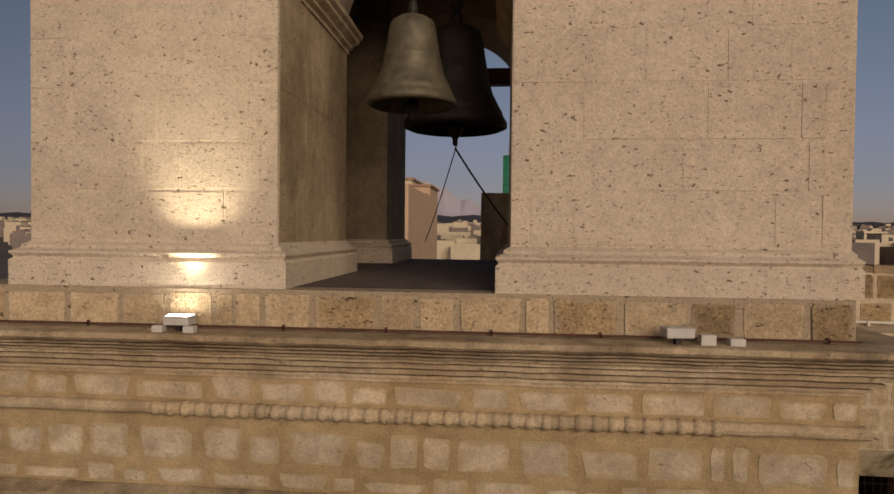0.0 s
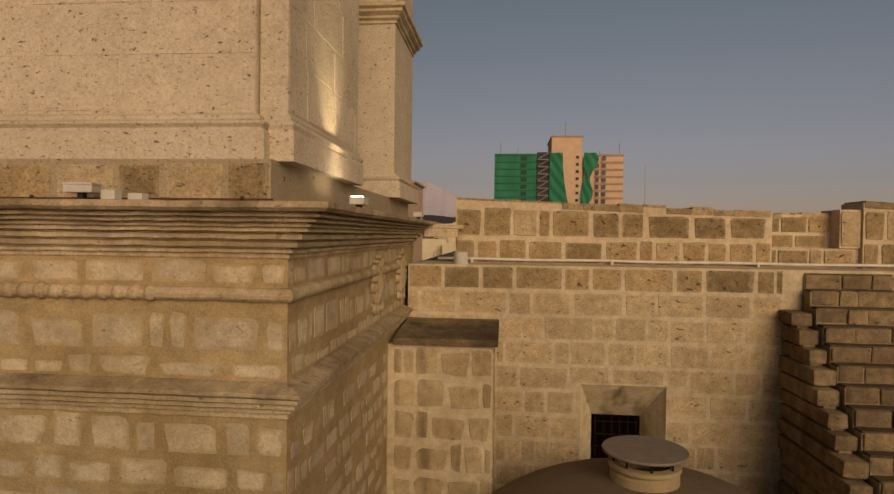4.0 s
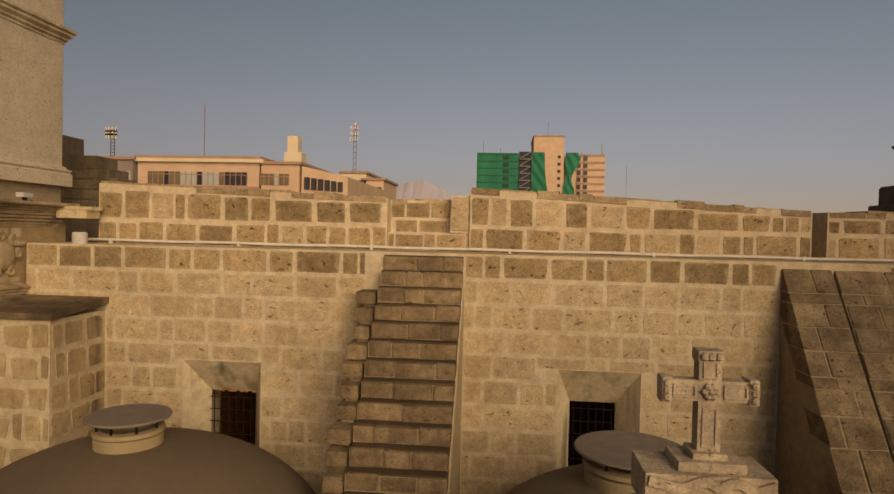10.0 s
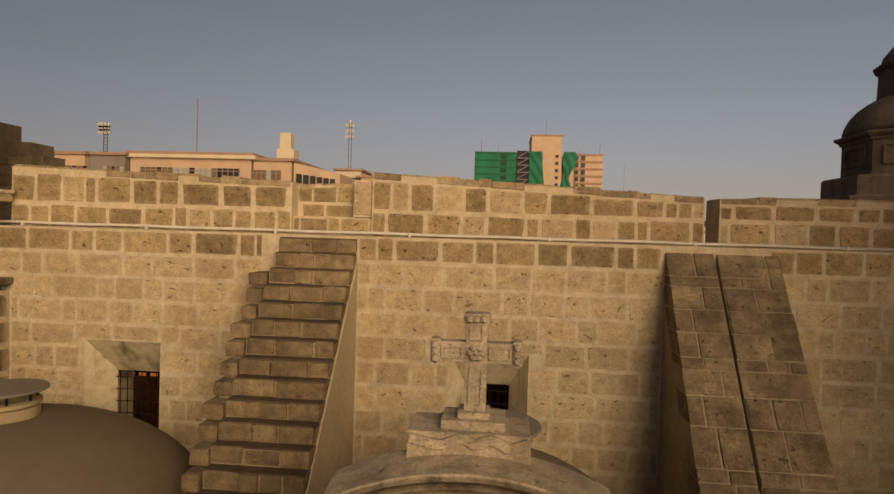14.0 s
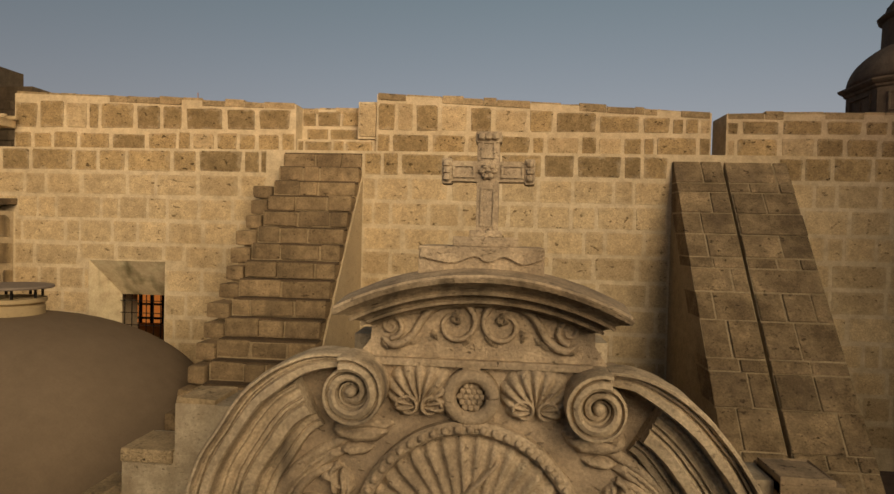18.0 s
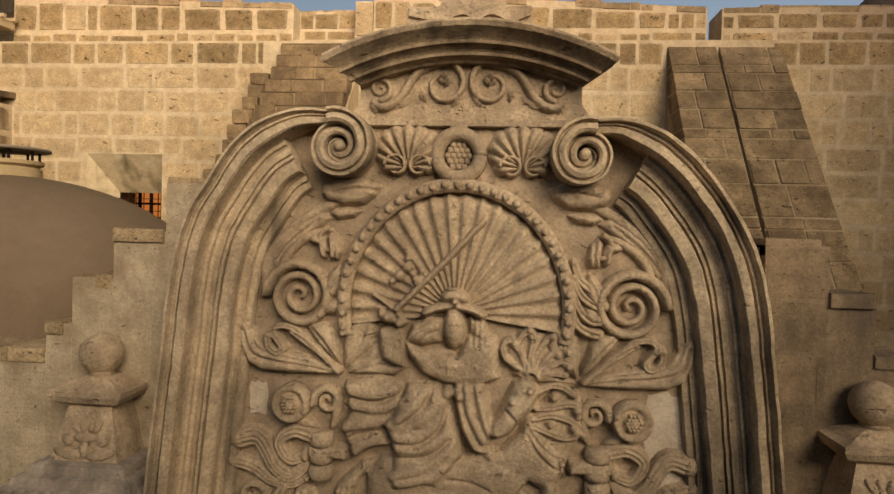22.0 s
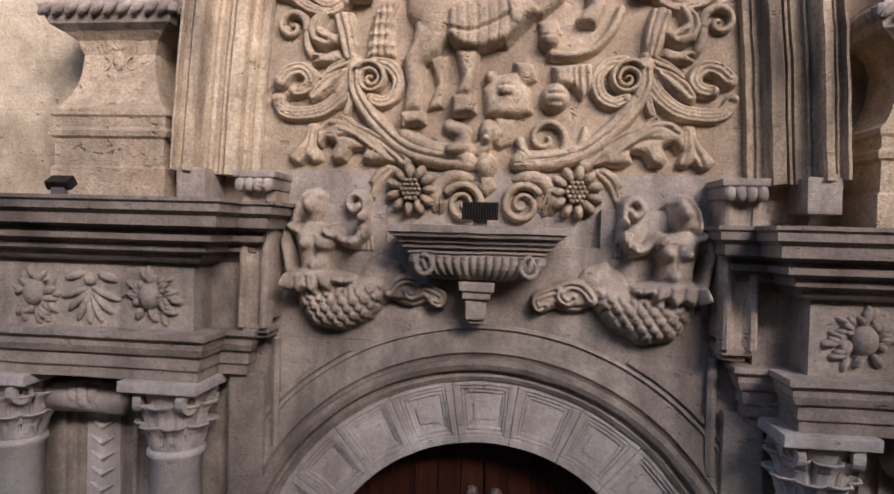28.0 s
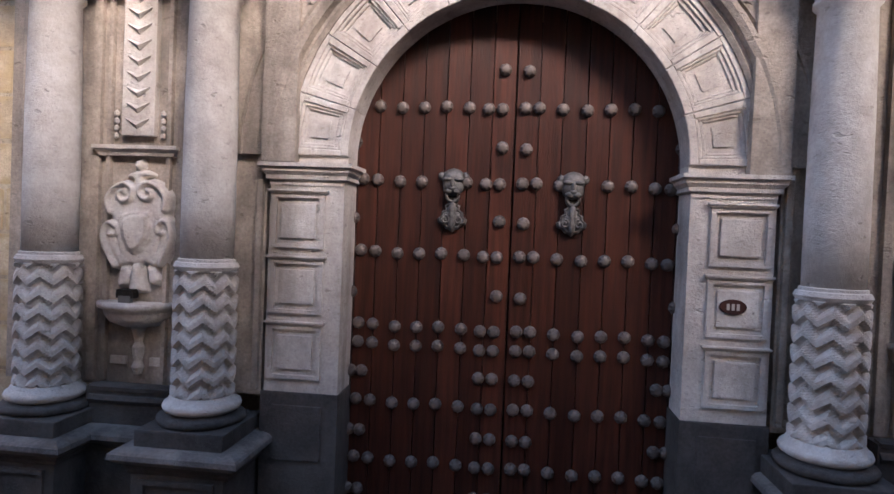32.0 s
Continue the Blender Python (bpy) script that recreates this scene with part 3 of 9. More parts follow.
for k in range(4):
    fl.faces.new((vs[0][k], vs[1][k], vs[1][(k + 1) % 4], vs[0][(k + 1) % 4]))
part("flank", done(fl), SILLAR, stair, "plastered sloping flank")

# --- sloping buttress with an open channel ---
ramp = thing("sloping_buttress", "sloping stone buttress of weathered slabs with a drain channel", "buttress", (3.5, 3.5, 6.0))
def ramp_y(z):
    return NY + (z - 12.42) * 0.70
def slab(a, b, z1, z0, t=0.0):
    bm = bmesh.new()
    lo, hi = ramp_y(z0), ramp_y(z1)
    v = [bm.verts.new(p) for p in ((a, lo - t, z0), (b, lo - t, z0), (b, hi - t, z1), (a, hi - t, z1), (a, lo + 0.5, z0), (b, lo + 0.5, z0), (b, hi + 0.5, z1), (a, hi + 0.5, z1))]
    for f in ((0, 1, 2, 3), (4, 7, 6, 5), (0, 4, 5, 1), (2, 6, 7, 3), (0, 3, 7, 4), (1, 5, 6, 2)):
        bm.faces.new([v[i] for i in f])
    done(bm)
    bmesh.ops.bevel(bm, geom=list(bm.edges), offset=0.008, segments=1, affect="EDGES")
    return bm
z, thin = 12.42, False
while z > 6.2:
    h = rng.uniform(0.13, 0.19) if thin else rng.uniform(0.30, 0.44)
    for a, b in ((2.72, 3.45), (3.482, 4.40)):
        cuts = [a, b] + ([a + (b - a) * rng.uniform(0.28, 0.72)] if rng.random() < 0.75 else []) + ([b - 0.22] if b > 4 and rng.random() < 0.5 else [])
        cuts.sort()
        for c, d in zip(cuts[:-1], cuts[1:]):
            if d - c > 0.09:
                part("slab", slab(c + rng.uniform(0.005, 0.018), d - rng.uniform(0.005, 0.018), z - rng.uniform(0.004, 0.014), z - h + rng.uniform(0.004, 0.014), rng.uniform(0.0, 0.03)), RAMP, ramp)
    z -= h
    thin = not thin and rng.random() < 0.45
RAMP_MORTAR = stone("ramp_mortar", (0.42, 0.33, 0.215), (0.31, 0.24, 0.15), grain=0.3, pits=0.4)
for name, xa, xb, dd in (("core", 2.73, 3.445, 0.006), ("channel_bed", 3.445, 3.487, 0.32), ("core", 3.487, 4.39, 0.006)):
    core = bmesh.new()
    vs = [core.verts.new(p) for x in (xa, xb) for p in ((x, ramp_y(12.36) + dd, 12.36), (x, NY + 0.4, 12.36), (x, NY + 0.4, 6.0), (x, ramp_y(6.0) + dd, 6.0))]
    for f in ((0, 1, 2, 3), (7, 6, 5, 4), (0, 4, 5, 1), (1, 5, 6, 2), (2, 6, 7, 3), (3, 7, 4, 0)):
        core.faces.new([vs[i] for i in f])
    part(name, done(core), RAMP_MORTAR, ramp)

# --- block buttress in the corner by the tower ---
cb = thing("corner_buttress", "square stone buttress with a dark stained sloping top", "buttress", (-8.9, 4.6, 6.0))
part("body", boxes((-9.7, -8.17, 4.02, NY, 6.0, 11.42)), MORTAR, cb)
tb = boxes((-9.6, -8.1, 3.96, NY, 11.42, 11.52), bevel=0.012)
for v in tb.verts:
    if v.co.y > 4.5:
        v.co.z += 0.12
part("top_slab", tb, stone("soot_slab", (0.30, 0.22, 0.135), (0.13, 0.092, 0.055), grain=0.4, stains=0.4, cloud=0.6, soot=0.8, sooty=(0.055, 0.04, 0.028)), cb, "dark stained slab")

# --- lower roof between wall and street front, with two plastered domes ---
setting("roof_chapel", boxes((-9.6, 12, 0.6, NY, 7.6, 7.8)), ROOF_GREY, "flat dark screed roof behind the portal", "roof")
def dome(x, y, base, r, height, cap_r, label):
    d = thing("roof_dome", label, "dome", (x, y, base), "plastered domes")
    prof = [(r * math.cos(a), height * math.sin(a)) for a in [radians(q) for q in range(0, 86, 5)]] + [(0.02, height)]
    part("shell", lathe([(r + 0.03, -1.6)] + prof, 64, (x, y, base)), PLASTER, d, smooth=True)
    part("lantern_ring", lathe([(cap_r * 0.88, height - 0.25), (cap_r * 0.88, height + 0.08), (cap_r * 0.80, height + 0.11), (cap_r * 0.92, height + 0.14), (cap_r * 0.92, height + 0.19), (cap_r * 0.7, height + 0.2), (cap_r * 0.7, height - 0.25)], 40, (x, y, base)), PALE, d, "round stone ring", smooth=False)
    part("cap", lathe([(0.01, height + 0.36), (cap_r * 1.08, height + 0.355), (cap_r * 1.1, height + 0.335), (cap_r * 1.08, height + 0.32), (0.01, height + 0.31)], 48, (x, y, base)), CAP_GREY, d, "flat grey disc lid", smooth=False)
    for k in range(8):
        a = k * math.pi / 4
        part("stud_post", boxes((x + cap_r * 0.8 * math.cos(a) - 0.012, x + cap_r * 0.8 * math.cos(a) + 0.012, y + cap_r * 0.8 * math.sin(a) - 0.012, y + cap_r * 0.8 * math.sin(a) + 0.012, base + height + 0.17, base + height + 0.33)), IRON, d)
    return d

dome(-6.28, 3.0, 8.2, 2.7, 1.85, 0.47, "large brown plastered roof dome with a disc lid")
dome(0.08, 3.0, 8.2, 2.2, 1.75, 0.62, "low plastered roof dome with a wide disc lid")

# --- conduit along the parapet foot ---
pipe = thing("conduit", "thin white conduit clipped along the ledge", "pipe", (0, 5.9, LEDGE))
pb = bmesh.new()
px = [WX0 + 0.4 + k * 0.6 for k in range(32)]
rows = []
for k, x in enumerate(px):
    zz = LEDGE + 0.05 - (x + 1) * 0.002 + 0.006 * math.sin(k * 1.7)
    rows.append([(x, 6.09 + 0.026 * math.cos(a), zz + 0.026 * math.sin(a)) for a in [q * math.pi / 4 for q in range(8)]])
grid(pb, rows, closed_u=True, caps=True)
part("tube", done(pb), PIPE, pipe, smooth=True)
for x in px[1::4]:
    zz = LEDGE + 0.05 - (x + 1) * 0.002
    part("clip", boxes((x - 0.02, x + 0.02, 6.05, 6.13, LEDGE - 0.02, zz + 0.03)), PIPE, pipe)

# ================= bell tower =================
TX1, TX0, TY0, TY1 = -9.68, -17.2, -0.12, 6.35
tower = tagged(new("wall_tower"), "square bell tower of patched pale sillar with heavy cornices", "wall", "", "structure")
part("body", boxes((TX0, TX1, TY0, TY1, 0.0, 13.0)), MORTAR_BROWN, tower)
part("attic", boxes((TX0, TX1 - 0.1, TY0 - 0.1, TY1, 13.2, 13.555), bevel=0.01), SILLAR_TOP, tower, "band of brown blocks under the belfry")
line = [(TX0, TY0), (TX1, TY0), (TX1, NY - 0.02)]
line_up = [(TX0, TY0), (TX1, TY0), (TX1, 6.12)]
part("main_cornice", mould(line_up, [(-0.2, 12.80), (0.02, 12.80), (0.02, 12.835), (0.055, 12.84), (0.055, 12.865), (0.03, 12.87), (0.03, 12.882), (0.10, 12.888), (0.115, 12.925), (0.085, 12.93), (0.085, 12.942), (0.16, 12.948), (0.165, 12.985), (0.13, 12.99), (0.13, 13.0), (0.225, 13.006), (0.225, 13.03), (-0.2, 13.03)]), CORNICE, tower, "pale lower mouldings of the main cornice")
part("cornice_crown", mould(line_up, [(-0.2, 13.027), (0.215, 13.027), (0.215, 13.036), (0.262, 13.04), (0.265, 13.058), (0.235, 13.062), (0.235, 13.072), (0.31, 13.076), (0.315, 13.094), (0.28, 13.098), (0.28, 13.108), (0.355, 13.112), (0.36, 13.13), (0.325, 13.135), (0.325, 13.145), (0.42, 13.15), (0.45, 13.175), (0.45, 13.215), (0.43, 13.222), (-0.2, 13.222)]), CORNICE_TOP, tower, "brown stained crown of thin fillets")
part("string_course", mould(line, [(-0.1, 11.56), (0.02, 11.56), (0.02, 11.60), (0.05, 11.61), (0.055, 11.64), (0.09, 11.655), (0.095, 11.69), (0.13, 11.705), (0.14, 11.74), (-0.1, 11.75)]), CORNICE, tower, "pale string course")
part("string_crown", mould(line, [(-0.1, 11.747), (0.15, 11.747), (0.165, 11.76), (0.165, 11.79), (0.02, 11.84), (-0.1, 11.84)]), CORNICE_TOP, tower, "darker weathered top of the string course")
part("roll_band", mould(line, [(-0.05, 12.455)] + [(0.015 + 0.055 * math.sin(radians(a)), 12.515 - 0.055 * math.cos(radians(a))) for a in range(0, 181, 30)] + [(-0.05, 12.575)]), CORNICE, tower, "half-round roll")

# carved beads on the roll, only on the street side
for k in range(36):
    x = -15.4 + k * 0.132
    bd = lathe([(0.001, -0.062), (0.04, -0.05), (0.066, -0.01), (0.066, 0.02), (0.04, 0.055), (0.001, 0.06)], 12)
    bmesh.ops.rotate(bd, verts=bd.verts, cent=(0, 0, 0), matrix=Matrix.Rotation(radians(90), 3, "Y"))
    bmesh.ops.translate(bd, verts=bd.verts, vec=(x, TY0 - 0.022, 12.515))
    part("bead", bd, CORNICE, tower, smooth=True)

# belfry piers with plinth, arches over them
PIERS = [(TX0 + 0.6, -14.36, -0.08, 2.2), (-12.40, -9.96, -0.08, 2.25), (TX0 + 0.6, -14.3, 4.5, 6.3), (-12.2, -9.72, 4.55, 6.3)]
pl_prof = [(-0.2, 13.55), (0.115, 13.55), (0.115, 13.77), (0.09, 13.79), (0.09, 13.80), (0.115, 13.83), (0.115, 13.845), (0.05, 13.875), (0.05, 13.90), (0.0, 13.93), (-0.2, 13.93)]
im_prof = [(-0.2, 16.18), (0.02, 16.18), (0.02, 16.22), (0.06, 16.25), (0.06, 16.28), (0.12, 16.33), (0.12, 16.37), (0.16, 16.40), (0.16, 16.45), (-0.2, 16.45)]
for k, (a, b, c, d) in enumerate(PIERS):
    p = thing("belfry_pier", "broad pale belfry pier of pitted dressed sillar", "pier", ((a + b) / 2, (c + d) / 2, 13.55), "belfry piers")
    part("shaft", boxes((a, b, c, d, 13.6, 18.7), bevel=0.02), PIER_SHADE if k == 2 else PIER, p)
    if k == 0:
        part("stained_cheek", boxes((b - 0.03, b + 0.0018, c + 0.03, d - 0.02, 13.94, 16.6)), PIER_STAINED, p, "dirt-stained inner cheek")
    ring = [(a, c), (b, c), (b, d), (a, d)]
    part("plinth", mould(ring, pl_prof, True), PIER, p, "moulded plinth")
    if k == 1:
        part("corner_strip", boxes((b + 0.01, b + 0.24, c + 0.05, d, 13.62, 18.7), bevel=0.012), PIER, p)
        part("strip_plinth", mould([(b + 0.1, c + 0.06), (b + 0.24, c + 0.06), (b + 0.24, d)], [(q[0] * 0.6, q[1]) for q in pl_prof]), PIER, p)
    if k == 3:
        part("impost", mould(ring, im_prof, True), CORNICE, p, "stained impost moulding")
    else:
        part("impost", mould([(b, c + 0.55), (b, d), (a, d), (a, c + 0.55)] if k != 1 else [(a, d), (a, c + 0.55)], im_prof), CORNICE, p, "stained impost moulding")

def arch_block(x0, x1, y0, y1, zs, ztop, r_scale=1.0):
    """A wall piece over an opening with a round soffit."""
    bm = bmesh.new()
    cx, r = (x0 + x1) / 2, (x1 - x0) / 2
    pts = [(x0, zs)] + [(cx - r * math.cos(radians(t)), zs + r * math.sin(radians(t))) for t in range(6, 175, 6)] + [(x1, zs), (x1, ztop), (x0, ztop)]
    fr = [bm.verts.new((x, y0, z)) for x, z in pts]
    bk = [bm.verts.new((x, y1, z)) for x, z in pts]
    bm.faces.new(fr), bm.faces.new(bk[::-1])
    for k in range(len(pts)):
        q = (k + 1) % len(pts)
        bm.faces.new((fr[k], bk[k], bk[q], fr[q]))
    return done(bm)

part("arch_front", arch_block(-14.36, -12.40, 0.0, 2.2, 16.45, 18.7), PIER, tower, "arch over the belfry opening")
part("arch_back", arch_block(-14.3, -12.2, 4.6, 6.2, 16.45, 18.7), PIER, tower, "arch over the belfry opening")
sb = arch_block(2.25, 4.55, 0.0, 2.0, 16.45, 18.7)
bmesh.ops.rotate(sb, verts=sb.verts, cent=(0, 0, 0), matrix=Matrix.Rotation(radians(90), 3, "Z"))
bmesh.ops.translate(sb, verts=sb.verts, vec=(-9.8, 0, 0))
part("arch_side", sb, PIER, tower, "arch over the belfry opening")
part("west_wall", boxes((TX0 + 0.6, TX0 + 1.6, 2.2, 4.5, 13.6, 18.7)), PIER_SHADE, tower)
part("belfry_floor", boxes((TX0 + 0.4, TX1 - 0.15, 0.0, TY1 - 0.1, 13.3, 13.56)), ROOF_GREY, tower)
part("belfry_vault", boxes((TX0 + 0.4, TX1 - 0.1, 0.0, TY1, 18.7, 19.1)), PIER_SHADE, tower)

def bell(x, y, rim, r, mat, label):
    b = thing("bell", label, "bell", (x, y, rim), "tower bells")
    h = r * 2.0
    prof = [(0.90 * r, 0.0), (1.0 * r, 0.02 * h), (1.0 * r, 0.06 * h), (0.93 * r, 0.12 * h), (0.90 * r, 0.14 * h), (0.915 * r, 0.15 * h), (0.86 * r, 0.20 * h), (0.72 * r, 0.34 * h), (0.63 * r, 0.50 * h), (0.645 * r, 0.52 * h), (0.62 * r, 0.54 * h), (0.56 * r, 0.72 * h), (0.53 * r, 0.84 * h), (0.47 * r, 0.93 * h), (0.32 * r, 0.98 * h), (0.10 * r, h), (0.001, h)]
    inner = [(0.001, 0.9 * h), (0.42 * r, 0.85 * h), (0.52 * r, 0.55 * h), (0.80 * r, 0.15 * h)]
    part("bell_body", lathe(inner + prof, 48, (x, y, rim)), mat, b, smooth=True)
    part("crown", lathe([(0.09 * r, 0.98 * h), (0.12 * r, 1.08 * h), (0.08 * r, 1.16 * h), (0.14 * r, 1.2 * h), (0.10 * r, 1.3 * h), (0.001, 1.3 * h)], 12, (x, y, rim)), BRONZE_DARK, b)
    part("hanger", boxes((x - 0.06 * r, x + 0.06 * r, y - 0.05, y + 0.05, rim + 1.25 * h, 17.35)), IRON, b, "iron hanger")
    part("clapper", lathe([(0.001, -0.16 * h), (0.05 * r, -0.14 * h), (0.05 * r, -0.09 * h), (0.09 * r, -0.06 * h), (0.16 * r, 0.0), (0.13 * r, 0.06 * h), (0.04 * r, 0.1 * h), (0.03 * r, 0.7 * h), (0.001, 0.7 * h)], 14, (x, y, rim)), IRON, b, smooth=True)
    return b

bell(-13.34, 0.72, 15.24, 0.43, BRONZE, "small greenish bronze bell with raised rings")
bell(-13.06, 2.4, 15.30, 0.63, BRONZE_DARK, "large dark bronze bell")
beam = thing("bell_beam", "thick dark timber beam carrying the bells", "beam", (-13.3, 2.4, 17.3))
part("timber", boxes((-14.4, -12.3, 2.25, 2.5, 17.3, 17.55), (-14.4, -12.3, 0.6, 0.85, 17.3, 17.5), bevel=0.015), WOOD, beam)
tie = thing("tie_beam", "black timber tie across the far arch", "beam", (-13.2, 5.4, 16.9))
part("timber", boxes((-14.3, -12.2, 5.3, 5.5, 16.55, 16.82), bevel=0.01), WOOD, tie)

# bell ropes
def cable(name, label, a, b, sag, r, mat, n=14):
    t = thing(name, label, "rope", a)
    bm, rows = bmesh.new(), []
    a, b = Vector(a), Vector(b)
    side = (b - a).cross(Vector((0, 1, 0.01))).normalized()
    up = (b - a).cross(side).normalized()
    for k in range(n + 1):
        f = k / n
        c = a.lerp(b, f) - Vector((0, 0, sag * 4 * f * (1 - f)))
        rows.append([c + side * r * math.cos(q * 1.047) + up * r * math.sin(q * 1.047) for q in range(6)])
    grid(bm, rows, closed_u=True, caps=True)
    part("strand", done(bm), mat, t, smooth=True)
cable("bell_rope", "dark rope from the clapper to the pier foot", (-13.06, 2.4, 15.08), (-12.25, 3.6, 13.98), 0.04, 0.012, IRON)
cable("bell_rope", "thin rope from the clapper to the far sill", (-13.04, 2.4, 15.12), (-13.75, 5.0, 13.9), 0.05, 0.007, IRON)

# floodlights and junction boxes on the cornice
def flood(x, y, z, lit, turn, label):
    f = thing("floodlight", label, "floodlight", (x, y, z), "tower floodlights")
    m = Matrix.Rotation(radians(turn), 3, "Z")
    def put(name, bm, mat, lab=""):
        bmesh.ops.rotate(bm, verts=bm.verts, cent=(0, 0, 0), matrix=m)
        bmesh.ops.translate(bm, verts=bm.verts, vec=(x, y, z))
        return part(name, bm, mat, f, lab)
    hb = boxes((-0.105, 0.105, -0.07, 0.07, 0.055, 0.115), bevel=0.012)
    put("housing", hb, WHITE_BOX)
    put("rim", boxes((-0.11, 0.11, -0.075, 0.075, 0.112, 0.128), bevel=0.006), WHITE_BOX)
    put("glass", boxes((-0.09, 0.09, -0.055, 0.055, 0.1285, 0.132)), LAMP_GLOW if lit else WHITE_BOX, "glowing glass" if lit else "")
    put("bracket", boxes((-0.02, 0.02, -0.03, 0.03, 0.0, 0.06)), IRON)
    return f

def spot_lamp(x, y, z, target, watts, size=70):
    l = new("flood_lamp", bpy.data.lights.new("flood_lamp", "SPOT"))
    l.data.energy, l.data.spot_size, l.data.spot_blend, l.data.color, l.data.shadow_soft_size = watts, radians(size), 1.0, (1.0, 0.87, 0.62), 0.06
    l.matrix_world = look((x, y, z), target)

flood(-15.05, -0.40, 13.22, True, 0, "small white floodlight shining up the pier")
spot_lamp(-15.05, -0.40, 13.375, (-15.03, -0.1, 16.4), 260, 64)
flood(-11.15, -0.42, 13.22, False, 8, "small white floodlight, switched off")
flood(-9.42, 1.1, 13.22, True, 90, "small white floodlight shining up the side pier")
spot_lamp(-9.40, 1.1, 13.375, (-9.68, 1.12, 16.4), 150, 64)
flood(-9.40, 5.0, 13.22, False, 90, "small white floodlight, switched off")
for x in (-10.93, -10.72):
    jb = thing("junction_box", "small white junction box on the cornice", "junction box", (x, -0.40, 13.22), "junction boxes")
    part("case", boxes((x - 0.055, x + 0.055, -0.45, -0.36, 13.22, 13.30 if x < -10.9 else 13.275), bevel=0.008), WHITE_BOX, jb)
for x in (-15.19, -14.93):
    jb = thing("junction_box", "small white junction box on the cornice", "junction box", (x, -0.46, 13.22), "junction boxes")
    part("case", boxes((x - 0.045, x + 0.045, -0.50, -0.43, 13.22, 13.275), bevel=0.008), WHITE_BOX, jb)
rail = thing("cornice_rail", "thin rusty iron rail along the cornice", "rail", (-13, -0.3, 13.2))
part("bar", boxes((-17.2, -9.75, -0.262, -0.245, 13.235, 13.252)), RUST, rail)
for k in range(9):
    part("peg", boxes((-16.8 + k * 0.85, -16.78 + k * 0.85, -0.262, -0.245, 13.21, 13.27)), RUST, rail)

spout = thing("water_spout", "worn stone water spout at the cornice end", "spout", (-9.1, 5.9, 12.9))
part("spout_stone", boxes((-9.4, -8.82, 5.72, 6.1, 12.96, 13.10), (-9.4, -8.75, 5.74, 5.82, 13.10, 13.17), (-9.4, -8.75, 6.0, 6.08, 13.10, 13.17), bevel=0.02), CORNICE, spout)
can = thing("white_can", "short white pipe collar on the ledge", "pipe", (-8.75, 5.45, 12.52))
part("collar", lathe([(0.001, 0), (0.12, 0), (0.12, 0.18), (0.10, 0.20), (0.001, 0.2)], 20, (-8.75, 5.45, 12.52)), WHITE_BOX, can)

# ================= street front and portal =================
FY = 0.22                        # face of the plain street wall
fw = bmesh.new()
for a, b, top in ((-9.55, -3.95, 8.35), (-3.95, -3.48, 8.35), (-3.48, -3.25, 8.60), (-3.25, -2.89, 8.99), (-2.89, -2.44, 9.39), (-2.44, -1.38, 9.79)):
    box(fw, a, b, FY, FY + 0.5, 0, top)
for a, b, c in ((-1.38, -1.0, 9.79), (1.0, 2.27, 9.40)):
    box(fw, a, b, FY + 0.12, FY + 0.5, 4.0, c)
    box(fw, a + 0.3 * (a > 0), b - 0.3 * (a < 0), FY + 0.12, FY + 0.5, 0, 4.0)
box(fw, -1.0, 1.0, FY + 0.12, FY + 0.5, 4.6, 10.4)
fe = bmesh.new()
for a, b, top in ((2.27, 2.73, 9.42), (2.73, 3.06, 9.06), (3.06, 3.4, 8.62), (3.4, 12.0, 8.35)):
    box(fe, a, b, FY, FY + 0.5, 0, top)
street_east = setting("wall_street_east", done(fe), SOOTED, "blackened stepped street wall beside the portal", "wall")
street_wall = setting("wall_street", done(fw), MORTAR, "plain street wall of pale sillar stepping up to the portal", "wall")

portal = thing("portal", "baroque church portal of carved tan volcanic stone", "portal", (0, 0, 0))


def mirrored(fn):
    for s in (-1, 1):
        fn(s)


def flip(bm, s):
    if s > 0:
        bmesh.ops.scale(bm, verts=bm.verts, vec=(-1, 1, 1))
        bmesh.ops.reverse_faces(bm, faces=bm.faces)
    return bm


# --- arch ring of panelled voussoirs ---
AZ, AR = 3.0, 1.265
N_V = 11
def ring_piece(a0, a1, r0, r1, y0, y1, n=5, bm=None):
    bm = bm or bmesh.new()
    rows = []
    for k in range(n + 1):
        t = radians(a0 + (a1 - a0) * k / n)
        c, s = math.cos(t), math.sin(t)
        rows.append([(r0 * c, y0, AZ + r0 * s), (r1 * c, y0, AZ + r1 * s), (r1 * c, y1, AZ + r1 * s), (r0 * c, y1, AZ + r0 * s)])
    grid(bm, rows, closed_u=True, caps=True)
    return done(bm)

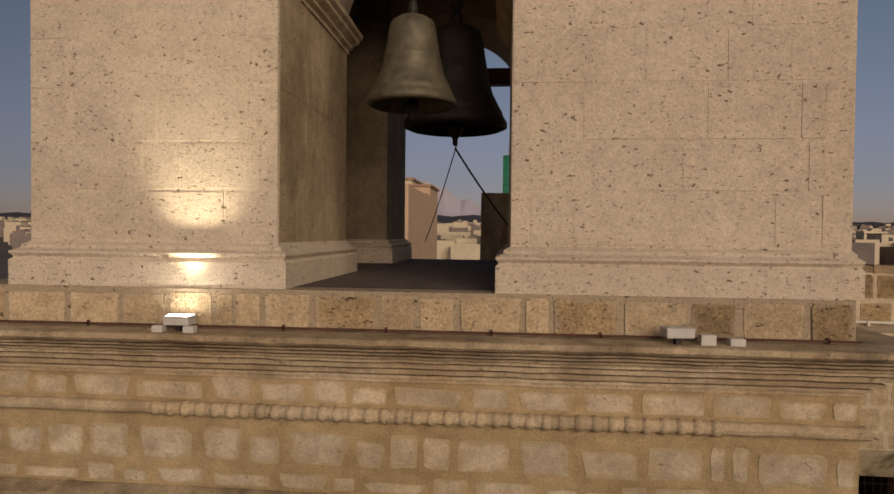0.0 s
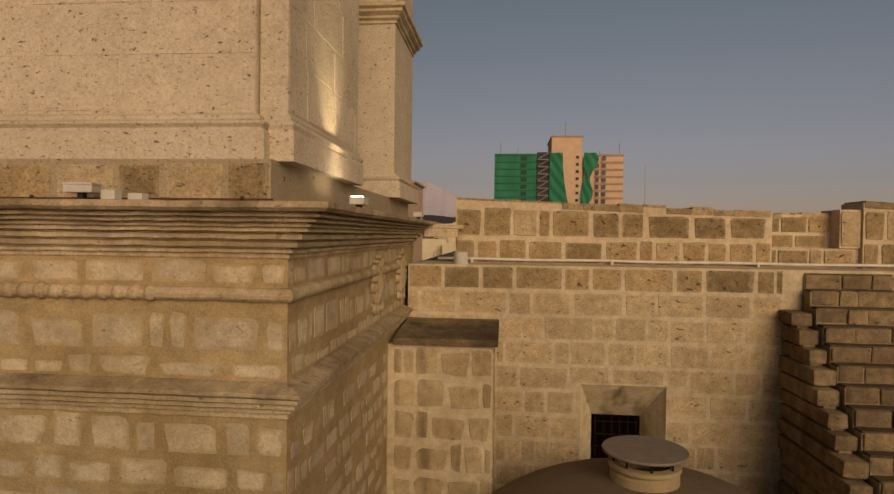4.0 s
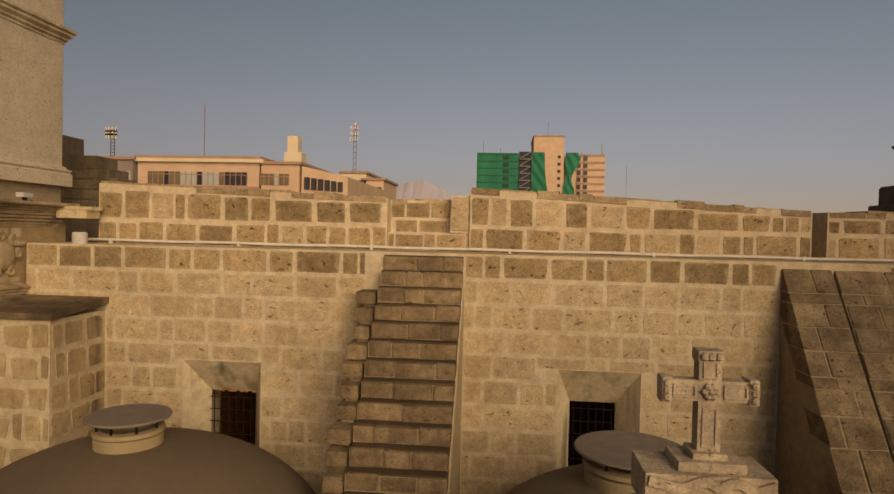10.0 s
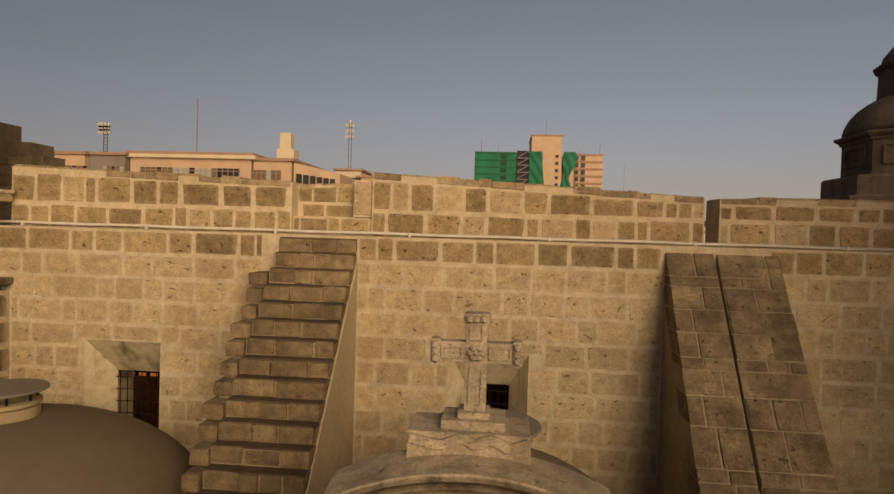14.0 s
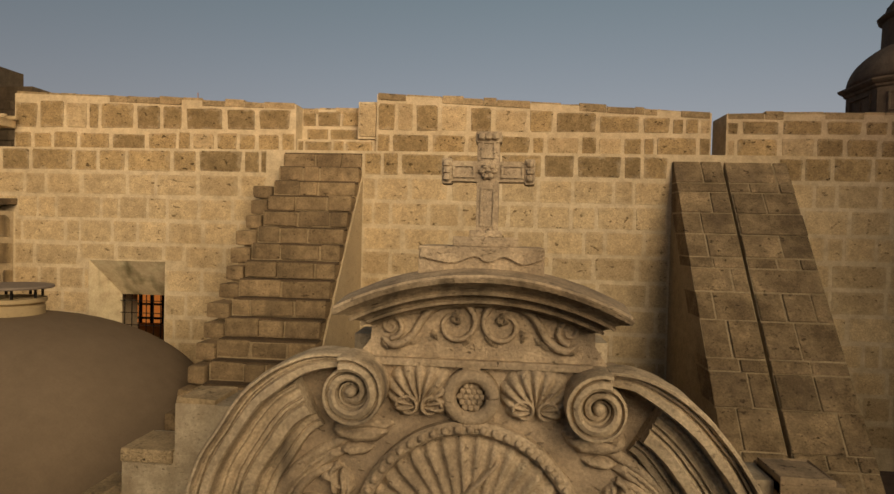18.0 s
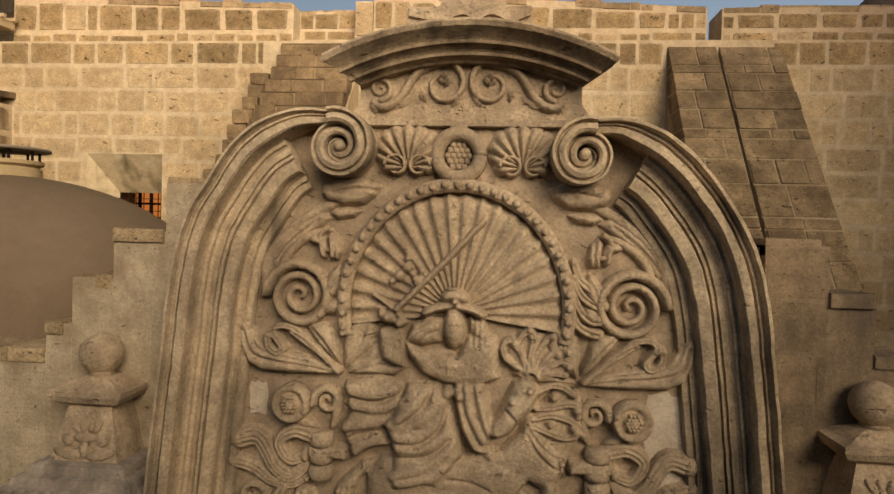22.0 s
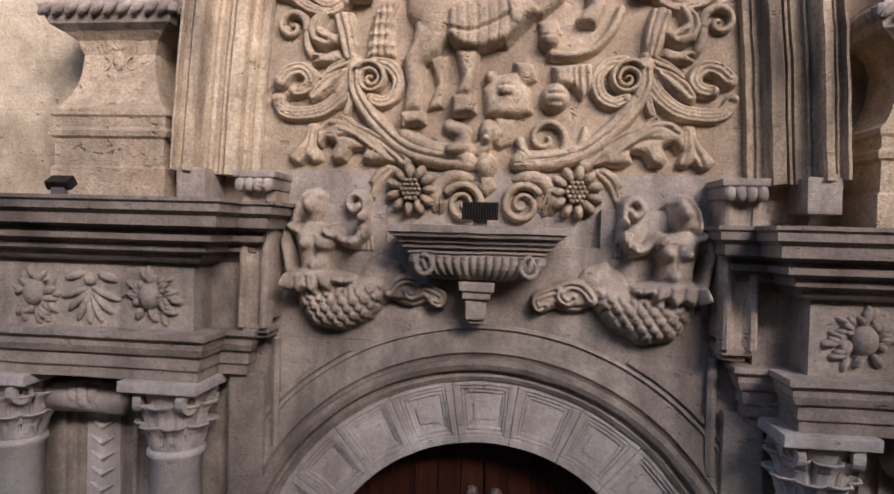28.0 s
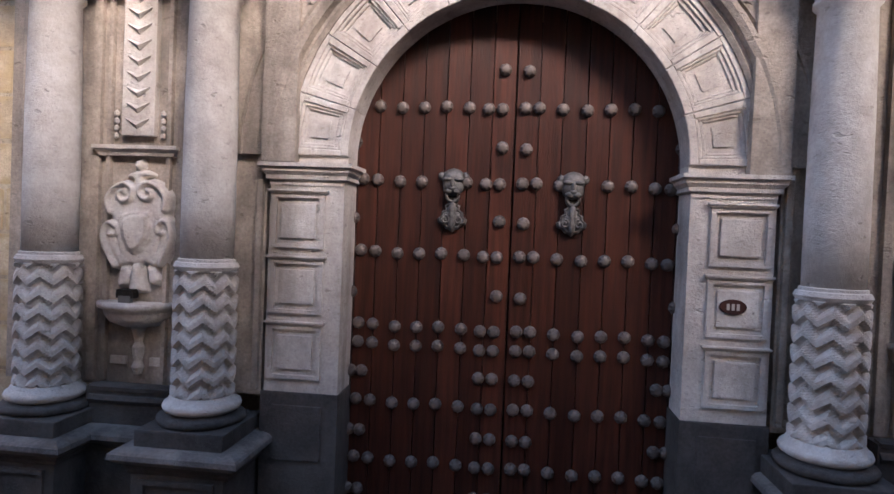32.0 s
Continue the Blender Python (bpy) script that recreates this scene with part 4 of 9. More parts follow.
for k in range(N_V):
    a0, a1 = 180.0 * k / N_V + 0.06, 180.0 * (k + 1) / N_V - 0.06
    v = part("voussoir", ring_piece(a0, a1, AR, 1.735, -0.048, 0.20), WHITE_STONE, portal)
    # a raised border, then two steps down to a flat field
    q0, q1, d0, d1 = a0, a1, AR, 1.735
    for name, side, low, high, front in (("panel_border", 1.9, 0.06, 0.045, -0.088), ("panel_step", 0.85, 0.028, 0.028, -0.076), ("panel_ring", 0.85, 0.03, 0.03, -0.062)):
        f = bmesh.new()
        for u0, u1, v0, v1, n in ((q0, q1, d1 - high, d1, 4), (q0, q1, d0, d0 + low, 4), (q0, q0 + side, d0 + low, d1 - high, 1), (q1 - side, q1, d0 + low, d1 - high, 1)):
            ring_piece(u0, u1, v0, v1, front, -0.04, n, f)
        bmesh.ops.bevel(f, geom=[e for e in f.edges if all(abs(w.co.y - front) < 1e-5 for w in e.verts)], offset=0.006, segments=1, affect="EDGES")
        part(name, f, WHITE_STONE, v)
        q0, q1, d0, d1 = q0 + side, q1 - side, d0 + low, d1 - high
    part("panel_field", ring_piece(q0 + 1.7, q1 - 1.7, d0 + 0.055, d1 - 0.055, -0.060, -0.04), WHITE_STONE, v)
for s_ in (-1, 1):
    part("springer", flip(boxes((-1.735, -1.265, -0.06, 0.2, 2.93, AZ), bevel=0.004), s_), WHITE_STONE, portal)
part("archivolt", sweep(arc(0, AZ, 1.73, 180, 0, 64), [(0, 0.1), (0, -0.10), (-0.035, -0.12), (-0.05, -0.10), (-0.07, -0.10), (-0.09, -0.15), (-0.13, -0.17), (-0.165, -0.17), (-0.165, 0.1)]), CARVED_GREY, portal, "moulded arch rim")

part("arch_band", sweep(arc(0, AZ, 2.14, 180, 0, 72), [(0, 0.1), (0, -0.105), (0.025, -0.115), (0.03, -0.095), (0.06, -0.10), (0.15, -0.11), (0.20, -0.125), (0.22, -0.10), (0.245, -0.09), (0.245, 0.1)]), CARVED_GREY, portal, "broad outer arch band")

# spandrel wall with sunk triangular fields
sp = bmesh.new()
pts = [(1.95, AZ)] + [(1.85 * math.cos(radians(t)), AZ + 1.85 * math.sin(radians(t))) for t in range(4, 177, 4)] + [(-1.95, AZ), (-1.95, 4.98), (1.95, 4.98)]
fr, bk = [sp.verts.new((x, -0.07, z)) for x, z in pts], [sp.verts.new((x, 0.2, z)) for x, z in pts]
sp.faces.new(fr), sp.faces.new(bk[::-1])
for k in range(len(pts)):
    q = (k + 1) % len(pts)
    sp.faces.new((fr[k], bk[k], bk[q], fr[q]))
part("spandrel", done(sp), CARVED_GREY, portal)
def spandrel_frame(s):
    line = [(s * 1.62, 4.15), (s * 1.62, 4.97)] if s < 0 else [(s * 1.62, 4.97), (s * 1.62, 4.15)]
    part("spandrel_strip", sweep(line, [(0, -0.06), (0, -0.12), (0.03, -0.135), (0.06, -0.12), (0.06, -0.06)]), CARVED_GREY, portal)
    a = arc(0, AZ, 2.20, 180 - 36, 180 - 62, 12) if s < 0 else arc(0, AZ, 2.20, 62, 36, 12)
    part("spandrel_fillet", sweep(a, [(0, -0.06), (0, -0.10), (0.04, -0.10), (0.04, -0.06)]), CARVED_GREY, portal)
mirrored(spandrel_frame)

# jambs with imposts and sunk panels
def jamb(s):
    j = part("jamb", flip(boxes((-1.875, -1.28, -0.09, 0.32, 1.15, 2.77), bevel=0.006), s), WHITE_STONE, portal)
    part("jamb_base", flip(boxes((-1.895, -1.27, -0.11, 0.32, 0.16, 1.15), bevel=0.01), s), DARK_STONE, portal, "dark worn basalt base")
    part("base_panel", flip(boxes((-1.80, -1.40, -0.125, -0.1, 0.62, 1.05), bevel=0.008), s), DARK_STONE, portal)
    part("impost", flip(mould([(-1.875, 0.2), (-1.875, -0.1), (-1.28, -0.1), (-1.28, 0.3)], [(-0.05, 2.765), (0.0, 2.765), (0.0, 2.80), (0.025, 2.81), (0.025, 2.84), (0.05, 2.87), (0.05, 2.895), (0.075, 2.905), (0.075, 2.935), (-0.05, 2.935)]), s), WHITE_STONE, portal, "moulded impost block")
    for z0, z1 in ((2.28, 2.70), (1.77, 2.19), (1.26, 1.68)):
        f = boxes((-1.845, -1.425, -0.115, -0.085, z1 - 0.035, z1), (-1.845, -1.425, -0.115, -0.085, z0, z0 + 0.03), (-1.845, -1.81, -0.115, -0.085, z0 + 0.03, z1 - 0.035), (-1.46, -1.425, -0.115, -0.085, z0 + 0.03, z1 - 0.035))
        part("panel_frame", flip(f, s), WHITE_STONE, j)
        part("panel_ledge", flip(mould([(-1.845, -0.08), (-1.845, -0.115), (-1.425, -0.115), (-1.425, -0.08)], [(-0.01, z1), (0.012, z1), (0.028, z1 + 0.018), (0.028, z1 + 0.03), (-0.01, z1 + 0.03)]), s), WHITE_STONE, j)
        part("panel_field", flip(boxes((-1.775, -1.495, -0.112, -0.085, z0 + 0.075, z1 - 0.08), bevel=0.008), s), WHITE_STONE, j)
mirrored(jamb)

plaque = thing("house_plaque", "small oval brown enamel plaque on the jamb", "plaque", (1.60, -0.125, 1.995))
pq = bmesh.new()
rows = []
for y, k in ((-0.086, 1.0), (-0.122, 1.0), (-0.128, 0.93)):
    rows.append([(1.60 + 0.095 * k * math.cos(q * math.pi / 12), y, 1.995 + 0.055 * k * math.sin(q * math.pi / 12)) for q in range(24)])
grid(pq, rows, closed_u=True, caps=True)
part("plate", done(pq), BARS, plaque)
for q in range(3):
    part("bar", boxes((1.555 + q * 0.034, 1.575 + q * 0.034, -0.130, -0.1275, 1.972, 2.018)), WHITE_BOX, plaque)

# --- the door: two leaves of boards with studs and knockers ---
door = tagged(new("door_1"), "tall arched double door of dark red boards with iron studs", "door", "", "structure")
def board(x0, x1, y0=0.25, y1=0.32):
    bm = bmesh.new()
    zt = [AZ + math.sqrt(max(0.0, 1.34 ** 2 - min(abs(x), 1.339) ** 2)) for x in (x0, (x0 + x1) / 2, x1)]
    zt = [max(t, AZ) for t in zt]
    pts = [(x0, 0.16), (x1, 0.16), (x1, zt[2]), ((x0 + x1) / 2, zt[1]), (x0, zt[0])]
    fr, bk = [bm.verts.new((x, y0, z)) for x, z in pts], [bm.verts.new((x, y1, z)) for x, z in pts]
    bm.faces.new(fr), bm.faces.new(bk[::-1])
    for k in range(5):
        q = (k + 1) % 5
        bm.faces.new((fr[k], bk[k], bk[q], fr[q]))
    return done(bm)
cuts = [-1.345, -1.27, -1.10, -0.915, -0.735, -0.555, -0.37, -0.185, -0.004, 0.004, 0.185, 0.37, 0.56, 0.74, 0.92, 1.10, 1.27, 1.345]
for a, b in zip(cuts[:-1], cuts[1:]):
    if b - a > 0.02:
        part("board", board(a + 0.004, b - 0.004, 0.25 + rng.uniform(0, 0.006)), WOOD, door)
part("door_back", board(-1.345, 1.345, 0.325, 0.36), IRON, door)
stud_me = None
def stud(x, z, r=0.052):
    global stud_me
    if stud_me is None:
        bm = lathe([(0.98, 0.0), (1.0, 0.25), (0.93, 0.6), (0.72, 0.92), (0.36, 1.1), (0.001, 1.14)], 16, wave=lambda a, r_, z_: r_ * (1.0 - 0.13 * abs(math.cos(4 * a)) ** 3 if 0.05 < z_ < 1.05 else 1.0))
        bmesh.ops.rotate(bm, verts=bm.verts, cent=(0, 0, 0), matrix=Matrix.Rotation(radians(90), 3, "X"))
        stud_me = bpy.data.meshes.new("stud")
        bm.to_mesh(stud_me)
        bm.free()
        stud_me.materials.append(KNOB)
    ob = new("stud", stud_me)
    ob.parent = door
    ob.matrix_basis = Matrix.LocRotScale((x, 0.252, z), Euler((0, rng.uniform(0, 6.28), 0)), (r, r * 0.85, r))
full = [-1.31, -1.22, -1.10, -0.915, -0.735, -0.555, -0.37, -0.215, -0.105, 0.075, 0.185, 0.37, 0.56, 0.74, 0.92, 1.10, 1.22, 1.31]
for z in (3.465, 2.865, 2.28, 1.68, 1.525, 1.05, 0.57):
    for x in full:
        if abs(x) < 1.25 and (z < 3.2 or abs(x) < 1.2) and not (z == 2.865 and 0.40 < abs(x) < 0.62):
            stud(x, z + 0.008 * math.sin(x * 9) - 0.012)
for z in (3.76, 3.14, 2.55, 1.95):
    stud(-0.095, z), stud(0.095, z - 0.01)
for z in (1.28, 0.79, 0.3):
    for x in (-0.215, -0.105, 0.075, 0.185, -1.27, -1.18, 1.18, 1.27):
        stud(x, z)
for z in (3.16, 2.54, 1.93):
    stud(-1.29, z), stud(1.29, z)

def knocker(x):
    k = thing("door_knocker", "bronze lion-mask door knocker", "door knocker", (x, 0.25, 2.8), "door knockers")
    mask = bmesh.new()
    for dx, dy, dz, rx, ry, rz in ((0, 0.235, 0.03, 0.098, 0.06, 0.085), (0, 0.23, -0.03, 0.09, 0.06, 0.085), (-0.095, 0.235, 0.05, 0.032, 0.03, 0.036), (0.095, 0.235, 0.05, 0.032, 0.03, 0.036), (-0.042, 0.185, 0.022, 0.042, 0.026, 0.018), (0.042, 0.185, 0.022, 0.042, 0.026, 0.018), (0, 0.175, -0.012, 0.02, 0.032, 0.045), (0, 0.17, -0.052, 0.03, 0.026, 0.02), (-0.032, 0.178, -0.075, 0.034, 0.03, 0.024), (0.032, 0.178, -0.075, 0.034, 0.03, 0.024)):
        bmesh.ops.create_icosphere(mask, subdivisions=2, radius=1.0, matrix=Matrix.Translation((x + dx, dy, 2.850 + dz)) @ Matrix.Diagonal((rx, ry, rz, 1)))
    part("mask", mask, PEWTER, k, "worn lion mask", smooth=True)
    part("ring", sweep(arc(x, 2.740, 0.048, 160, 380, 18), [(0.014, 0.19), (0.0, 0.176), (-0.014, 0.19), (0.0, 0.204)]), PEWTER, k, smooth=True)
    half = [(0.03, 2.730), (0.05, 2.715), (0.034, 2.685), (0.062, 2.665), (0.055, 2.630), (0.085, 2.615), (0.092, 2.575), (0.12, 2.555), (0.112, 2.520), (0.075, 2.505), (0.05, 2.475), (0.025, 2.470), (0.0, 2.450)]
    ring = half + [(-u, z) for u, z in half[-2::-1]]
    plate_bm = bmesh.new()
    rows = [[(x + u * f, y, 2.590 + (z - 2.590) * f) for u, z in ring] for f, y in ((1.0, 0.252), (1.0, 0.218), (0.86, 0.20), (0.72, 0.208), (0.4, 0.196), (0.05, 0.19))]
    grid(plate_bm, rows, closed_u=True, caps=True)
    part("striker", done(plate_bm), PEWTER, k, "lobed striker plate")
    for d in (-1, 1):
        part("striker_scroll", sweep(spiral(x + d * 0.055, 2.55, 0.036, 1.3, 90, d, 18), [(0.011, 0.215), (0.006, 0.186), (-0.006, 0.186), (-0.011, 0.215)]), PEWTER, k, smooth=True)
    part("striker_boss", lathe([(0.001, 2.465), (0.02, 2.485), (0.03, 2.525), (0.018, 2.575), (0.03, 2.625), (0.022, 2.685), (0.001, 2.705)], 12, (x, 0.198, 0)), PEWTER, k, smooth=True)
knocker(-0.475), knocker(0.472)

# --- columns: zigzag drum below, plain shaft, leafy capital ---
def zigzag_drum(x, y, z0, z1, r, rows_n=8):
    bm, rows = bmesh.new(), []
    per, seg, turns = (z1 - z0) / rows_n, 80, 8
    for k in range(rows_n * 10 + 1):
        z = z0 + (z1 - z0) * k / (rows_n * 10)
        row = []
        for q in range(seg):
            a = 2 * math.pi * q / seg
            tri = abs(((q * turns / seg) % 1.0) * 2 - 1) - 0.5
            ph = ((z + tri * 0.065) / per) % 1.0
            d = 0.040 * min(1.0, max(0.0, min((ph - 0.30) / 0.10, (1.0 - ph) / 0.22))) - 0.012
            if k in (0, rows_n * 10):
                d = 0
            row.append((x + (r + d) * math.cos(a), y + (r + d) * math.sin(a), z))
        rows.append(row)
    grid(bm, rows, closed_u=True, caps=True)
    return done(bm)

def column(x, y):
    c = thing("column", "white stone column with a zigzag-carved lower drum and leafy capital", "column", (x, y, 0.9), "portal columns")
    part("plinth", boxes((x - 0.335, x + 0.335, y - 0.335, y + 0.335, 0.83, 0.955), bevel=0.012), DARK_STONE, c, "dark worn square plinth")
    part("base", lathe([(0.001, 0.955), (0.30, 0.955), (0.318, 0.975), (0.318, 1.0), (0.30, 1.02), (0.255, 1.03), (0.25, 1.045), (0.001, 1.045)], 40, (x, y, 0)), DARK_STONE, c, "dark worn torus", smooth=True)
    part("upper_torus", lathe([(0.25, 1.04), (0.275, 1.055), (0.285, 1.08), (0.275, 1.105), (0.25, 1.12), (0.235, 1.15), (0.225, 1.16), (0.001, 1.16)], 40, (x, y, 0)), SHAFT, c, "pale dirty torus", smooth=True)
    part("drum", zigzag_drum(x, y, 1.15, 2.10, 0.205, 7), WHITE_STONE, c, "drum carved with zigzags")
    part("collar", lathe([(0.20, 2.08), (0.222, 2.095), (0.236, 2.12), (0.222, 2.15), (0.207, 2.155), (0.207, 2.175), (0.19, 2.18)], 40, (x, y, 0)), SHAFT, c, smooth=False)
    part("shaft", lathe([(0.192, 2.17), (0.194, 2.6), (0.190, 3.3), (0.177, 4.10), (0.205, 4.13), (0.205, 4.16), (0.18, 4.18)], 40, (x, y, 0)), SHAFT, c, "plain pitted shaft", smooth=True)
    part("capital_bell", lathe([(0.18, 4.17), (0.172, 4.25), (0.185, 4.45), (0.23, 4.60), (0.25, 4.62), (0.001, 4.62)], 32, (x, y, 0)), WHITE_STONE, c, smooth=True)
    for z0, z1, r0, ph in ((4.18, 4.37, 0.187, 0.0), (4.30, 4.52, 0.197, 0.5)):
        h_ = z1 - z0
        tier = lathe([(r0, z0), (r0 + 0.012, z0 + h_ * 0.35), (r0 + 0.022, z0 + h_ * 0.6), (r0 + 0.05, z0 + h_ * 0.82), (r0 + 0.085, z0 + h_ * 0.95), (r0 + 0.09, z1), (r0 + 0.07, z1 + 0.005), (r0 + 0.05, z0 + h_ * 0.9), (r0, z0 + h_ * 0.75)], 96, (x, y, 0),
                     wave=lambda a, r, z, p=ph: r * (0.80 + 0.25 * abs(math.sin(4.0 * a + p * math.pi)) ** 0.5 + 0.02 * math.cos(24 * a)) if r > 0.195 else r)
        part("leaves", tier, WHITE_STONE, c, "ring of curling leaves")
    for k in range(4):
        vol = sweep(spiral(0, 0, 0.085, 1.8, 90, 1, 26), [(0.022, 0.03), (0.02, -0.04), (-0.02, -0.04), (-0.022, 0.03)], taper=[1 - 0.5 * q / 26 for q in range(27)])
        a = math.pi / 4 + k * math.pi / 2
        bmesh.ops.rotate(vol, verts=vol.verts, cent=(0, 0, 0), matrix=Matrix.Rotation(a + math.pi / 2 + (0.5 if k % 2 else -0.5), 3, "Z"))
        bmesh.ops.translate(vol, verts=vol.verts, vec=(x + 0.262 * math.cos(a), y + 0.262 * math.sin(a), 4.55))
        part("corner_scroll", vol, WHITE_STONE, c)
    part("abacus", boxes((x - 0.29, x + 0.29, y - 0.29, y + 0.29, 4.62, 4.70), bevel=0.012), WHITE_STONE, c)
    return c

BAY_DROP = 0.09                  # the entablature east of the arch lies lower


def lower_top(me):
    for v in me.vertices:
        v.co.z -= BAY_DROP * min(1.0, max(0.0, (v.co.z - 2.3) / 2.3))


CY = -0.30
for x in (-3.56, -2.265, 2.175, 3.49):
    c = column(x, CY)
    if x > 0:
        for child in c.children:
            lower_top(child.data)

def column_bay(s):
    """Pedestal, panelled back wall and entablature of one column pair (built left, mirrored)."""
    part("pedestal_plinth", flip(boxes((-4.05, -1.84, -0.74, 0.2, 0.16, 0.30), bevel=0.015), s), DARK_STONE, portal)
    for x in (-3.56, -2.265):
        part("pedestal_die", flip(boxes((x - 0.35, x + 0.35, -0.64, 0.2, 0.30, 0.66), bevel=0.01), s), DARK_STONE, portal, "dark worn pedestal")
        rim = boxes((x - 0.28, x + 0.28, -0.665, -0.63, 0.575, 0.61), (x - 0.28, x + 0.28, -0.665, -0.63, 0.34, 0.375), (x - 0.28, x - 0.24, -0.665, -0.63, 0.375, 0.575), (x + 0.24, x + 0.28, -0.665, -0.63, 0.375, 0.575))
        part("pedestal_panel", flip(rim, s), DARK_STONE, portal)
    part("pedestal_back", flip(boxes((-3.3, -2.5, -0.30, 0.2, 0.30, 0.70), (-3.28, -2.55, -0.22, 0.2, 0.70, 1.12)), s), DARK_STONE, portal)
    steps = [(-3.98, 0.2), (-3.98, -0.64), (-3.20, -0.64), (-3.20, -0.3), (-2.63, -0.3), (-2.63, -0.64), (-1.88, -0.64), (-1.88, 0.1)]
    part("pedestal_neck", flip(mould(steps, [(-0.05, 0.64), (0.0, 0.64), (0.012, 0.66), (0.012, 0.68), (0.035, 0.705), (0.035, 0.725), (-0.05, 0.725)]), s), DARK_STONE, portal, "dark stepped neck of the pedestal")
    part("pedestal_cap", flip(mould(steps, [(-0.05, 0.722), (0.055, 0.722), (0.09, 0.75), (0.105, 0.765), (0.10, 0.80), (0.085, 0.815), (0.03, 0.832), (-0.05, 0.838)]), s), CHIPPED, portal, "worn dusty pedestal slab with chipped edge")
    part("pedestal_top", flip(boxes((-3.95, -3.22, -0.62, 0.2, 0.76, 0.832), (-2.61, -1.90, -0.62, 0.2, 0.76, 0.832), (-3.22, -2.61, -0.28, 0.2, 0.76, 0.832)), s), CHIPPED, portal)
    part("back_torus", flip(mould([(-3.26, -0.20), (-2.56, -0.20)], [(-0.05, 1.0), (0.03, 1.0), (0.05, 1.03), (0.03, 1.06), (0.01, 1.07), (0.0, 1.09), (0.03, 1.10), (0.035, 1.13), (-0.05, 1.14)]), s), DARK_STONE, portal, "dark moulding at the wall foot")
    part("bay_wall", flip(boxes((-4.15, -1.92, -0.04, 0.2, 1.1, 4.72)), s), CARVED_GREY, portal, "panelled wall between the columns")
    for a, b in ((-3.40, -3.33), (-2.66, -2.59), (-3.27, -3.235), (-2.755, -2.72), (-4.02, -3.97), (-1.99, -1.94)):
        part("fillet", flip(boxes((a, b, -0.085, -0.03, 1.14, 4.68), bevel=0.008), s), CARVED_GREY, portal)
    # upper tablet with chevron leaves, lower cartouche and shelf
    part("tablet", flip(boxes((-3.13, -2.85, -0.10, -0.03, 3.12, 4.36), bevel=0.008), s), WHITE_STONE, portal)
    for k in range(9):
        z = 3.2 + k * 0.125
        lb = bmesh.new()
        for d in (-1, 1):
            rows = []
            for f in (0, 0.33, 0.66, 1.0):
                rows.append([(-2.99 + d * 0.10 * f, -0.105 - 0.028 * math.sin(q * math.pi / 2) * (1 - 0.6 * f), z + 0.055 * f + (q - 1) * 0.026 * (1.2 - f)) for q in (0, 1, 2)])
            grid(lb, rows)
        part("chevron_leaf", flip(lb, s), WHITE_STONE, portal)
    part("tablet_shelf", flip(mould([(-3.30, -0.04), (-3.30, -0.08), (-2.70, -0.08), (-2.70, -0.04)], [(-0.02, 2.96), (0.02, 2.96), (0.03, 2.985), (0.06, 3.01), (0.06, 3.04), (-0.02, 3.04)]), s), WHITE_STONE, portal)
    for d in (-1, 1):
        for q in range(4):
            part("bud", flip(lathe([(0.001, -0.03), (0.02, -0.015), (0.022, 0.01), (0.001, 0.03)], 8, (-2.99 + d * 0.20, -0.07, 3.12 + q * 0.06)), s), WHITE_STONE, portal)
    part("roll_scroll", flip(sweep([(-3.33, 4.47), (-3.02, 4.47), (-2.71, 4.47)], [(0.125 * math.cos(radians(t)), -0.20 + 0.125 * math.sin(radians(t))) for t in range(0, 360, 20)]), s), WHITE_STONE, portal, "rolled scroll between the capitals", smooth=True)
    lf = bmesh.new()
    for dx, dz, rx, rz in ((0, 0.02, 0.06, 0.10), (-0.08, 0.03, 0.05, 0.07), (0.08, 0.03, 0.05, 0.07)):
        bmesh.ops.create_icosphere(lf, subdivisions=2, radius=1.0, matrix=Matrix.Translation((-3.02 + dx, -0.30, 4.48 + dz)) @ Matrix.Diagonal((rx, 0.05, rz, 1)))
    part("scroll_leaf", flip(lf, s), WHITE_STONE, portal, "leaf on the scroll", True)
    part("shelf_basin", flip(lathe([(0.001, 1.58), (0.15, 1.59), (0.24, 1.63), (0.28, 1.69), (0.29, 1.73), (0.33, 1.75), (0.33, 1.79), (0.001, 1.79)], 28, (-2.97, 0.0, 0), arc=(180, 360)), s), WHITE_STONE, portal, "half-round stone basin", smooth=True)
    part("basin_stem", flip(lathe([(0.03, 1.2), (0.05, 1.26), (0.03, 1.31), (0.045, 1.36), (0.05, 1.42), (0.03, 1.46), (0.06, 1.58)], 12, (-2.96, -0.05, 0)), s), WHITE_STONE, portal)
    for d in (-1, 1):
        part("basin_drop", flip(boxes((-2.96 + d * 0.17 - 0.07, -2.96 + d * 0.17 + 0.07, -0.065, -0.03, 1.27, 1.34), bevel=0.012), s), WHITE_STONE, portal)
    # entablature, broken forward over the pair
    plan = [(-4.15, 0.1), (-4.15, -0.52), (-2.0, -0.52), (-2.0, -0.2), (-1.78, -0.2), (-1.78, 0.1)]
    part("architrave", flip(mould(plan, [(-0.08, 4.70), (0.0, 4.70), (0.0, 4.78), (0.02, 4.785), (0.02, 4.87), (0.05, 4.89), (0.07, 4.94), (0.07, 4.98), (0.11, 5.01), (0.11, 5.05), (-0.08, 5.05)]), s), CARVED_GREY, portal, "moulded architrave")
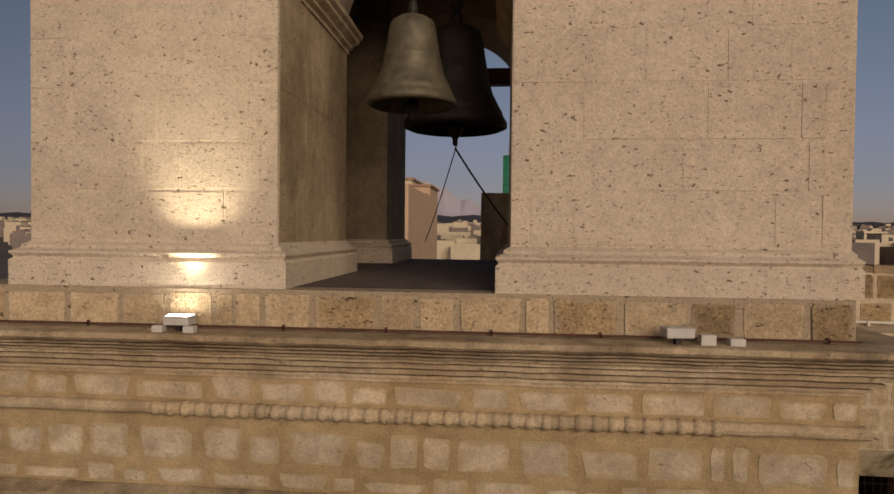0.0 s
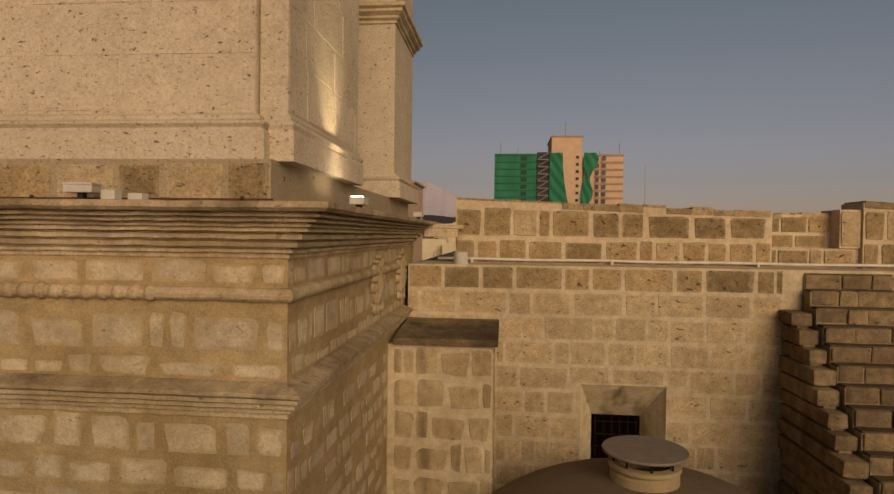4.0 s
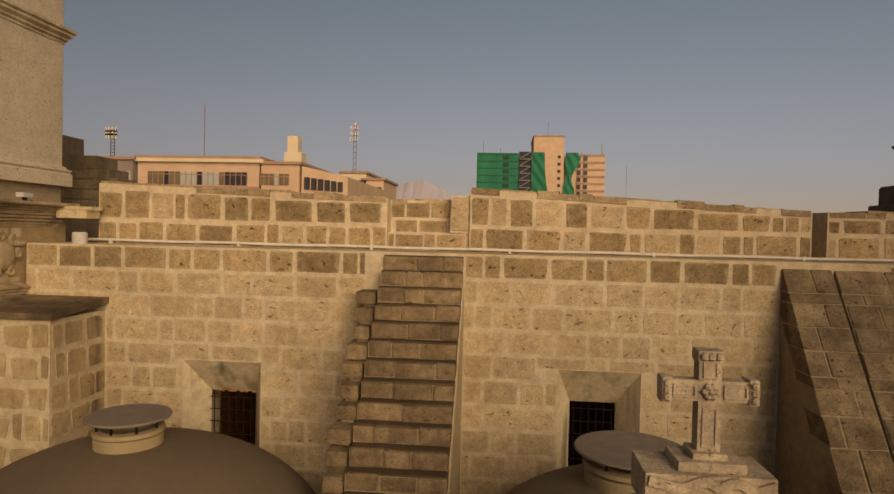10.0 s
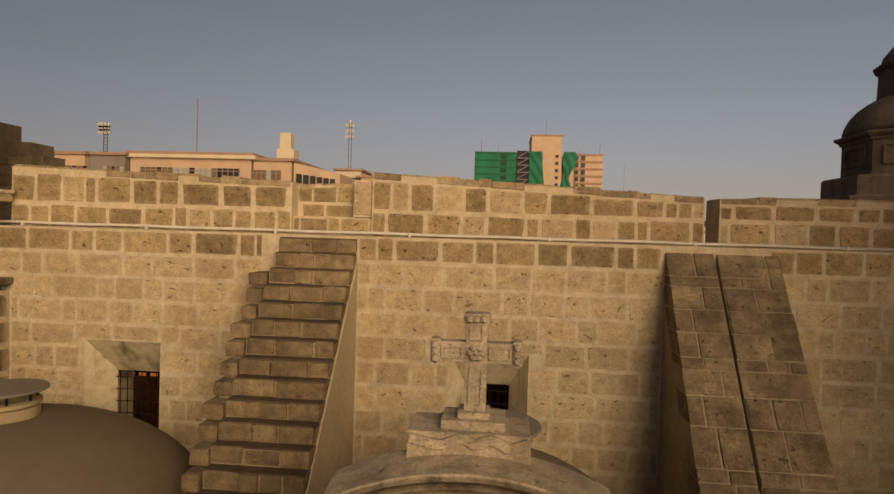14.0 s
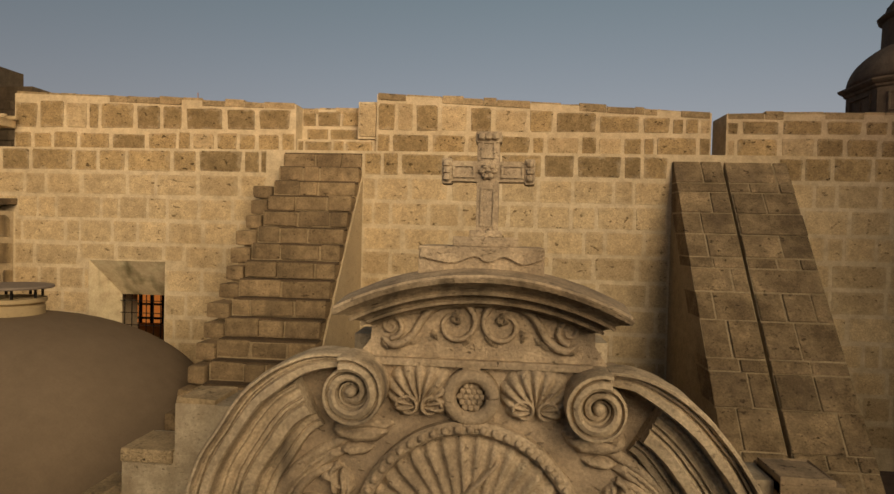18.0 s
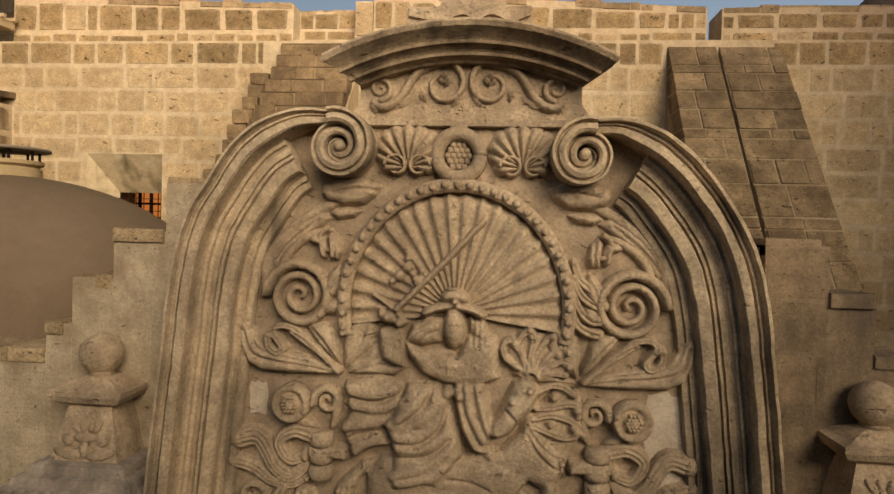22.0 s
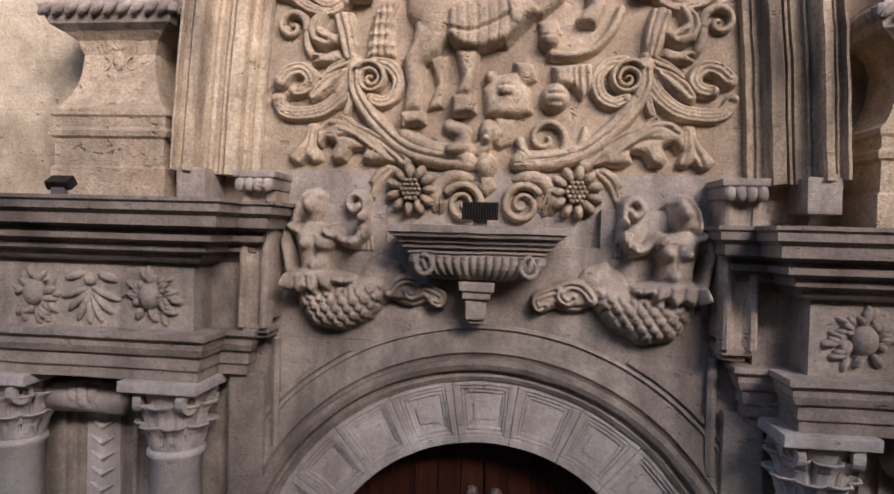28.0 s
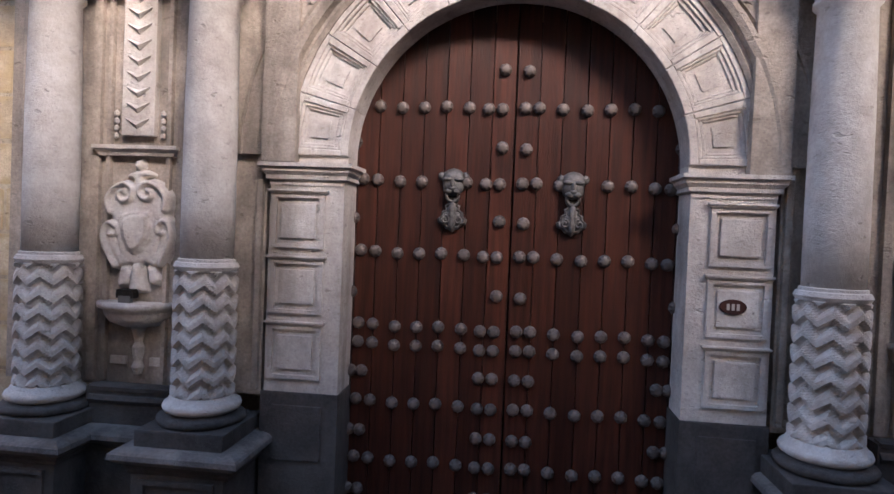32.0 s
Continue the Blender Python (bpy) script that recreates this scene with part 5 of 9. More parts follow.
    part("frieze", flip(boxes((-4.2, -2.06, -0.47, 0.15, 5.05, 5.56), (-2.06, -1.82, -0.2, 0.15, 5.05, 5.56)), s), CARVED_GREY, portal, "frieze block")
    part("cornice", flip(mould(plan, [(-0.08, 5.54), (0.0, 5.54), (0.02, 5.56), (0.04, 5.60), (0.10, 5.625), (0.10, 5.67), (0.17, 5.70), (0.17, 5.74), (0.13, 5.75), (0.13, 5.77), (0.24, 5.80), (0.24, 5.87), (0.28, 5.90), (0.28, 5.95), (0.30, 5.965), (0.30, 5.99), (-0.08, 5.99)]), s), SOOT_STONE, portal, "sooty stepped cornice")
    part("cornice_deck", flip(boxes((-4.2, -1.98, -0.55, 0.2, 5.9, 5.985), (-1.98, -1.8, -0.25, 0.2, 5.9, 5.985)), s), SOOT_STONE, portal)
    part("architrave_soffit", flip(boxes((-4.1, -2.05, -0.46, 0.15, 4.705, 5.04), (-2.05, -1.83, -0.15, 0.15, 4.705, 5.04)), s), CARVED_GREY, portal)
    # capital block beside the arch
    part("pilaster", flip(boxes((-1.93, -1.66, -0.16, 0.2, 2.94, 4.70), bevel=0.01), s), CARVED_GREY, portal)
column_bay(-1)
before = set(portal.children)
column_bay(1)
for child in set(portal.children) - before:
    lower_top(child.data)

# --- narrow bracket strips that flank the mermaids ---
def strip(s):
    b = part("bracket_strip", flip(boxes((-1.80, -1.56, -0.27, 0.1, 5.14, 6.08), bevel=0.012), s), CARVED_MID, portal, "tall bracket strip")
    body = [(-0.02, 0.0), (0.0, -0.05), (0.02, -0.065), (0.045, -0.06), (0.055, -0.035), (0.085, -0.02), (0.13, -0.02), (0.165, -0.035), (0.175, -0.06), (0.20, -0.065), (0.22, -0.05), (0.24, 0.0)]
    face = bmesh.new()
    grid(face, [[(-1.80 + u, -0.262 + w * (1.0 + 0.35 * math.cos((z - 5.1) * 3.4)), z) for u, w in body] for z in (5.08, 5.12, 5.2, 5.35, 5.5, 5.65, 5.8, 5.95, 6.08)], caps=True)
    part("strip_flute", flip(done(face), s), CARVED_MID, b, "hollowed face between two rolls", smooth=False)
    part("strip_foot", flip(boxes((-1.785, -1.575, -0.30, 0.05, 5.035, 5.10), (-1.76, -1.60, -0.25, 0.05, 4.99, 5.035), bevel=0.02), s), CARVED_MID, b, "stepped foot")
    cp = boxes((-1.825, -1.55, -0.35, 0.1, 6.08, 6.19), (-1.84, -1.535, -0.365, 0.1, 6.165, 6.215), bevel=0.015)
    part("strip_cap", flip(cp, s), CARVED_GREY, b, "small square cap")
    for q in range(4):
        part("cap_leaf", flip(lathe([(0.001, -0.055), (0.03, -0.045), (0.042, -0.01), (0.035, 0.035), (0.001, 0.05)], 8, (-1.79 + q * 0.068, -0.352, 6.115)), s), CARVED_GREY, b, smooth=True)
mirrored(strip)

# --- upper storey: plate of the relief, moulded frame with volutes, pediment ---
pl = bmesh.new()
outer = [(-2.36, 6.2), (-2.30, 7.4), (-2.20, 8.2), (-2.10, 8.9), (-1.95, 9.4), (-1.70, 9.8), (-1.35, 10.15), (-1.05, 10.245), (1.05, 10.245), (1.35, 10.15), (1.70, 9.8), (1.95, 9.4), (2.10, 8.9), (2.20, 8.2), (2.30, 7.4), (2.36, 6.2), (1.95, 5.25), (-1.95, 5.25)]
fr, bk = [pl.verts.new((x, 0.04, z)) for x, z in outer], [pl.verts.new((x, 0.36, z)) for x, z in outer]
pl.faces.new(fr), pl.faces.new(bk[::-1])
for k in range(len(outer)):
    q = (k + 1) % len(outer)
    pl.faces.new((fr[k], bk[k], bk[q], fr[q]))
part("figure_ground", boxes((-1.95, -0.78, -0.066, 0.3, 4.982, 6.0), (0.8, 1.95, -0.066, 0.3, 4.982, 6.0), (-0.78, 0.8, -0.066, 0.3, 4.982, 5.72), (-1.95, 1.95, 0.012, 0.3, 5.72, 6.26)), CARVED_GREY, portal, "flat ground behind the figures")
plate = part("relief_ground", done(pl), GROUND, portal, "flat ground of the relief")
PALE_PATCH = stone("scraped_limewash", (0.74, 0.66, 0.55), (0.62, 0.53, 0.42), pits=0.3, stains=0.4, stain=(0.42, 0.33, 0.25), grain=0.25, soot=0.3, sooty=(0.44, 0.35, 0.26))
PATCH_Y = 0.04
# pale scraped patches of old limewash on the ground
prng = random.Random(21)
for px, pz, pw, ph in ((1.525, 8.05, 0.15, 0.27), (1.55, 7.62, 0.12, 0.12), (-1.55, 8.12, 0.075, 0.13), (-1.50, 7.66, 0.06, 0.08)):
    pb = bmesh.new()
    ring = []
    for k in range(22):
        t = 2 * math.pi * k / 22
        sq = 1 / max(abs(math.cos(t)), abs(math.sin(t))) ** 0.75 * prng.uniform(0.86, 1.06)
        ring.append((px + pw * sq * math.cos(t), pz + ph * sq * math.sin(t)))
    rows = [[pb.verts.new((x, y, z)) for x, z in ring] for y in (PATCH_Y + 0.02, PATCH_Y - 0.004)]
    pb.faces.new(rows[1])
    for k in range(22):
        pb.faces.new((rows[0][k], rows[0][k - 1], rows[1][k - 1], rows[1][k]))
    part("limewash_patch", done(pb), PALE_PATCH, plate, "pale scraped limewash")

def side_frame(s):
    top = ((-2.115, 9.07), (-2.01, 9.50), (-1.84, 9.80), (-1.65, 10.07), (-1.44, 10.235), (-1.21, 10.325), (-0.98, 10.327)) if s < 0 else ((-2.09, 9.10), (-1.96, 9.50), (-1.77, 9.80), (-1.555, 10.055), (-1.345, 10.20), (-1.14, 10.278), (-0.94, 10.276))
    path = curve((-2.365, 6.22), (-2.32, 7.0), (-2.26, 7.7), (-2.185, 8.4), *top, steps=7)
    vx, vz, vr = (-0.90, 10.06, 0.275) if s < 0 else (-0.872, 10.02, 0.262)
    n = len(path)
    prof_o = [(0.0, 0.1), (0.0, -0.295), (0.012, -0.322), (0.030, -0.322), (0.036, -0.268), (0.048, -0.246), (0.054, -0.262), (0.068, -0.262), (0.073, -0.232), (0.084, -0.232), (0.092, -0.275), (0.102, -0.302), (0.155, -0.306), (0.166, -0.285), (0.169, -0.15), (0.169, 0.1)]
    part("frame_outer", flip(sweep(path, prof_o, taper=[min(1.0, 0.62 + 0.38 * (n - 1 - k) / 16.0) for k in range(n)]), s), FRAME_SOOTY if s > 0 else FRAME, portal, "moulded outer frame")
    tp = spiral(vx, vz, vr, 2.35, 107, -1, 64, 0.03)
    prof_v = [(-0.004, 0.1), (-0.004, -0.20), (0.0, -0.218), (0.02, -0.22), (0.028, -0.175), (0.04, -0.17), (0.05, -0.215), (0.085, -0.23), (0.108, -0.21), (0.115, -0.15), (0.115, 0.1)]
    part("volute", flip(sweep(tp, [(u, y - 0.06) for u, y in prof_v], taper=[1.0 - 0.5 * k / len(tp) for k in range(len(tp))]), s), FRAME, portal, "rolled volute of the frame")
    eye = lathe([(0.001, 0.22), (0.03, 0.215), (0.042, 0.19), (0.042, -0.1)], 16)
    bmesh.ops.rotate(eye, verts=eye.verts, cent=(0, 0, 0), matrix=Matrix.Rotation(radians(90), 3, "X"))
    bmesh.ops.translate(eye, verts=eye.verts, vec=(vx, 0, vz))
    part("volute_eye", flip(eye, s), FRAME, portal, "", True)
    inner_p = path[: n - (16 if s > 0 else 13)]
    prof_i = [(0.166, 0.1), (0.166, -0.185), (0.176, -0.145), (0.188, -0.138), (0.193, -0.158), (0.21, -0.158), (0.215, -0.128), (0.232, -0.115), (0.252, -0.122), (0.266, -0.132), (0.282, -0.136), (0.287, -0.108), (0.298, -0.108), (0.303, -0.14), (0.322, -0.142), (0.327, -0.112), (0.337, -0.112), (0.343, -0.148), (0.356, -0.165), (0.43, -0.155), (0.44, -0.135), (0.445, -0.06), (0.46, -0.035), (0.50, -0.048), (0.505, -0.02), (0.515, -0.02), (0.52, -0.035), (0.558, -0.028), (0.566, 0.0), (0.566, 0.1)]
    part("frame_inner", flip(sweep(inner_p, prof_i), s), FRAME_SOOTY if s > 0 else FRAME, portal, "stepped inner frame")
    part("frame_console", flip(sweep(spiral(-2.22, 6.16, 0.10, 1.3, 90, 1, 22), [(0.03, 0.1), (0.02, -0.30), (-0.02, -0.30), (-0.03, 0.1)], taper=[1 - 0.4 * q / 22 for q in range(23)]), s), CARVED_GREY, portal)
    part("console_block", flip(boxes((-2.32, -2.10, -0.28, 0.1, 5.99, 6.24), bevel=0.02), s), CARVED_GREY, portal)
mirrored(side_frame)

# pediment: tapering field, segmental hood
pf = bmesh.new()
pts = [(-0.93, 10.24), (0.98, 10.24), (0.86, 10.42), (0.86, 10.62), (0.5, 10.74), (0, 10.79), (-0.5, 10.74), (-0.80, 10.62), (-0.80, 10.42)]
fr, bk = [pf.verts.new((x, 0.04, z)) for x, z in pts], [pf.verts.new((x, 0.34, z)) for x, z in pts]
pf.faces.new(fr), pf.faces.new(bk[::-1])
for k in range(len(pts)):
    q = (k + 1) % len(pts)
    pf.faces.new((fr[k], bk[k], bk[q], fr[q]))
part("pediment_field", done(pf), CARVED, portal, "field of the pediment")
hood = bmesh.new()
rows = []
for r, y in ((1.98, 0.13), (1.985, -0.055), (2.0, -0.068), (2.012, -0.10), (2.018, -0.145), (2.038, -0.147), (2.044, -0.13), (2.06, -0.142), (2.078, -0.175), (2.084, -0.215), (2.105, -0.217), (2.11, -0.20), (2.125, -0.212), (2.148, -0.245), (2.168, -0.285), (2.178, -0.305), (2.205, -0.312), (2.22, -0.30), (2.262, 0.13)):
    half = 23.6 + 4.6 * min(1.0, max(0.0, -y - 0.05) / 0.26) if y < 0.1 else (23.6 if r < 2.1 else 27.8)
    rows.append([(0.025 + r * math.sin(radians(half * k / 36.0)), y, 8.71 + r * math.cos(radians(half * k / 36.0))) for k in range(-36, 37)])
grid(hood, rows, closed_v=True)
for end in (0, -1):
    hood.verts.ensure_lookup_table()
    hood.faces.new([hood.verts[q * 73 + (0 if end == 0 else 72)] for q in range(len(rows))])
# paler strip on top: dust plus the lit tone, put into its colour
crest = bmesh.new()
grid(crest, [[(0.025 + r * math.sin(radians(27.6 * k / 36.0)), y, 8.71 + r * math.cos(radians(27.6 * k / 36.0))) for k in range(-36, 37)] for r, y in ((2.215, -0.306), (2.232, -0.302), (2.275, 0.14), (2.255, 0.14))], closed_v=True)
part("hood_crest", done(crest), CARVED, portal, "pale top of the hood, dust and lit tone in its colour")
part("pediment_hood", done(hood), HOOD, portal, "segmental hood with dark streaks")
part("pediment_base", boxes((-0.80, 0.84, -0.03, 0.2, 10.235, 10.29), bevel=0.008), CARVED, portal)

# cross on its stepped base
cross = thing("stone_cross", "pale carved stone cross with flowered arms on a stepped base", "cross", (0.02, 0.2, 10.86))
CX, CYY = 0.045, 0.25
part("lower_step", boxes((CX - 0.495, CX + 0.43, 0.0, 0.5, 10.85, 11.13), bevel=0.015), CARVED, cross)
lip = sweep(curve((CX - 0.48, 11.05), (CX - 0.25, 11.01), (CX - 0.08, 11.06), (CX + 0.02, 11.02), (CX + 0.14, 11.06), (CX + 0.28, 11.01), (CX + 0.42, 11.05)), [(0, 0.02), (0, -0.03), (-0.07, -0.03), (-0.07, 0.02)])
part("scalloped_lip", lip, CARVED, cross)
part("upper_step", boxes((CX - 0.25, CX + 0.24, 0.06, 0.44, 11.13, 11.20), (CX - 0.13, CX + 0.12, 0.12, 0.38, 11.20, 11.25), bevel=0.012), CARVED, cross)
part("upright", boxes((CX - 0.085, CX + 0.085, CYY - 0.07, CYY + 0.07, 11.2, 11.93), bevel=0.012), CARVED, cross)
part("arm_beam", boxes((CX - 0.30, CX + 0.30, CYY - 0.066, CYY + 0.066, 11.62, 11.78), bevel=0.012), CARVED, cross)
for a, b, c, d in ((CX - 0.055, CX + 0.055, 11.28, 11.58), (CX - 0.055, CX + 0.055, 11.80, 11.93), (CX - 0.27, CX - 0.10, 11.65, 11.75), (CX + 0.10, CX + 0.27, 11.65, 11.75)):
    part("sunk_frame", boxes((a, b, CYY - 0.082, CYY - 0.06, c, c + 0.015), (a, b, CYY - 0.082, CYY - 0.06, d - 0.015, d), (a, a + 0.015, CYY - 0.082, CYY - 0.06, c + 0.015, d - 0.015), (b - 0.015, b, CYY - 0.082, CYY - 0.06, c + 0.015, d - 0.015)), CARVED, cross)
def flower_end(x, z, w, h):
    part("flowered_end", boxes((x - w, x + w, CYY - 0.085, CYY + 0.085, z - h, z + h), bevel=0.025), CARVED, cross)
    for q in range(3):
        t = (q - 1) * 0.6
        part("petal", lathe([(0.001, -0.03), (0.03, -0.015), (0.03, 0.02), (0.001, 0.035)], 8, (x + t * w * 0.9 * (w > h), CYY - 0.09, z + t * h * 0.9 * (h >= w))), CARVED, cross)
flower_end(CX - 0.315, 11.70, 0.04, 0.10), flower_end(CX + 0.315, 11.70, 0.04, 0.10), flower_end(CX, 11.96, 0.10, 0.045)
for q in range(6):
    a = q * math.pi / 3
    part("centre_petal", lathe([(0.001, -0.03), (0.028, -0.01), (0.028, 0.01), (0.001, 0.03)], 8, (CX + 0.042 * math.cos(a), CYY - 0.085, 11.70 + 0.042 * math.sin(a))), CARVED, cross)
part("centre_boss", lathe([(0.001, -0.03), (0.03, 0.0), (0.001, 0.03)], 10, (CX, CYY - 0.1, 11.70)), CARVED, cross)

# --- urn-topped pinnacles beside the frame ---
PYC = 0.06
def pinnacle(s, x):
    p = thing("pinnacle", "carved stone pinnacle with a waisted block and a ball on top", "pinnacle", (x, PYC, 5.99), "portal pinnacles")
    def sq(name, prof, lab="", mat=CARVED, smooth=False):
        bm = bmesh.new()
        rows = [[(x + sx * r, PYC + 0.75 * sy * r, z) for sx, sy in ((-1, -1), (1, -1), (1, 1), (-1, 1))] for r, z in prof]
        grid(bm, rows, closed_u=True, caps=True)
        return part(name, done(bm), mat, p, lab, smooth)
    sq("plinth", [(0.46, 5.99), (0.46, 6.22), (0.44, 6.24), (0.44, 6.44), (0.47, 6.46), (0.48, 6.50), (0.45, 6.53), (0.45, 6.60), (0.47, 6.62), (0.46, 6.66), (0.41, 6.70), (0.36, 6.78), (0.32, 6.88)], "stepped plinth")
    sq("waist", [(0.32, 6.88), (0.30, 6.98), (0.29, 7.10), (0.33, 7.2), (0.42, 7.27)], "waisted block")
    sq("cornice", [(0.41, 7.26), (0.48, 7.30), (0.50, 7.35), (0.535, 7.40), (0.545, 7.43), (0.49, 7.45), (0.47, 7.50), (0.40, 7.52), (0.38, 7.58), (0.30, 7.60)], "leafy cornice", CARVED_GREY)
    def slanted(cx, cy, cz):
        bm = bmesh.new()
        bmesh.ops.create_icosphere(bm, subdivisions=2, radius=1.0, matrix=Matrix.Translation((cx, cy, cz)) @ Matrix.Rotation(radians(-38), 4, "Y") @ Matrix.Diagonal((0.075, 0.035, 0.033, 1)))
        return bm
    for k in range(10):
        for d in (-1, 1):
            part("cornice_leaf", slanted(x - 0.47 + k * 0.1044, PYC - 0.405, 7.395) if d < 0 else lathe([(0.001, -0.05), (0.035, -0.03), (0.045, 0.01), (0.03, 0.04), (0.001, 0.05)], 8, (x - s * 0.515, PYC - 0.38 + k * 0.075, 7.40)), CARVED_GREY, p)
    sq("spire", [(0.29, 7.58), (0.27, 7.62), (0.18, 8.00), (0.17, 8.02)], "tapering block")
    sq("cap", [(0.18, 8.01), (0.27, 8.05), (0.30, 8.10), (0.30, 8.14), (0.24, 8.16), (0.19, 8.19), (0.10, 8.23)], "square cap")
    part("ball", lathe([(0.06, 8.22), (0.10, 8.24)] + [(0.165 * math.cos(radians(t)), 8.40 + 0.165 * math.sin(radians(t))) for t in range(-60, 91, 10)], 24, (x, PYC, 0)), CARVED, p, "round stone ball", smooth=True)
    def petal(name, dx, z, rx, rz, turn, out=0.03, mat=CARVED):
        bm = bmesh.new()
        face = 0.75 * (0.27 - (z - 7.62) * 0.237) if z > 7.5 else 0.225
        m = Matrix.Translation((x + dx, PYC - face, z)) @ Matrix.Rotation(radians(-turn), 4, "Y") @ Matrix.Diagonal((rx, out, rz, 1))
        bmesh.ops.create_icosphere(bm, subdivisions=2, radius=1.0, matrix=m)
        for v in bm.verts:
            ux = (v.co.x - x - dx) * math.cos(radians(turn)) + (v.co.z - z) * math.sin(radians(turn))
            uz = -(v.co.x - x - dx) * math.sin(radians(turn)) + (v.co.z - z) * math.cos(radians(turn))
            v.co.y += 0.3 * out * math.cos(9.0 * uz / rz) * (1 - min(1, abs(ux) / rx))
        part(name, bm, mat, p, "", True)
    petal("flower_heart", 0, 7.775, 0.10, 0.042, 0, 0.045)
    petal("flower_bud", 0, 7.685, 0.04, 0.065, 0, 0.04)
    for d in (-1, 1):
        petal("flower_leaf", d * 0.135, 7.655, 0.125, 0.05, d * 14, 0.035)
        petal("flower_petal", d * 0.145, 7.755, 0.055, 0.045, d * 35, 0.035)
        petal("flower_petal", d * 0.085, 7.855, 0.075, 0.03, d * 55, 0.03)
        petal("flower_petal", d * 0.035, 7.86, 0.055, 0.024, d * 80, 0.03)
        petal("waist_leaf", d * 0.055, 7.17, 0.055, 0.022, d * 48, 0.016)
        petal("waist_leaf", d * 0.05, 6.93, 0.055, 0.03, d * 18, 0.014)
        part("waist_scroll", sweep(spiral(x + d * 0.115, 7.02, 0.055, 1.3, 90, d, 20), [(0.010, -0.14), (0, -0.178), (-0.010, -0.14)], taper=[1 - 0.5 * q / 20 for q in range(21)]), CARVED, p)
    petal("waist_leaf", 0, 7.19, 0.022, 0.06, 0, 0.016)
    petal("waist_leaf", 0, 7.05, 0.05, 0.075, 0, 0.014)
    return p
pinnacle(-1, -2.87)
for child in pinnacle(1, 2.99).children:
    child.data.transform(Matrix.Translation((0, 0, -BAY_DROP)))

# --- bracket under the relief with a floodlight on it ---
BX = -0.07
part("bracket_top", mould([(BX - 0.49, 0.0), (BX - 0.49, -0.385), (BX + 0.49, -0.385), (BX + 0.49, 0.0)], [(-0.08, 5.665), (-0.02, 5.665), (-0.01, 5.69), (0.02, 5.70), (0.025, 5.725), (0.05, 5.735), (0.06, 5.765), (0.095, 5.775), (0.105, 5.80), (0.12, 5.805), (0.12, 5.85), (-0.08, 5.86)]), CARVED_GREY, portal, "moulded bracket shelf")
part("bracket_deck", boxes((BX - 0.43, BX + 0.43, -0.32, 0.1, 5.69, 5.852)), CARVED_GREY, portal)
bowl, rows = bmesh.new(), []
for z, w, d in ((5.68, 0.475, 0.385), (5.665, 0.475, 0.385), (5.655, 0.45, 0.36), (5.64, 0.455, 0.375), (5.60, 0.455, 0.38), (5.56, 0.435, 0.365), (5.52, 0.40, 0.33), (5.49, 0.36, 0.28), (5.47, 0.31, 0.22), (5.465, 0.10, 0.10)):
    row = [(BX - w, -d * k / 40, z) for k in range(41)] + [(BX - w + 2 * w * k / 160, -d, z) for k in range(1, 160)] + [(BX + w, -d * (1 - k / 40), z) for k in range(41)]
    if 5.47 <= z <= 5.64:
        row = [(x + (0.022 * abs(math.sin(k * math.pi / 10)) if k > 200 else -0.022 * abs(math.sin(k * math.pi / 10)) if k <= 40 else 0.0), y - (0.024 * abs(math.sin((k - 40) * math.pi / 10)) if 40 < k < 200 else 0.0), zz) for k, (x, y, zz) in enumerate(row)]
    rows.append(row)
grid(bowl, rows)
part("gadrooned_bowl", done(bowl), CARVED_GREY, portal, "fluted bowl", smooth=False)
for d in (-1, 1):
    part("bowl_curl", sweep(spiral(BX + d * 0.37, 5.575, 0.075, 1.6, 90, d, 30), [(0.022, -0.34), (0.016, -0.415), (0.0, -0.425), (-0.016, -0.415), (-0.022, -0.34)], taper=[1 - 0.6 * q / 30 for q in range(31)]), CARVED_GREY, portal, "leafy curl at the corner")
part("bowl_stem", boxes((BX - 0.075, BX + 0.075, -0.30, 0.05, 5.20, 5.345), (BX - 0.055, BX + 0.055, -0.27, 0.05, 5.17, 5.20), (BX - 0.10, BX + 0.10, -0.325, 0.05, 5.345, 5.40), (BX - 0.125, BX + 0.125, -0.345, 0.05, 5.40, 5.465), bevel=0.012), CARVED_GREY, portal, "stepped drop under the bowl")

def led_flood(x, y, z, w, tilt, label):
    f = thing("led_floodlight", label, "floodlight", (x, y, z), "led floodlights")
    def put(name, bm, mat, turn=True):
        if turn:
            bmesh.ops.rotate(bm, verts=bm.verts, cent=(x, y - 0.02, z + 0.055), matrix=Matrix.Rotation(radians(tilt), 3, "X"))
        part(name, bm, mat, f)
    put("case", boxes((x - w / 2, x + w / 2, y - 0.045, y, z + 0.05, z + 0.05 + w * 0.48), bevel=0.006), IRON)
    for k in range(13):
        xx = x - w / 2 + 0.012 + k * (w - 0.024) / 12
        put("fin", boxes((xx - 0.004, xx + 0.004, y - 0.068, y - 0.042, z + 0.047, z + 0.053 + w * 0.48)), IRON)
    put("foot", boxes((x - 0.05, x + 0.05, y - 0.03, y + 0.01, z, z + 0.055)), STEEL, False)
led_flood(-0.055, -0.32, 5.85, 0.25, 0, "black finned floodlight on the bracket shelf")
led_flood(-2.98, -0.62, 5.99, 0.18, -55, "black finned floodlight tilted back on the cornice")
led_flood(-3.0, -0.17, 1.79, 0.15, -86, "black floodlight lying on the stone basin")
led_flood(2.98, -0.62, 5.99 - BAY_DROP, 0.18, -55, "black finned floodlight tilted back on the cornice")

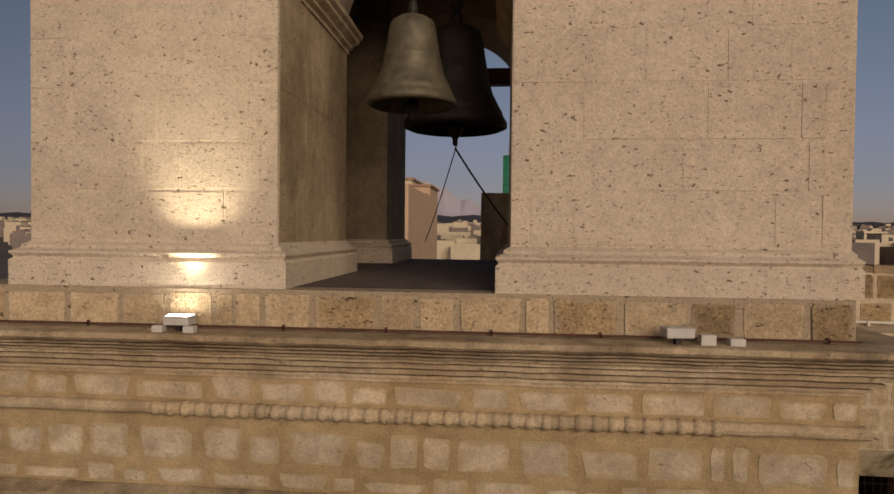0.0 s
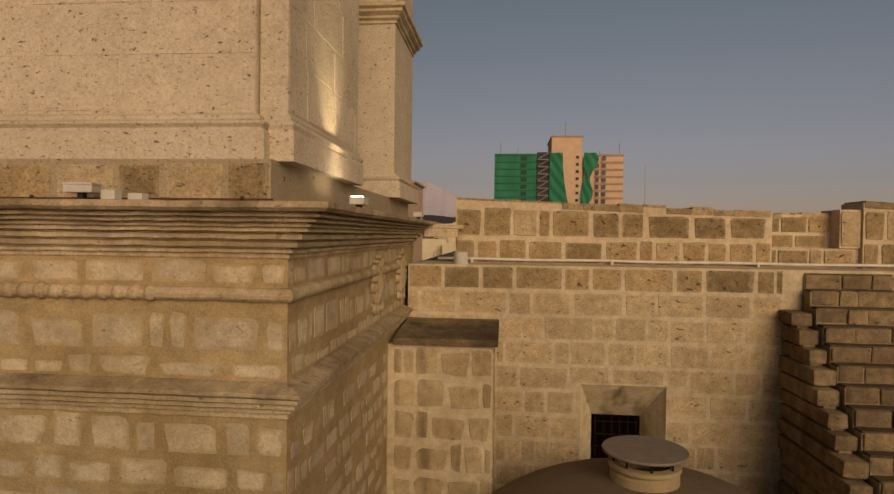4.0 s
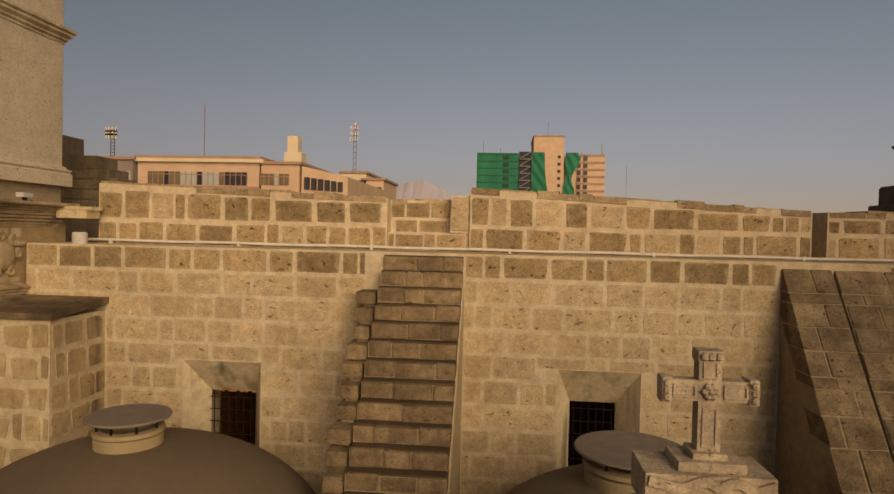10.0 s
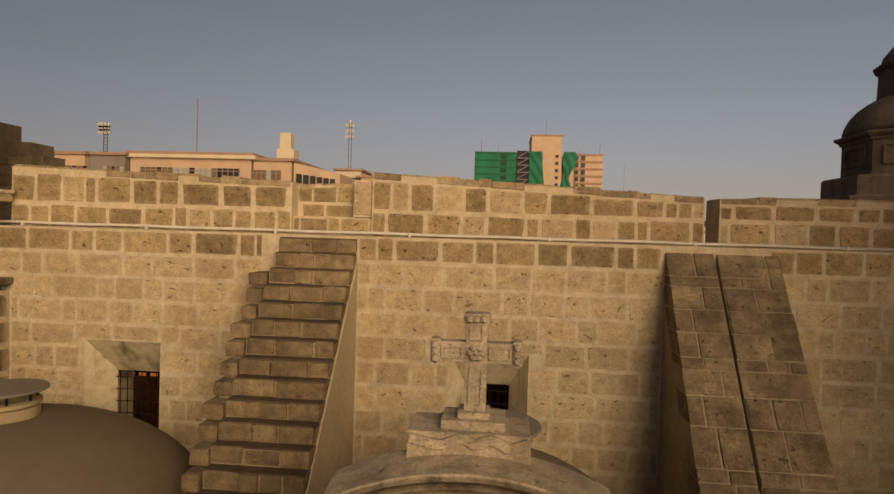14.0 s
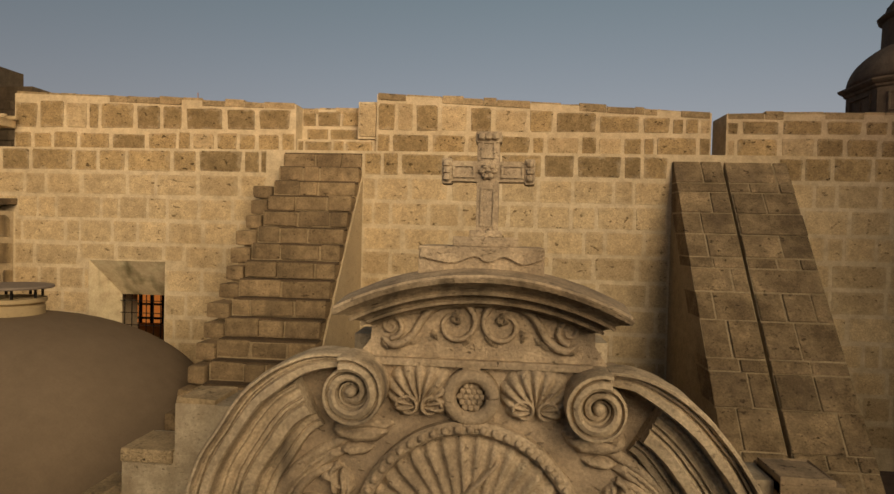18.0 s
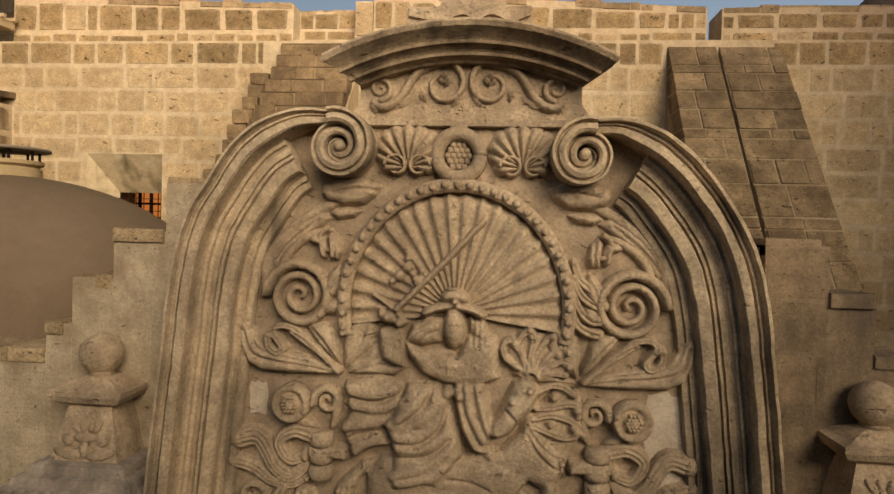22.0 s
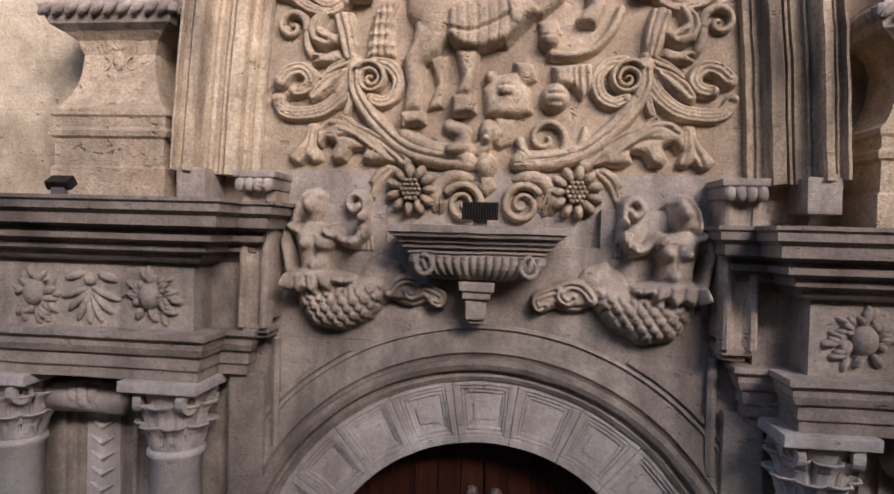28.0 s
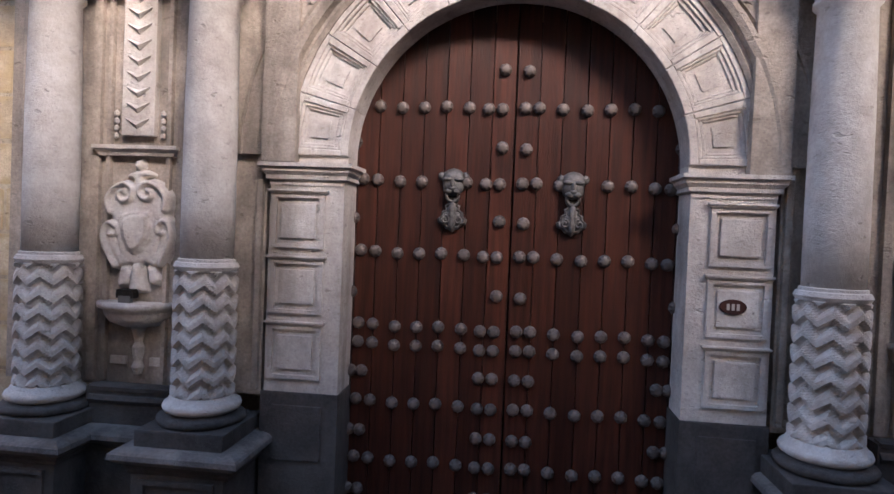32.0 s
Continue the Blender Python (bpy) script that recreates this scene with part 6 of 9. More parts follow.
# ================= carved relief of the upper portal =================
HALF = [(math.cos(radians(t)), math.sin(radians(t))) for t in range(0, 181, 30)]


def both(name, make, material=None, mirror=True, label="", smooth=True):
    part(name, make(), material or CARVED, plate, label, smooth)
    if mirror:
        bm = make()
        bmesh.ops.scale(bm, verts=bm.verts, vec=(-1, 1, 1))
        bmesh.ops.translate(bm, verts=bm.verts, vec=(0.025, 0, 0))
        bmesh.ops.reverse_faces(bm, faces=bm.faces)
        part(name, bm, material or CARVED, plate, label, smooth)


def round_prof(w, h):
    return [(w, 0.06)] + [(w * c, 0.045 - h * s) for c, s in HALF] + [(-w, 0.06)]


def orn_scroll(x, z, r, turns, start, way, w, h, mirror):
    both("scroll", lambda: sweep(spiral(x, z, r, turns, start, way, 44, 0.04), round_prof(w, h), taper=[1 - 0.5 * k / 44 for k in range(45)]), mirror=mirror)


def orn_stem(pts, w0, w1, h, mirror):
    path = curve(*pts, steps=7)
    n = len(path)
    both("stem", lambda: sweep(path, round_prof(w0, h), taper=[(1 + (w1 / w0 - 1) * k / (n - 1)) * min(1.0, 0.45 + 3.0 * k / n, 0.45 + 3.0 * (n - 1 - k) / n) for k in range(n)]), mirror=mirror)


def orn_leaf(pts, w, h, mirror):
    path = curve(*pts, steps=6)
    n = len(path)
    prof = [(0.5 * w, 0.06)] + [(0.5 * w * u, 0.045 - h * (1 - abs(u) ** 1.5 * 0.75) * (0.72 + 0.28 * math.cos(u * 14.0))) for u in (1, 0.82, 0.66, 0.45, 0.22, 0, -0.22, -0.45, -0.66, -0.82, -1)] + [(-0.5 * w, 0.06)]
    both("leaf", lambda: sweep(path, prof, taper=[max(0.12, math.sin(math.pi * (0.08 + 0.86 * k / (n - 1))) ** 0.7 * (1 + 0.10 * math.sin(k * 2.1))) for k in range(n)]), mirror=mirror)


def orn_flower(x, z, r, petals, h, mirror):
    def dish():
        bm, rows = bmesh.new(), []
        for k, y in ((1.0, 0.05), (1.0, 0.0), (0.92, -h * 0.75), (0.78, -h * 0.85), (0.62, -h * 0.45), (0.5, -h * 0.5)):
            rows.append([(x + r * k * math.cos(q * math.pi / 16), y, z + r * k * math.sin(q * math.pi / 16)) for q in range(32)])
        rows.append([(x + r * 0.1 * math.cos(q * math.pi / 16), -h * 0.95, z + r * 0.1 * math.sin(q * math.pi / 16)) for q in range(32)])
        grid(bm, rows, closed_u=True, caps=True)
        return done(bm)
    def petal_ring():
        bm = bmesh.new()
        for q in range(petals):
            a = 2 * math.pi * q / petals
            m = Matrix.Translation((x + r * 0.72 * math.cos(a), 0.0, z + r * 0.72 * math.sin(a))) @ Matrix.Rotation(-a, 4, "Y") @ Matrix.Diagonal((r * 0.34, h * 0.8, r * 0.2, 1))
            bmesh.ops.create_icosphere(bm, subdivisions=2, radius=1.0, matrix=m)
        return bm
    def cone():
        bm = bmesh.new()
        for i in range(-2, 3):
            for j in range(-2, 3):
                u, v = (i + 0.5 * (j % 2)) * 0.17, j * 0.17
                if u * u + v * v < 0.17:
                    bmesh.ops.create_icosphere(bm, subdivisions=1, radius=1.0, matrix=Matrix.Translation((x + r * u, -h * 0.62, z + r * v)) @ Matrix.Diagonal((r * 0.10, h * 0.4, r * 0.10, 1)))
        return bm
    if petals:
        both("petals", petal_ring, mirror=mirror)
    else:
        both("flower_cup", dish, mirror=mirror)
    both("flower_heart", cone, mirror=mirror)


def orn_drum(x, z, mirror):
    both("banded_drum", lambda: lathe([(0.02, -0.06), (0.085, -0.055), (0.098, -0.02), (0.098, 0.02), (0.085, 0.055), (0.02, 0.06)], 20, (x, 0.0, z)), mirror=mirror)


def fan(x, z, rx, rz, ribs, hinge, h, a0, a1, hollow=0.0, seg=6, rings=10):
    """A ribbed shell spreading from a hinge."""
    bm, rows = bmesh.new(), []
    n = ribs * seg
    for j in range(rings + 1):
        f = 0.06 + 0.94 * j / rings
        row = []
        for k in range(n + 1):
            t = radians(a0 + (a1 - a0) * k / n)
            rib = 1 - abs(math.sin(math.pi * k / seg)) ** 1.3 if hollow else abs(math.sin(math.pi * k / seg)) ** 0.6
            edge = f * (1 + 0.05 * rib * (j == rings))
            dome_h = h * (1 - hollow * math.sin(math.pi * min(1, f)) if hollow else (1 - f ** 7))
            y = 0.04 - dome_h * (0.45 + 0.55 * rib) * (0.35 + 0.65 * min(1.0, f * 2.2)) if j < rings else (0.05 if not hollow else 0.03)
            row.append((x + hinge[0] * (1 - f) + rx * edge * math.cos(t), y, z + hinge[1] * (1 - f) + rz * edge * math.sin(t)))
        rows.append(row)
    grid(bm, rows)
    return done(bm)


def orn_shell(x, z, rx, rz, mirror):
    both("shell", lambda: fan(x, z, rx, rz, 11, (0, -rz * 0.5), 0.12, -50, 230), mirror=mirror)
    for d in (-1, 1):
        orn_scroll(x + d * 0.085, z - rz * 0.48, 0.085, 1.8, 90 - 90 * d, d, 0.022, 0.13, mirror)


def raised(store, h, bevel, *pts):
    store.append(("P", h, bevel, pts))


def rib(store, r, h, *pts):
    store.append(("R", h, r, curve(*pts, steps=5)))


def groove(store, r, d, *pts):
    store.append(("G", d, r, curve(*pts, steps=5)))


def ribbon(store, r0, r1, h, lines, *pts):
    """A flat-topped band that tapers, with fluting along it."""
    path = curve(*pts, steps=6)
    store.append(("T", h, (r0, r1), path))
    n = len(path)
    for k in range(lines):
        off = (2 * (k + 1) / (lines + 1) - 1) * 0.85
        side = []
        for i in range(1, n - 1):
            dx, dz = path[i + 1][0] - path[i - 1][0], path[i + 1][1] - path[i - 1][1]
            d = math.hypot(dx, dz) or 1.0
            r = (r0 + (r1 - r0) * i / (n - 1)) * off
            side.append((path[i][0] - dz / d * r, path[i][1] + dx / d * r))
        store.append(("G", h * 0.42, 0.012, side))


def bump(store, x, z, rx, rz, h):
    store.append(("B", h, rx, (x, z, rz)))


def line_distance(X, Z, pts, closed):
    d = np.full(X.shape, 9.0)
    for (ax, az), (bx, bz) in zip(pts, (*pts[1:], pts[0]) if closed else pts[1:]):
        dx, dz = bx - ax, bz - az
        t = np.clip(((X - ax) * dx + (Z - az) * dz) / max(1e-6, dx * dx + dz * dz), 0, 1)
        d = np.minimum(d, np.hypot(X - ax - t * dx, Z - az - t * dz))
    return d


def inside(X, Z, pts):
    m = np.zeros(X.shape, bool)
    for (ax, az), (bx, bz) in zip(pts, (*pts[1:], pts[0])):
        if az != bz:
            m ^= ((az > Z) != (bz > Z)) & (X < (bx - ax) * (Z - az) / (bz - az) + ax)
    return m


def carve(name, store, x0, x1, z0, z1, step, label, flipx=False, base=0.05, material=None, owner=None):
    """One sheet worked like stone: areas raised with rounded edges, ridges laid on, grooves cut in."""
    nx, nz = int((x1 - x0) / step), int((z1 - z0) / step)
    X, Z = np.meshgrid(np.linspace(x0, x1, nx + 1), np.linspace(z0, z1, nz + 1))
    Hh = np.zeros_like(X)
    for kind, h, r, pts in store:
        if kind == "B":
            x, z, rz = pts
            Hh = np.maximum(Hh, h * np.sqrt(np.clip(1 - ((X - x) / r) ** 2 - ((Z - z) / rz) ** 2, 0, 1)))
            continue
        px, pz = [q[0] for q in pts], [q[1] for q in pts]
        taper, r = (r, max(r)) if kind == "T" else (None, r)
        i0, i1 = max(0, int((min(px) - r - x0) / step) - 1), min(nx + 1, int((max(px) + r - x0) / step) + 3)
        j0, j1 = max(0, int((min(pz) - r - z0) / step) - 1), min(nz + 1, int((max(pz) + r - z0) / step) + 3)
        x_, z_, h_ = X[j0:j1, i0:i1], Z[j0:j1, i0:i1], Hh[j0:j1, i0:i1]
        if h_.size == 0:
            continue
        if kind == "T":
            n, f = len(pts), np.full(x_.shape, 9.0)
            for i in range(n - 1):
                ri = taper[0] + (taper[1] - taper[0]) * (i + 0.5) / (n - 1)
                f = np.minimum(f, line_distance(x_, z_, pts[i:i + 2], False) / ri)
            Hh[j0:j1, i0:i1] = np.maximum(h_, h * np.sqrt(np.clip(1 - f ** 3, 0, 1)))
            continue
        d = line_distance(x_, z_, pts, kind == "P")
        if kind == "P":
            f = np.clip(d / (r * 1.5), 0, 1)
            Hh[j0:j1, i0:i1] = np.where(inside(x_, z_, pts), np.maximum(h_, h * np.sqrt(1 - (1 - f) ** 2)), h_)
        elif kind == "R":
            Hh[j0:j1, i0:i1] = h_ + h * np.sqrt(np.clip(1 - (d / r) ** 2, 0, 1))
        else:
            Hh[j0:j1, i0:i1] = np.maximum(h_ * 0.3, h_ - h * np.clip(1 - d / r, 0, 1) ** 0.7)
    for _ in range(2):
        Hh[1:-1, 1:-1] = 0.4 * Hh[1:-1, 1:-1] + 0.15 * (Hh[:-2, 1:-1] + Hh[2:, 1:-1] + Hh[1:-1, :-2] + Hh[1:-1, 2:])
    Hh[0, :] = Hh[-1, :] = 0
    Hh[:, 0] = Hh[:, -1] = 0
    keep = Hh > 0.004
    near = keep.copy()
    near[1:] |= keep[:-1]
    near[:-1] |= keep[1:]
    near[:, 1:] |= near[:, :-1].copy()
    near[:, :-1] |= near[:, 1:].copy()
    index = -np.ones(X.shape, int)
    index[near] = np.arange(near.sum())
    sx = -1 if flipx else 1
    verts = [(sx * x + (0.025 if flipx else 0), base - h, z) for x, z, h in zip(X[near], Z[near], Hh[near])]
    quads = np.stack([index[:-1, :-1], index[:-1, 1:], index[1:, 1:], index[1:, :-1]], -1).reshape(-1, 4)
    quads = quads[quads.min(axis=1) >= 0]
    me = bpy.data.meshes.new(name)
    me.from_pydata(verts, [], (quads[:, ::-1] if flipx else quads).tolist())
    me.materials.append(material or CARVED)
    for p in me.polygons:
        p.use_smooth = True
    ob = new(name, me)
    ob.parent = owner or plate
    return tagged(ob, label)


def motif(name, label, store):
    """One carved leaf or tendril and its mirror image."""
    px = [q[0] for st in store if st[0] != "B" for q in st[3]]
    pz = [q[1] for st in store if st[0] != "B" for q in st[3]]
    for mirrored_side in (False, True):
        carve(name, store, min(px) - 0.1, max(px) + 0.1, min(pz) - 0.1, max(pz) + 0.1, 0.0085, label, mirrored_side)


# the great shell with its beaded border
both("great_shell", lambda: fan(-0.03, 8.86, 0.80, 0.86, 21, (0.0, -0.02), 0.12, -8, 188, 0.45, 6, 14), mirror=False, label="great ribbed shell behind the rider")
part("shell_border", sweep(arc(-0.03, 8.86, 0.0, 0, 0, 1)[:0] + [(-0.03 + 0.84 * math.cos(radians(t)), 8.88 + 0.92 * math.sin(radians(t))) for t in range(194, -15, -4)], [(0.05, 0.05), (0.05, -0.05), (0.03, -0.075), (-0.03, -0.075), (-0.05, -0.05), (-0.05, 0.05)]), CARVED, plate, "border of the shell")
for k in range(33):
    t = radians(190 - k * 6.25)
    part("border_bead", lathe([(0.001, -0.034), (0.03, -0.014), (0.03, 0.014), (0.001, 0.034)], 8, (-0.03 + 0.84 * math.cos(t), -0.08, 8.88 + 0.92 * math.sin(t))), CARVED, plate, smooth=True)
part("fruit_cup", sweep(arc(-0.035, 10.02, 0.155, 0, 360, 40), [(0.06, 0.05), (0.055, -0.05), (0.02, -0.085), (-0.02, -0.08), (-0.045, -0.04), (-0.05, 0.05)]), CARVED, plate, "pomegranate cup", smooth=True)
part("cup_tab", boxes((-0.10, 0.03, -0.04, 0.06, 10.17, 10.245), bevel=0.015), CARVED, plate)
for i in range(-2, 3):
    for j in range(-2, 3):
        u, v = (i + 0.5 * (j % 2)) * 0.042, j * 0.04
        if u * u + v * v < 0.011:
            fc = bmesh.new()
            bmesh.ops.create_icosphere(fc, subdivisions=1, radius=0.03, matrix=Matrix.Translation((-0.035 + u, 0.0, 10.02 + v)))
            part("fruit_seed", fc, CARVED, plate, smooth=True)
rider, siren = [], []
# upper corner scrolls
orn_scroll(-1.226, 8.934, 0.264, 2.6, 180, -1, 0.047, 0.13, True)
orn_stem(((-1.51, 8.93), (-1.47, 9.21), (-1.30, 9.44), (-1.02, 9.63), (-0.85, 9.68)), 0.072, 0.034, 0.092, True)
orn_stem(((-1.40, 9.04), (-1.32, 9.26), (-1.15, 9.40), (-0.98, 9.45)), 0.044, 0.029, 0.081, True)
orn_scroll(-0.992, 9.355, 0.102, 1.2, 100, 1, 0.030, 0.09, True)
# leaf sprays, waves and acanthus of the side fields
m = []
raised(m, 0.11, 0.04, (-1.08, 9.72), (-1.06, 9.79), (-0.94, 9.83), (-0.75, 9.84), (-0.61, 9.79), (-0.65, 9.71), (-0.74, 9.64), (-0.90, 9.63), (-1.03, 9.66))
groove(m, 0.014, 0.04, (-0.97, 9.73), (-0.79, 9.76), (-0.65, 9.75))
groove(m, 0.012, 0.03, (-0.93, 9.82), (-0.87, 9.80), (-0.83, 9.82))
groove(m, 0.012, 0.03, (-0.78, 9.82), (-0.73, 9.79), (-0.69, 9.81))
motif("tongue_leaf", "rounded tongue leaf", m)
m = []
raised(m, 0.09, 0.03, (-1.02, 9.57), (-0.97, 9.61), (-0.87, 9.62), (-0.74, 9.60), (-0.82, 9.54), (-0.94, 9.52))
motif("tongue_leaf", "small tongue leaf", m)
m = []
raised(m, 0.07, 0.05, (-1.49, 9.20), (-1.39, 9.36), (-1.24, 9.50), (-1.07, 9.59), (-0.96, 9.54), (-1.07, 9.46), (-1.15, 9.42), (-1.27, 9.33), (-1.35, 9.24), (-1.42, 9.11))
groove(m, 0.013, 0.03, (-1.42, 9.21), (-1.29, 9.36), (-1.09, 9.52))
motif("corner_leaf", "smooth broad leaf rising from the scroll", m)
m = []
raised(m, 0.115, 0.035, (-1.17, 9.36), (-1.13, 9.41), (-1.04, 9.40), (-1.01, 9.32), (-1.03, 9.21), (-1.08, 9.25), (-1.09, 9.32), (-1.13, 9.33))
groove(m, 0.012, 0.03, (-1.13, 9.38), (-1.05, 9.36), (-1.04, 9.26))
motif("hook_leaf", "hooked leaf", m)
m = []
raised(m, 0.12, 0.03, (-1.02, 9.40), (-0.98, 9.44), (-0.92, 9.38), (-0.90, 9.28), (-0.93, 9.21), (-1.00, 9.22))
groove(m, 0.013, 0.05, (-0.97, 9.42), (-0.95, 9.32), (-0.96, 9.23))
motif("finger_leaf", "upright pair of fingers", m)
m = []
raised(m, 0.11, 0.035, (-1.04, 9.03), (-0.99, 9.13), (-0.92, 9.19), (-0.89, 9.10), (-0.91, 8.99), (-0.96, 8.92), (-1.03, 8.95))
groove(m, 0.012, 0.03, (-0.99, 8.99), (-0.93, 9.12))
motif("pad_leaf", "pad-shaped leaf", m)
m = []
raised(m, 0.11, 0.03, (-1.05, 8.86), (-1.02, 8.90), (-0.90, 8.94), (-0.88, 8.86), (-0.94, 8.80), (-1.03, 8.80))
motif("pad_leaf", "pad-shaped leaf", m)
m = []
ribbon(m, 0.03, 0.05, 0.11, 1, (0.83, 9.25), (0.88, 9.13), (0.97, 9.06), (1.06, 9.05))
carve("feather_leaf", m, 0.5, 1.3, 8.6, 9.5, 0.0085, "feather-like leaf")
m = []
ribbon(m, 0.03, 0.05, 0.11, 1, (0.83, 9.15), (0.89, 9.02), (0.98, 8.95), (1.06, 8.94))
carve("feather_leaf", m, 0.5, 1.3, 8.6, 9.5, 0.0085, "feather-like leaf")
m = []
ribbon(m, 0.03, 0.05, 0.11, 1, (0.83, 9.04), (0.89, 8.90), (0.97, 8.83), (1.04, 8.83))
carve("feather_leaf", m, 0.5, 1.3, 8.6, 9.5, 0.0085, "feather-like leaf")
m = []
ribbon(m, 0.03, 0.05, 0.11, 1, (0.82, 8.94), (0.87, 8.80), (0.96, 8.74), (1.03, 8.73))
carve("feather_leaf", m, 0.5, 1.3, 8.6, 9.5, 0.0085, "feather-like leaf")
m = []
raised(m, 0.115, 0.035, (-0.90, 8.34), (-1.25, 8.33), (-1.51, 8.34), (-1.63, 8.40), (-1.69, 8.54), (-1.70, 8.68), (-1.67, 8.75), (-1.60, 8.71), (-1.55, 8.62), (-1.47, 8.54), (-1.32, 8.51), (-1.12, 8.47), (-0.90, 8.38))
groove(m, 0.016, 0.04, (-1.65, 8.65), (-1.59, 8.49), (-1.43, 8.43), (-1.16, 8.40), (-0.93, 8.36))
groove(m, 0.014, 0.035, (-1.60, 8.66), (-1.53, 8.52), (-1.32, 8.46), (-1.07, 8.42))
motif("acanthus_leaf", "long acanthus leaf", m)
m = []
ribbon(m, 0.034, 0.026, 0.135, 1, (-1.46, 8.63), (-1.45, 8.54), (-1.38, 8.49), (-1.34, 8.53), (-1.39, 8.60), (-1.42, 8.66), (-1.36, 8.70), (-1.25, 8.68), (-1.15, 8.60), (-1.03, 8.49), (-0.90, 8.37))
motif("curled_tendril", "curled tendril", m)
m = []
raised(m, 0.12, 0.025, (-0.90, 8.38), (-1.06, 8.47), (-1.20, 8.57), (-1.32, 8.65), (-1.28, 8.70), (-1.17, 8.66), (-1.05, 8.56), (-0.95, 8.45))
groove(m, 0.013, 0.04, (-1.26, 8.65), (-1.12, 8.56), (-0.94, 8.41))
motif("slender_leaf", "slender leaf", m)
m = []
raised(m, 0.125, 0.04, (-0.87, 8.37), (-0.98, 8.48), (-1.09, 8.60), (-1.16, 8.70), (-1.12, 8.74), (-1.01, 8.73), (-0.94, 8.65), (-0.90, 8.53))
groove(m, 0.016, 0.05, (-1.12, 8.70), (-1.01, 8.58), (-0.89, 8.41))
motif("broad_leaf", "broad pointed leaf", m)
m = []
raised(m, 0.1, 0.04, (-0.87, 8.37), (-0.88, 8.56), (-0.86, 8.70), (-0.78, 8.78), (-0.67, 8.79), (-0.61, 8.69), (-0.64, 8.58), (-0.72, 8.48))
groove(m, 0.014, 0.03, (-0.69, 8.73), (-0.74, 8.59), (-0.85, 8.40))
motif("broad_leaf", "broad pointed leaf", m)
m = []
raised(m, 0.085, 0.03, (-0.87, 8.35), (-0.72, 8.44), (-0.58, 8.52), (-0.46, 8.50), (-0.39, 8.41), (-0.47, 8.35))
groove(m, 0.012, 0.03, (-0.83, 8.36), (-0.63, 8.43), (-0.46, 8.42))
motif("low_leaf", "low spreading leaf", m)
m = []
raised(m, 0.08, 0.025, (-1.26, 7.99), (-1.15, 8.02), (-1.08, 7.96), (-1.04, 7.91), (-1.15, 7.91), (-1.23, 7.93))
motif("leaf_tail", "small leaf under the flower", m)
m = []
ribbon(m, 0.085, 0.05, 0.11, 3, (-1.68, 7.80), (-1.54, 7.83), (-1.46, 7.74), (-1.39, 7.61), (-1.28, 7.54), (-1.18, 7.60), (-1.14, 7.72))
motif("wave_ribbon", "fluted wave ribbon", m)
m = []
ribbon(m, 0.06, 0.035, 0.095, 2, (-1.72, 7.63), (-1.56, 7.59), (-1.43, 7.50), (-1.27, 7.47), (-1.13, 7.53))
motif("wave_ribbon", "fluted wave ribbon", m)
m = []
ribbon(m, 0.062, 0.045, 0.12, 2, (-1.09, 7.86), (-1.23, 7.89), (-1.34, 7.83), (-1.34, 7.75), (-1.26, 7.67), (-1.15, 7.70))
motif("wave_curl", "fluted curl of the wave", m)
m = []
raised(m, 0.09, 0.03, (-1.71, 7.77), (-1.73, 7.86), (-1.67, 7.90), (-1.61, 7.88), (-1.55, 7.91), (-1.49, 7.88), (-1.44, 7.83), (-1.51, 7.79), (-1.61, 7.81))
motif("wave_crest", "lobed crest of the wave", m)
m = []
raised(m, 0.13, 0.02, (-1.13, 7.80), (-0.97, 7.81), (-0.81, 7.79), (-0.81, 7.69), (-0.96, 7.70), (-1.13, 7.70))
motif("drum_band", "band across the drum", m)
m = []
raised(m, 0.115, 0.035, (-1.37, 7.46), (-1.30, 7.50), (-1.26, 7.46), (-1.29, 7.39), (-1.31, 7.34), (-1.26, 7.31), (-1.17, 7.29), (-1.19, 7.21), (-1.30, 7.17), (-1.40, 7.21), (-1.45, 7.32), (-1.42, 7.41))
groove(m, 0.016, 0.05, (-1.32, 7.46), (-1.37, 7.37), (-1.36, 7.28), (-1.27, 7.24))
motif("comma_leaf", "comma-shaped leaf", m)
m = []
raised(m, 0.12, 0.03, (-1.24, 7.43), (-1.17, 7.47), (-1.09, 7.46), (-1.05, 7.36), (-1.03, 7.20), (-1.05, 7.06), (-1.14, 7.08), (-1.19, 7.21))
groove(m, 0.014, 0.05, (-1.18, 7.43), (-1.13, 7.27), (-1.09, 7.09))
groove(m, 0.012, 0.04, (-1.12, 7.44), (-1.08, 7.27), (-1.06, 7.10))
groove(m, 0.012, 0.03, (-1.23, 7.39), (-1.18, 7.24))
motif("striped_leaf", "upright fluted leaf", m)
m = []
raised(m, 0.1, 0.022, (-1.39, 7.16), (-1.28, 7.15), (-1.19, 7.18), (-1.14, 7.10), (-1.22, 7.06), (-1.38, 7.06), (-1.42, 7.09), (-1.35, 7.11), (-1.42, 7.12))
motif("finger_leaf", "two-fingered leaf", m)
m = []
ribbon(m, 0.02, 0.05, 0.1, 1, (-1.32, 6.96), (-1.24, 7.03), (-1.15, 7.07), (-1.07, 7.11))
motif("hub_leaf", "blade leaf above the scroll", m)
m = []
ribbon(m, 0.066, 0.05, 0.11, 2, (-1.64, 6.94), (-1.57, 7.01), (-1.47, 7.03), (-1.40, 6.96), (-1.44, 6.88), (-1.53, 6.86))
motif("leaf_curl", "fluted curling leaf", m)
m = []
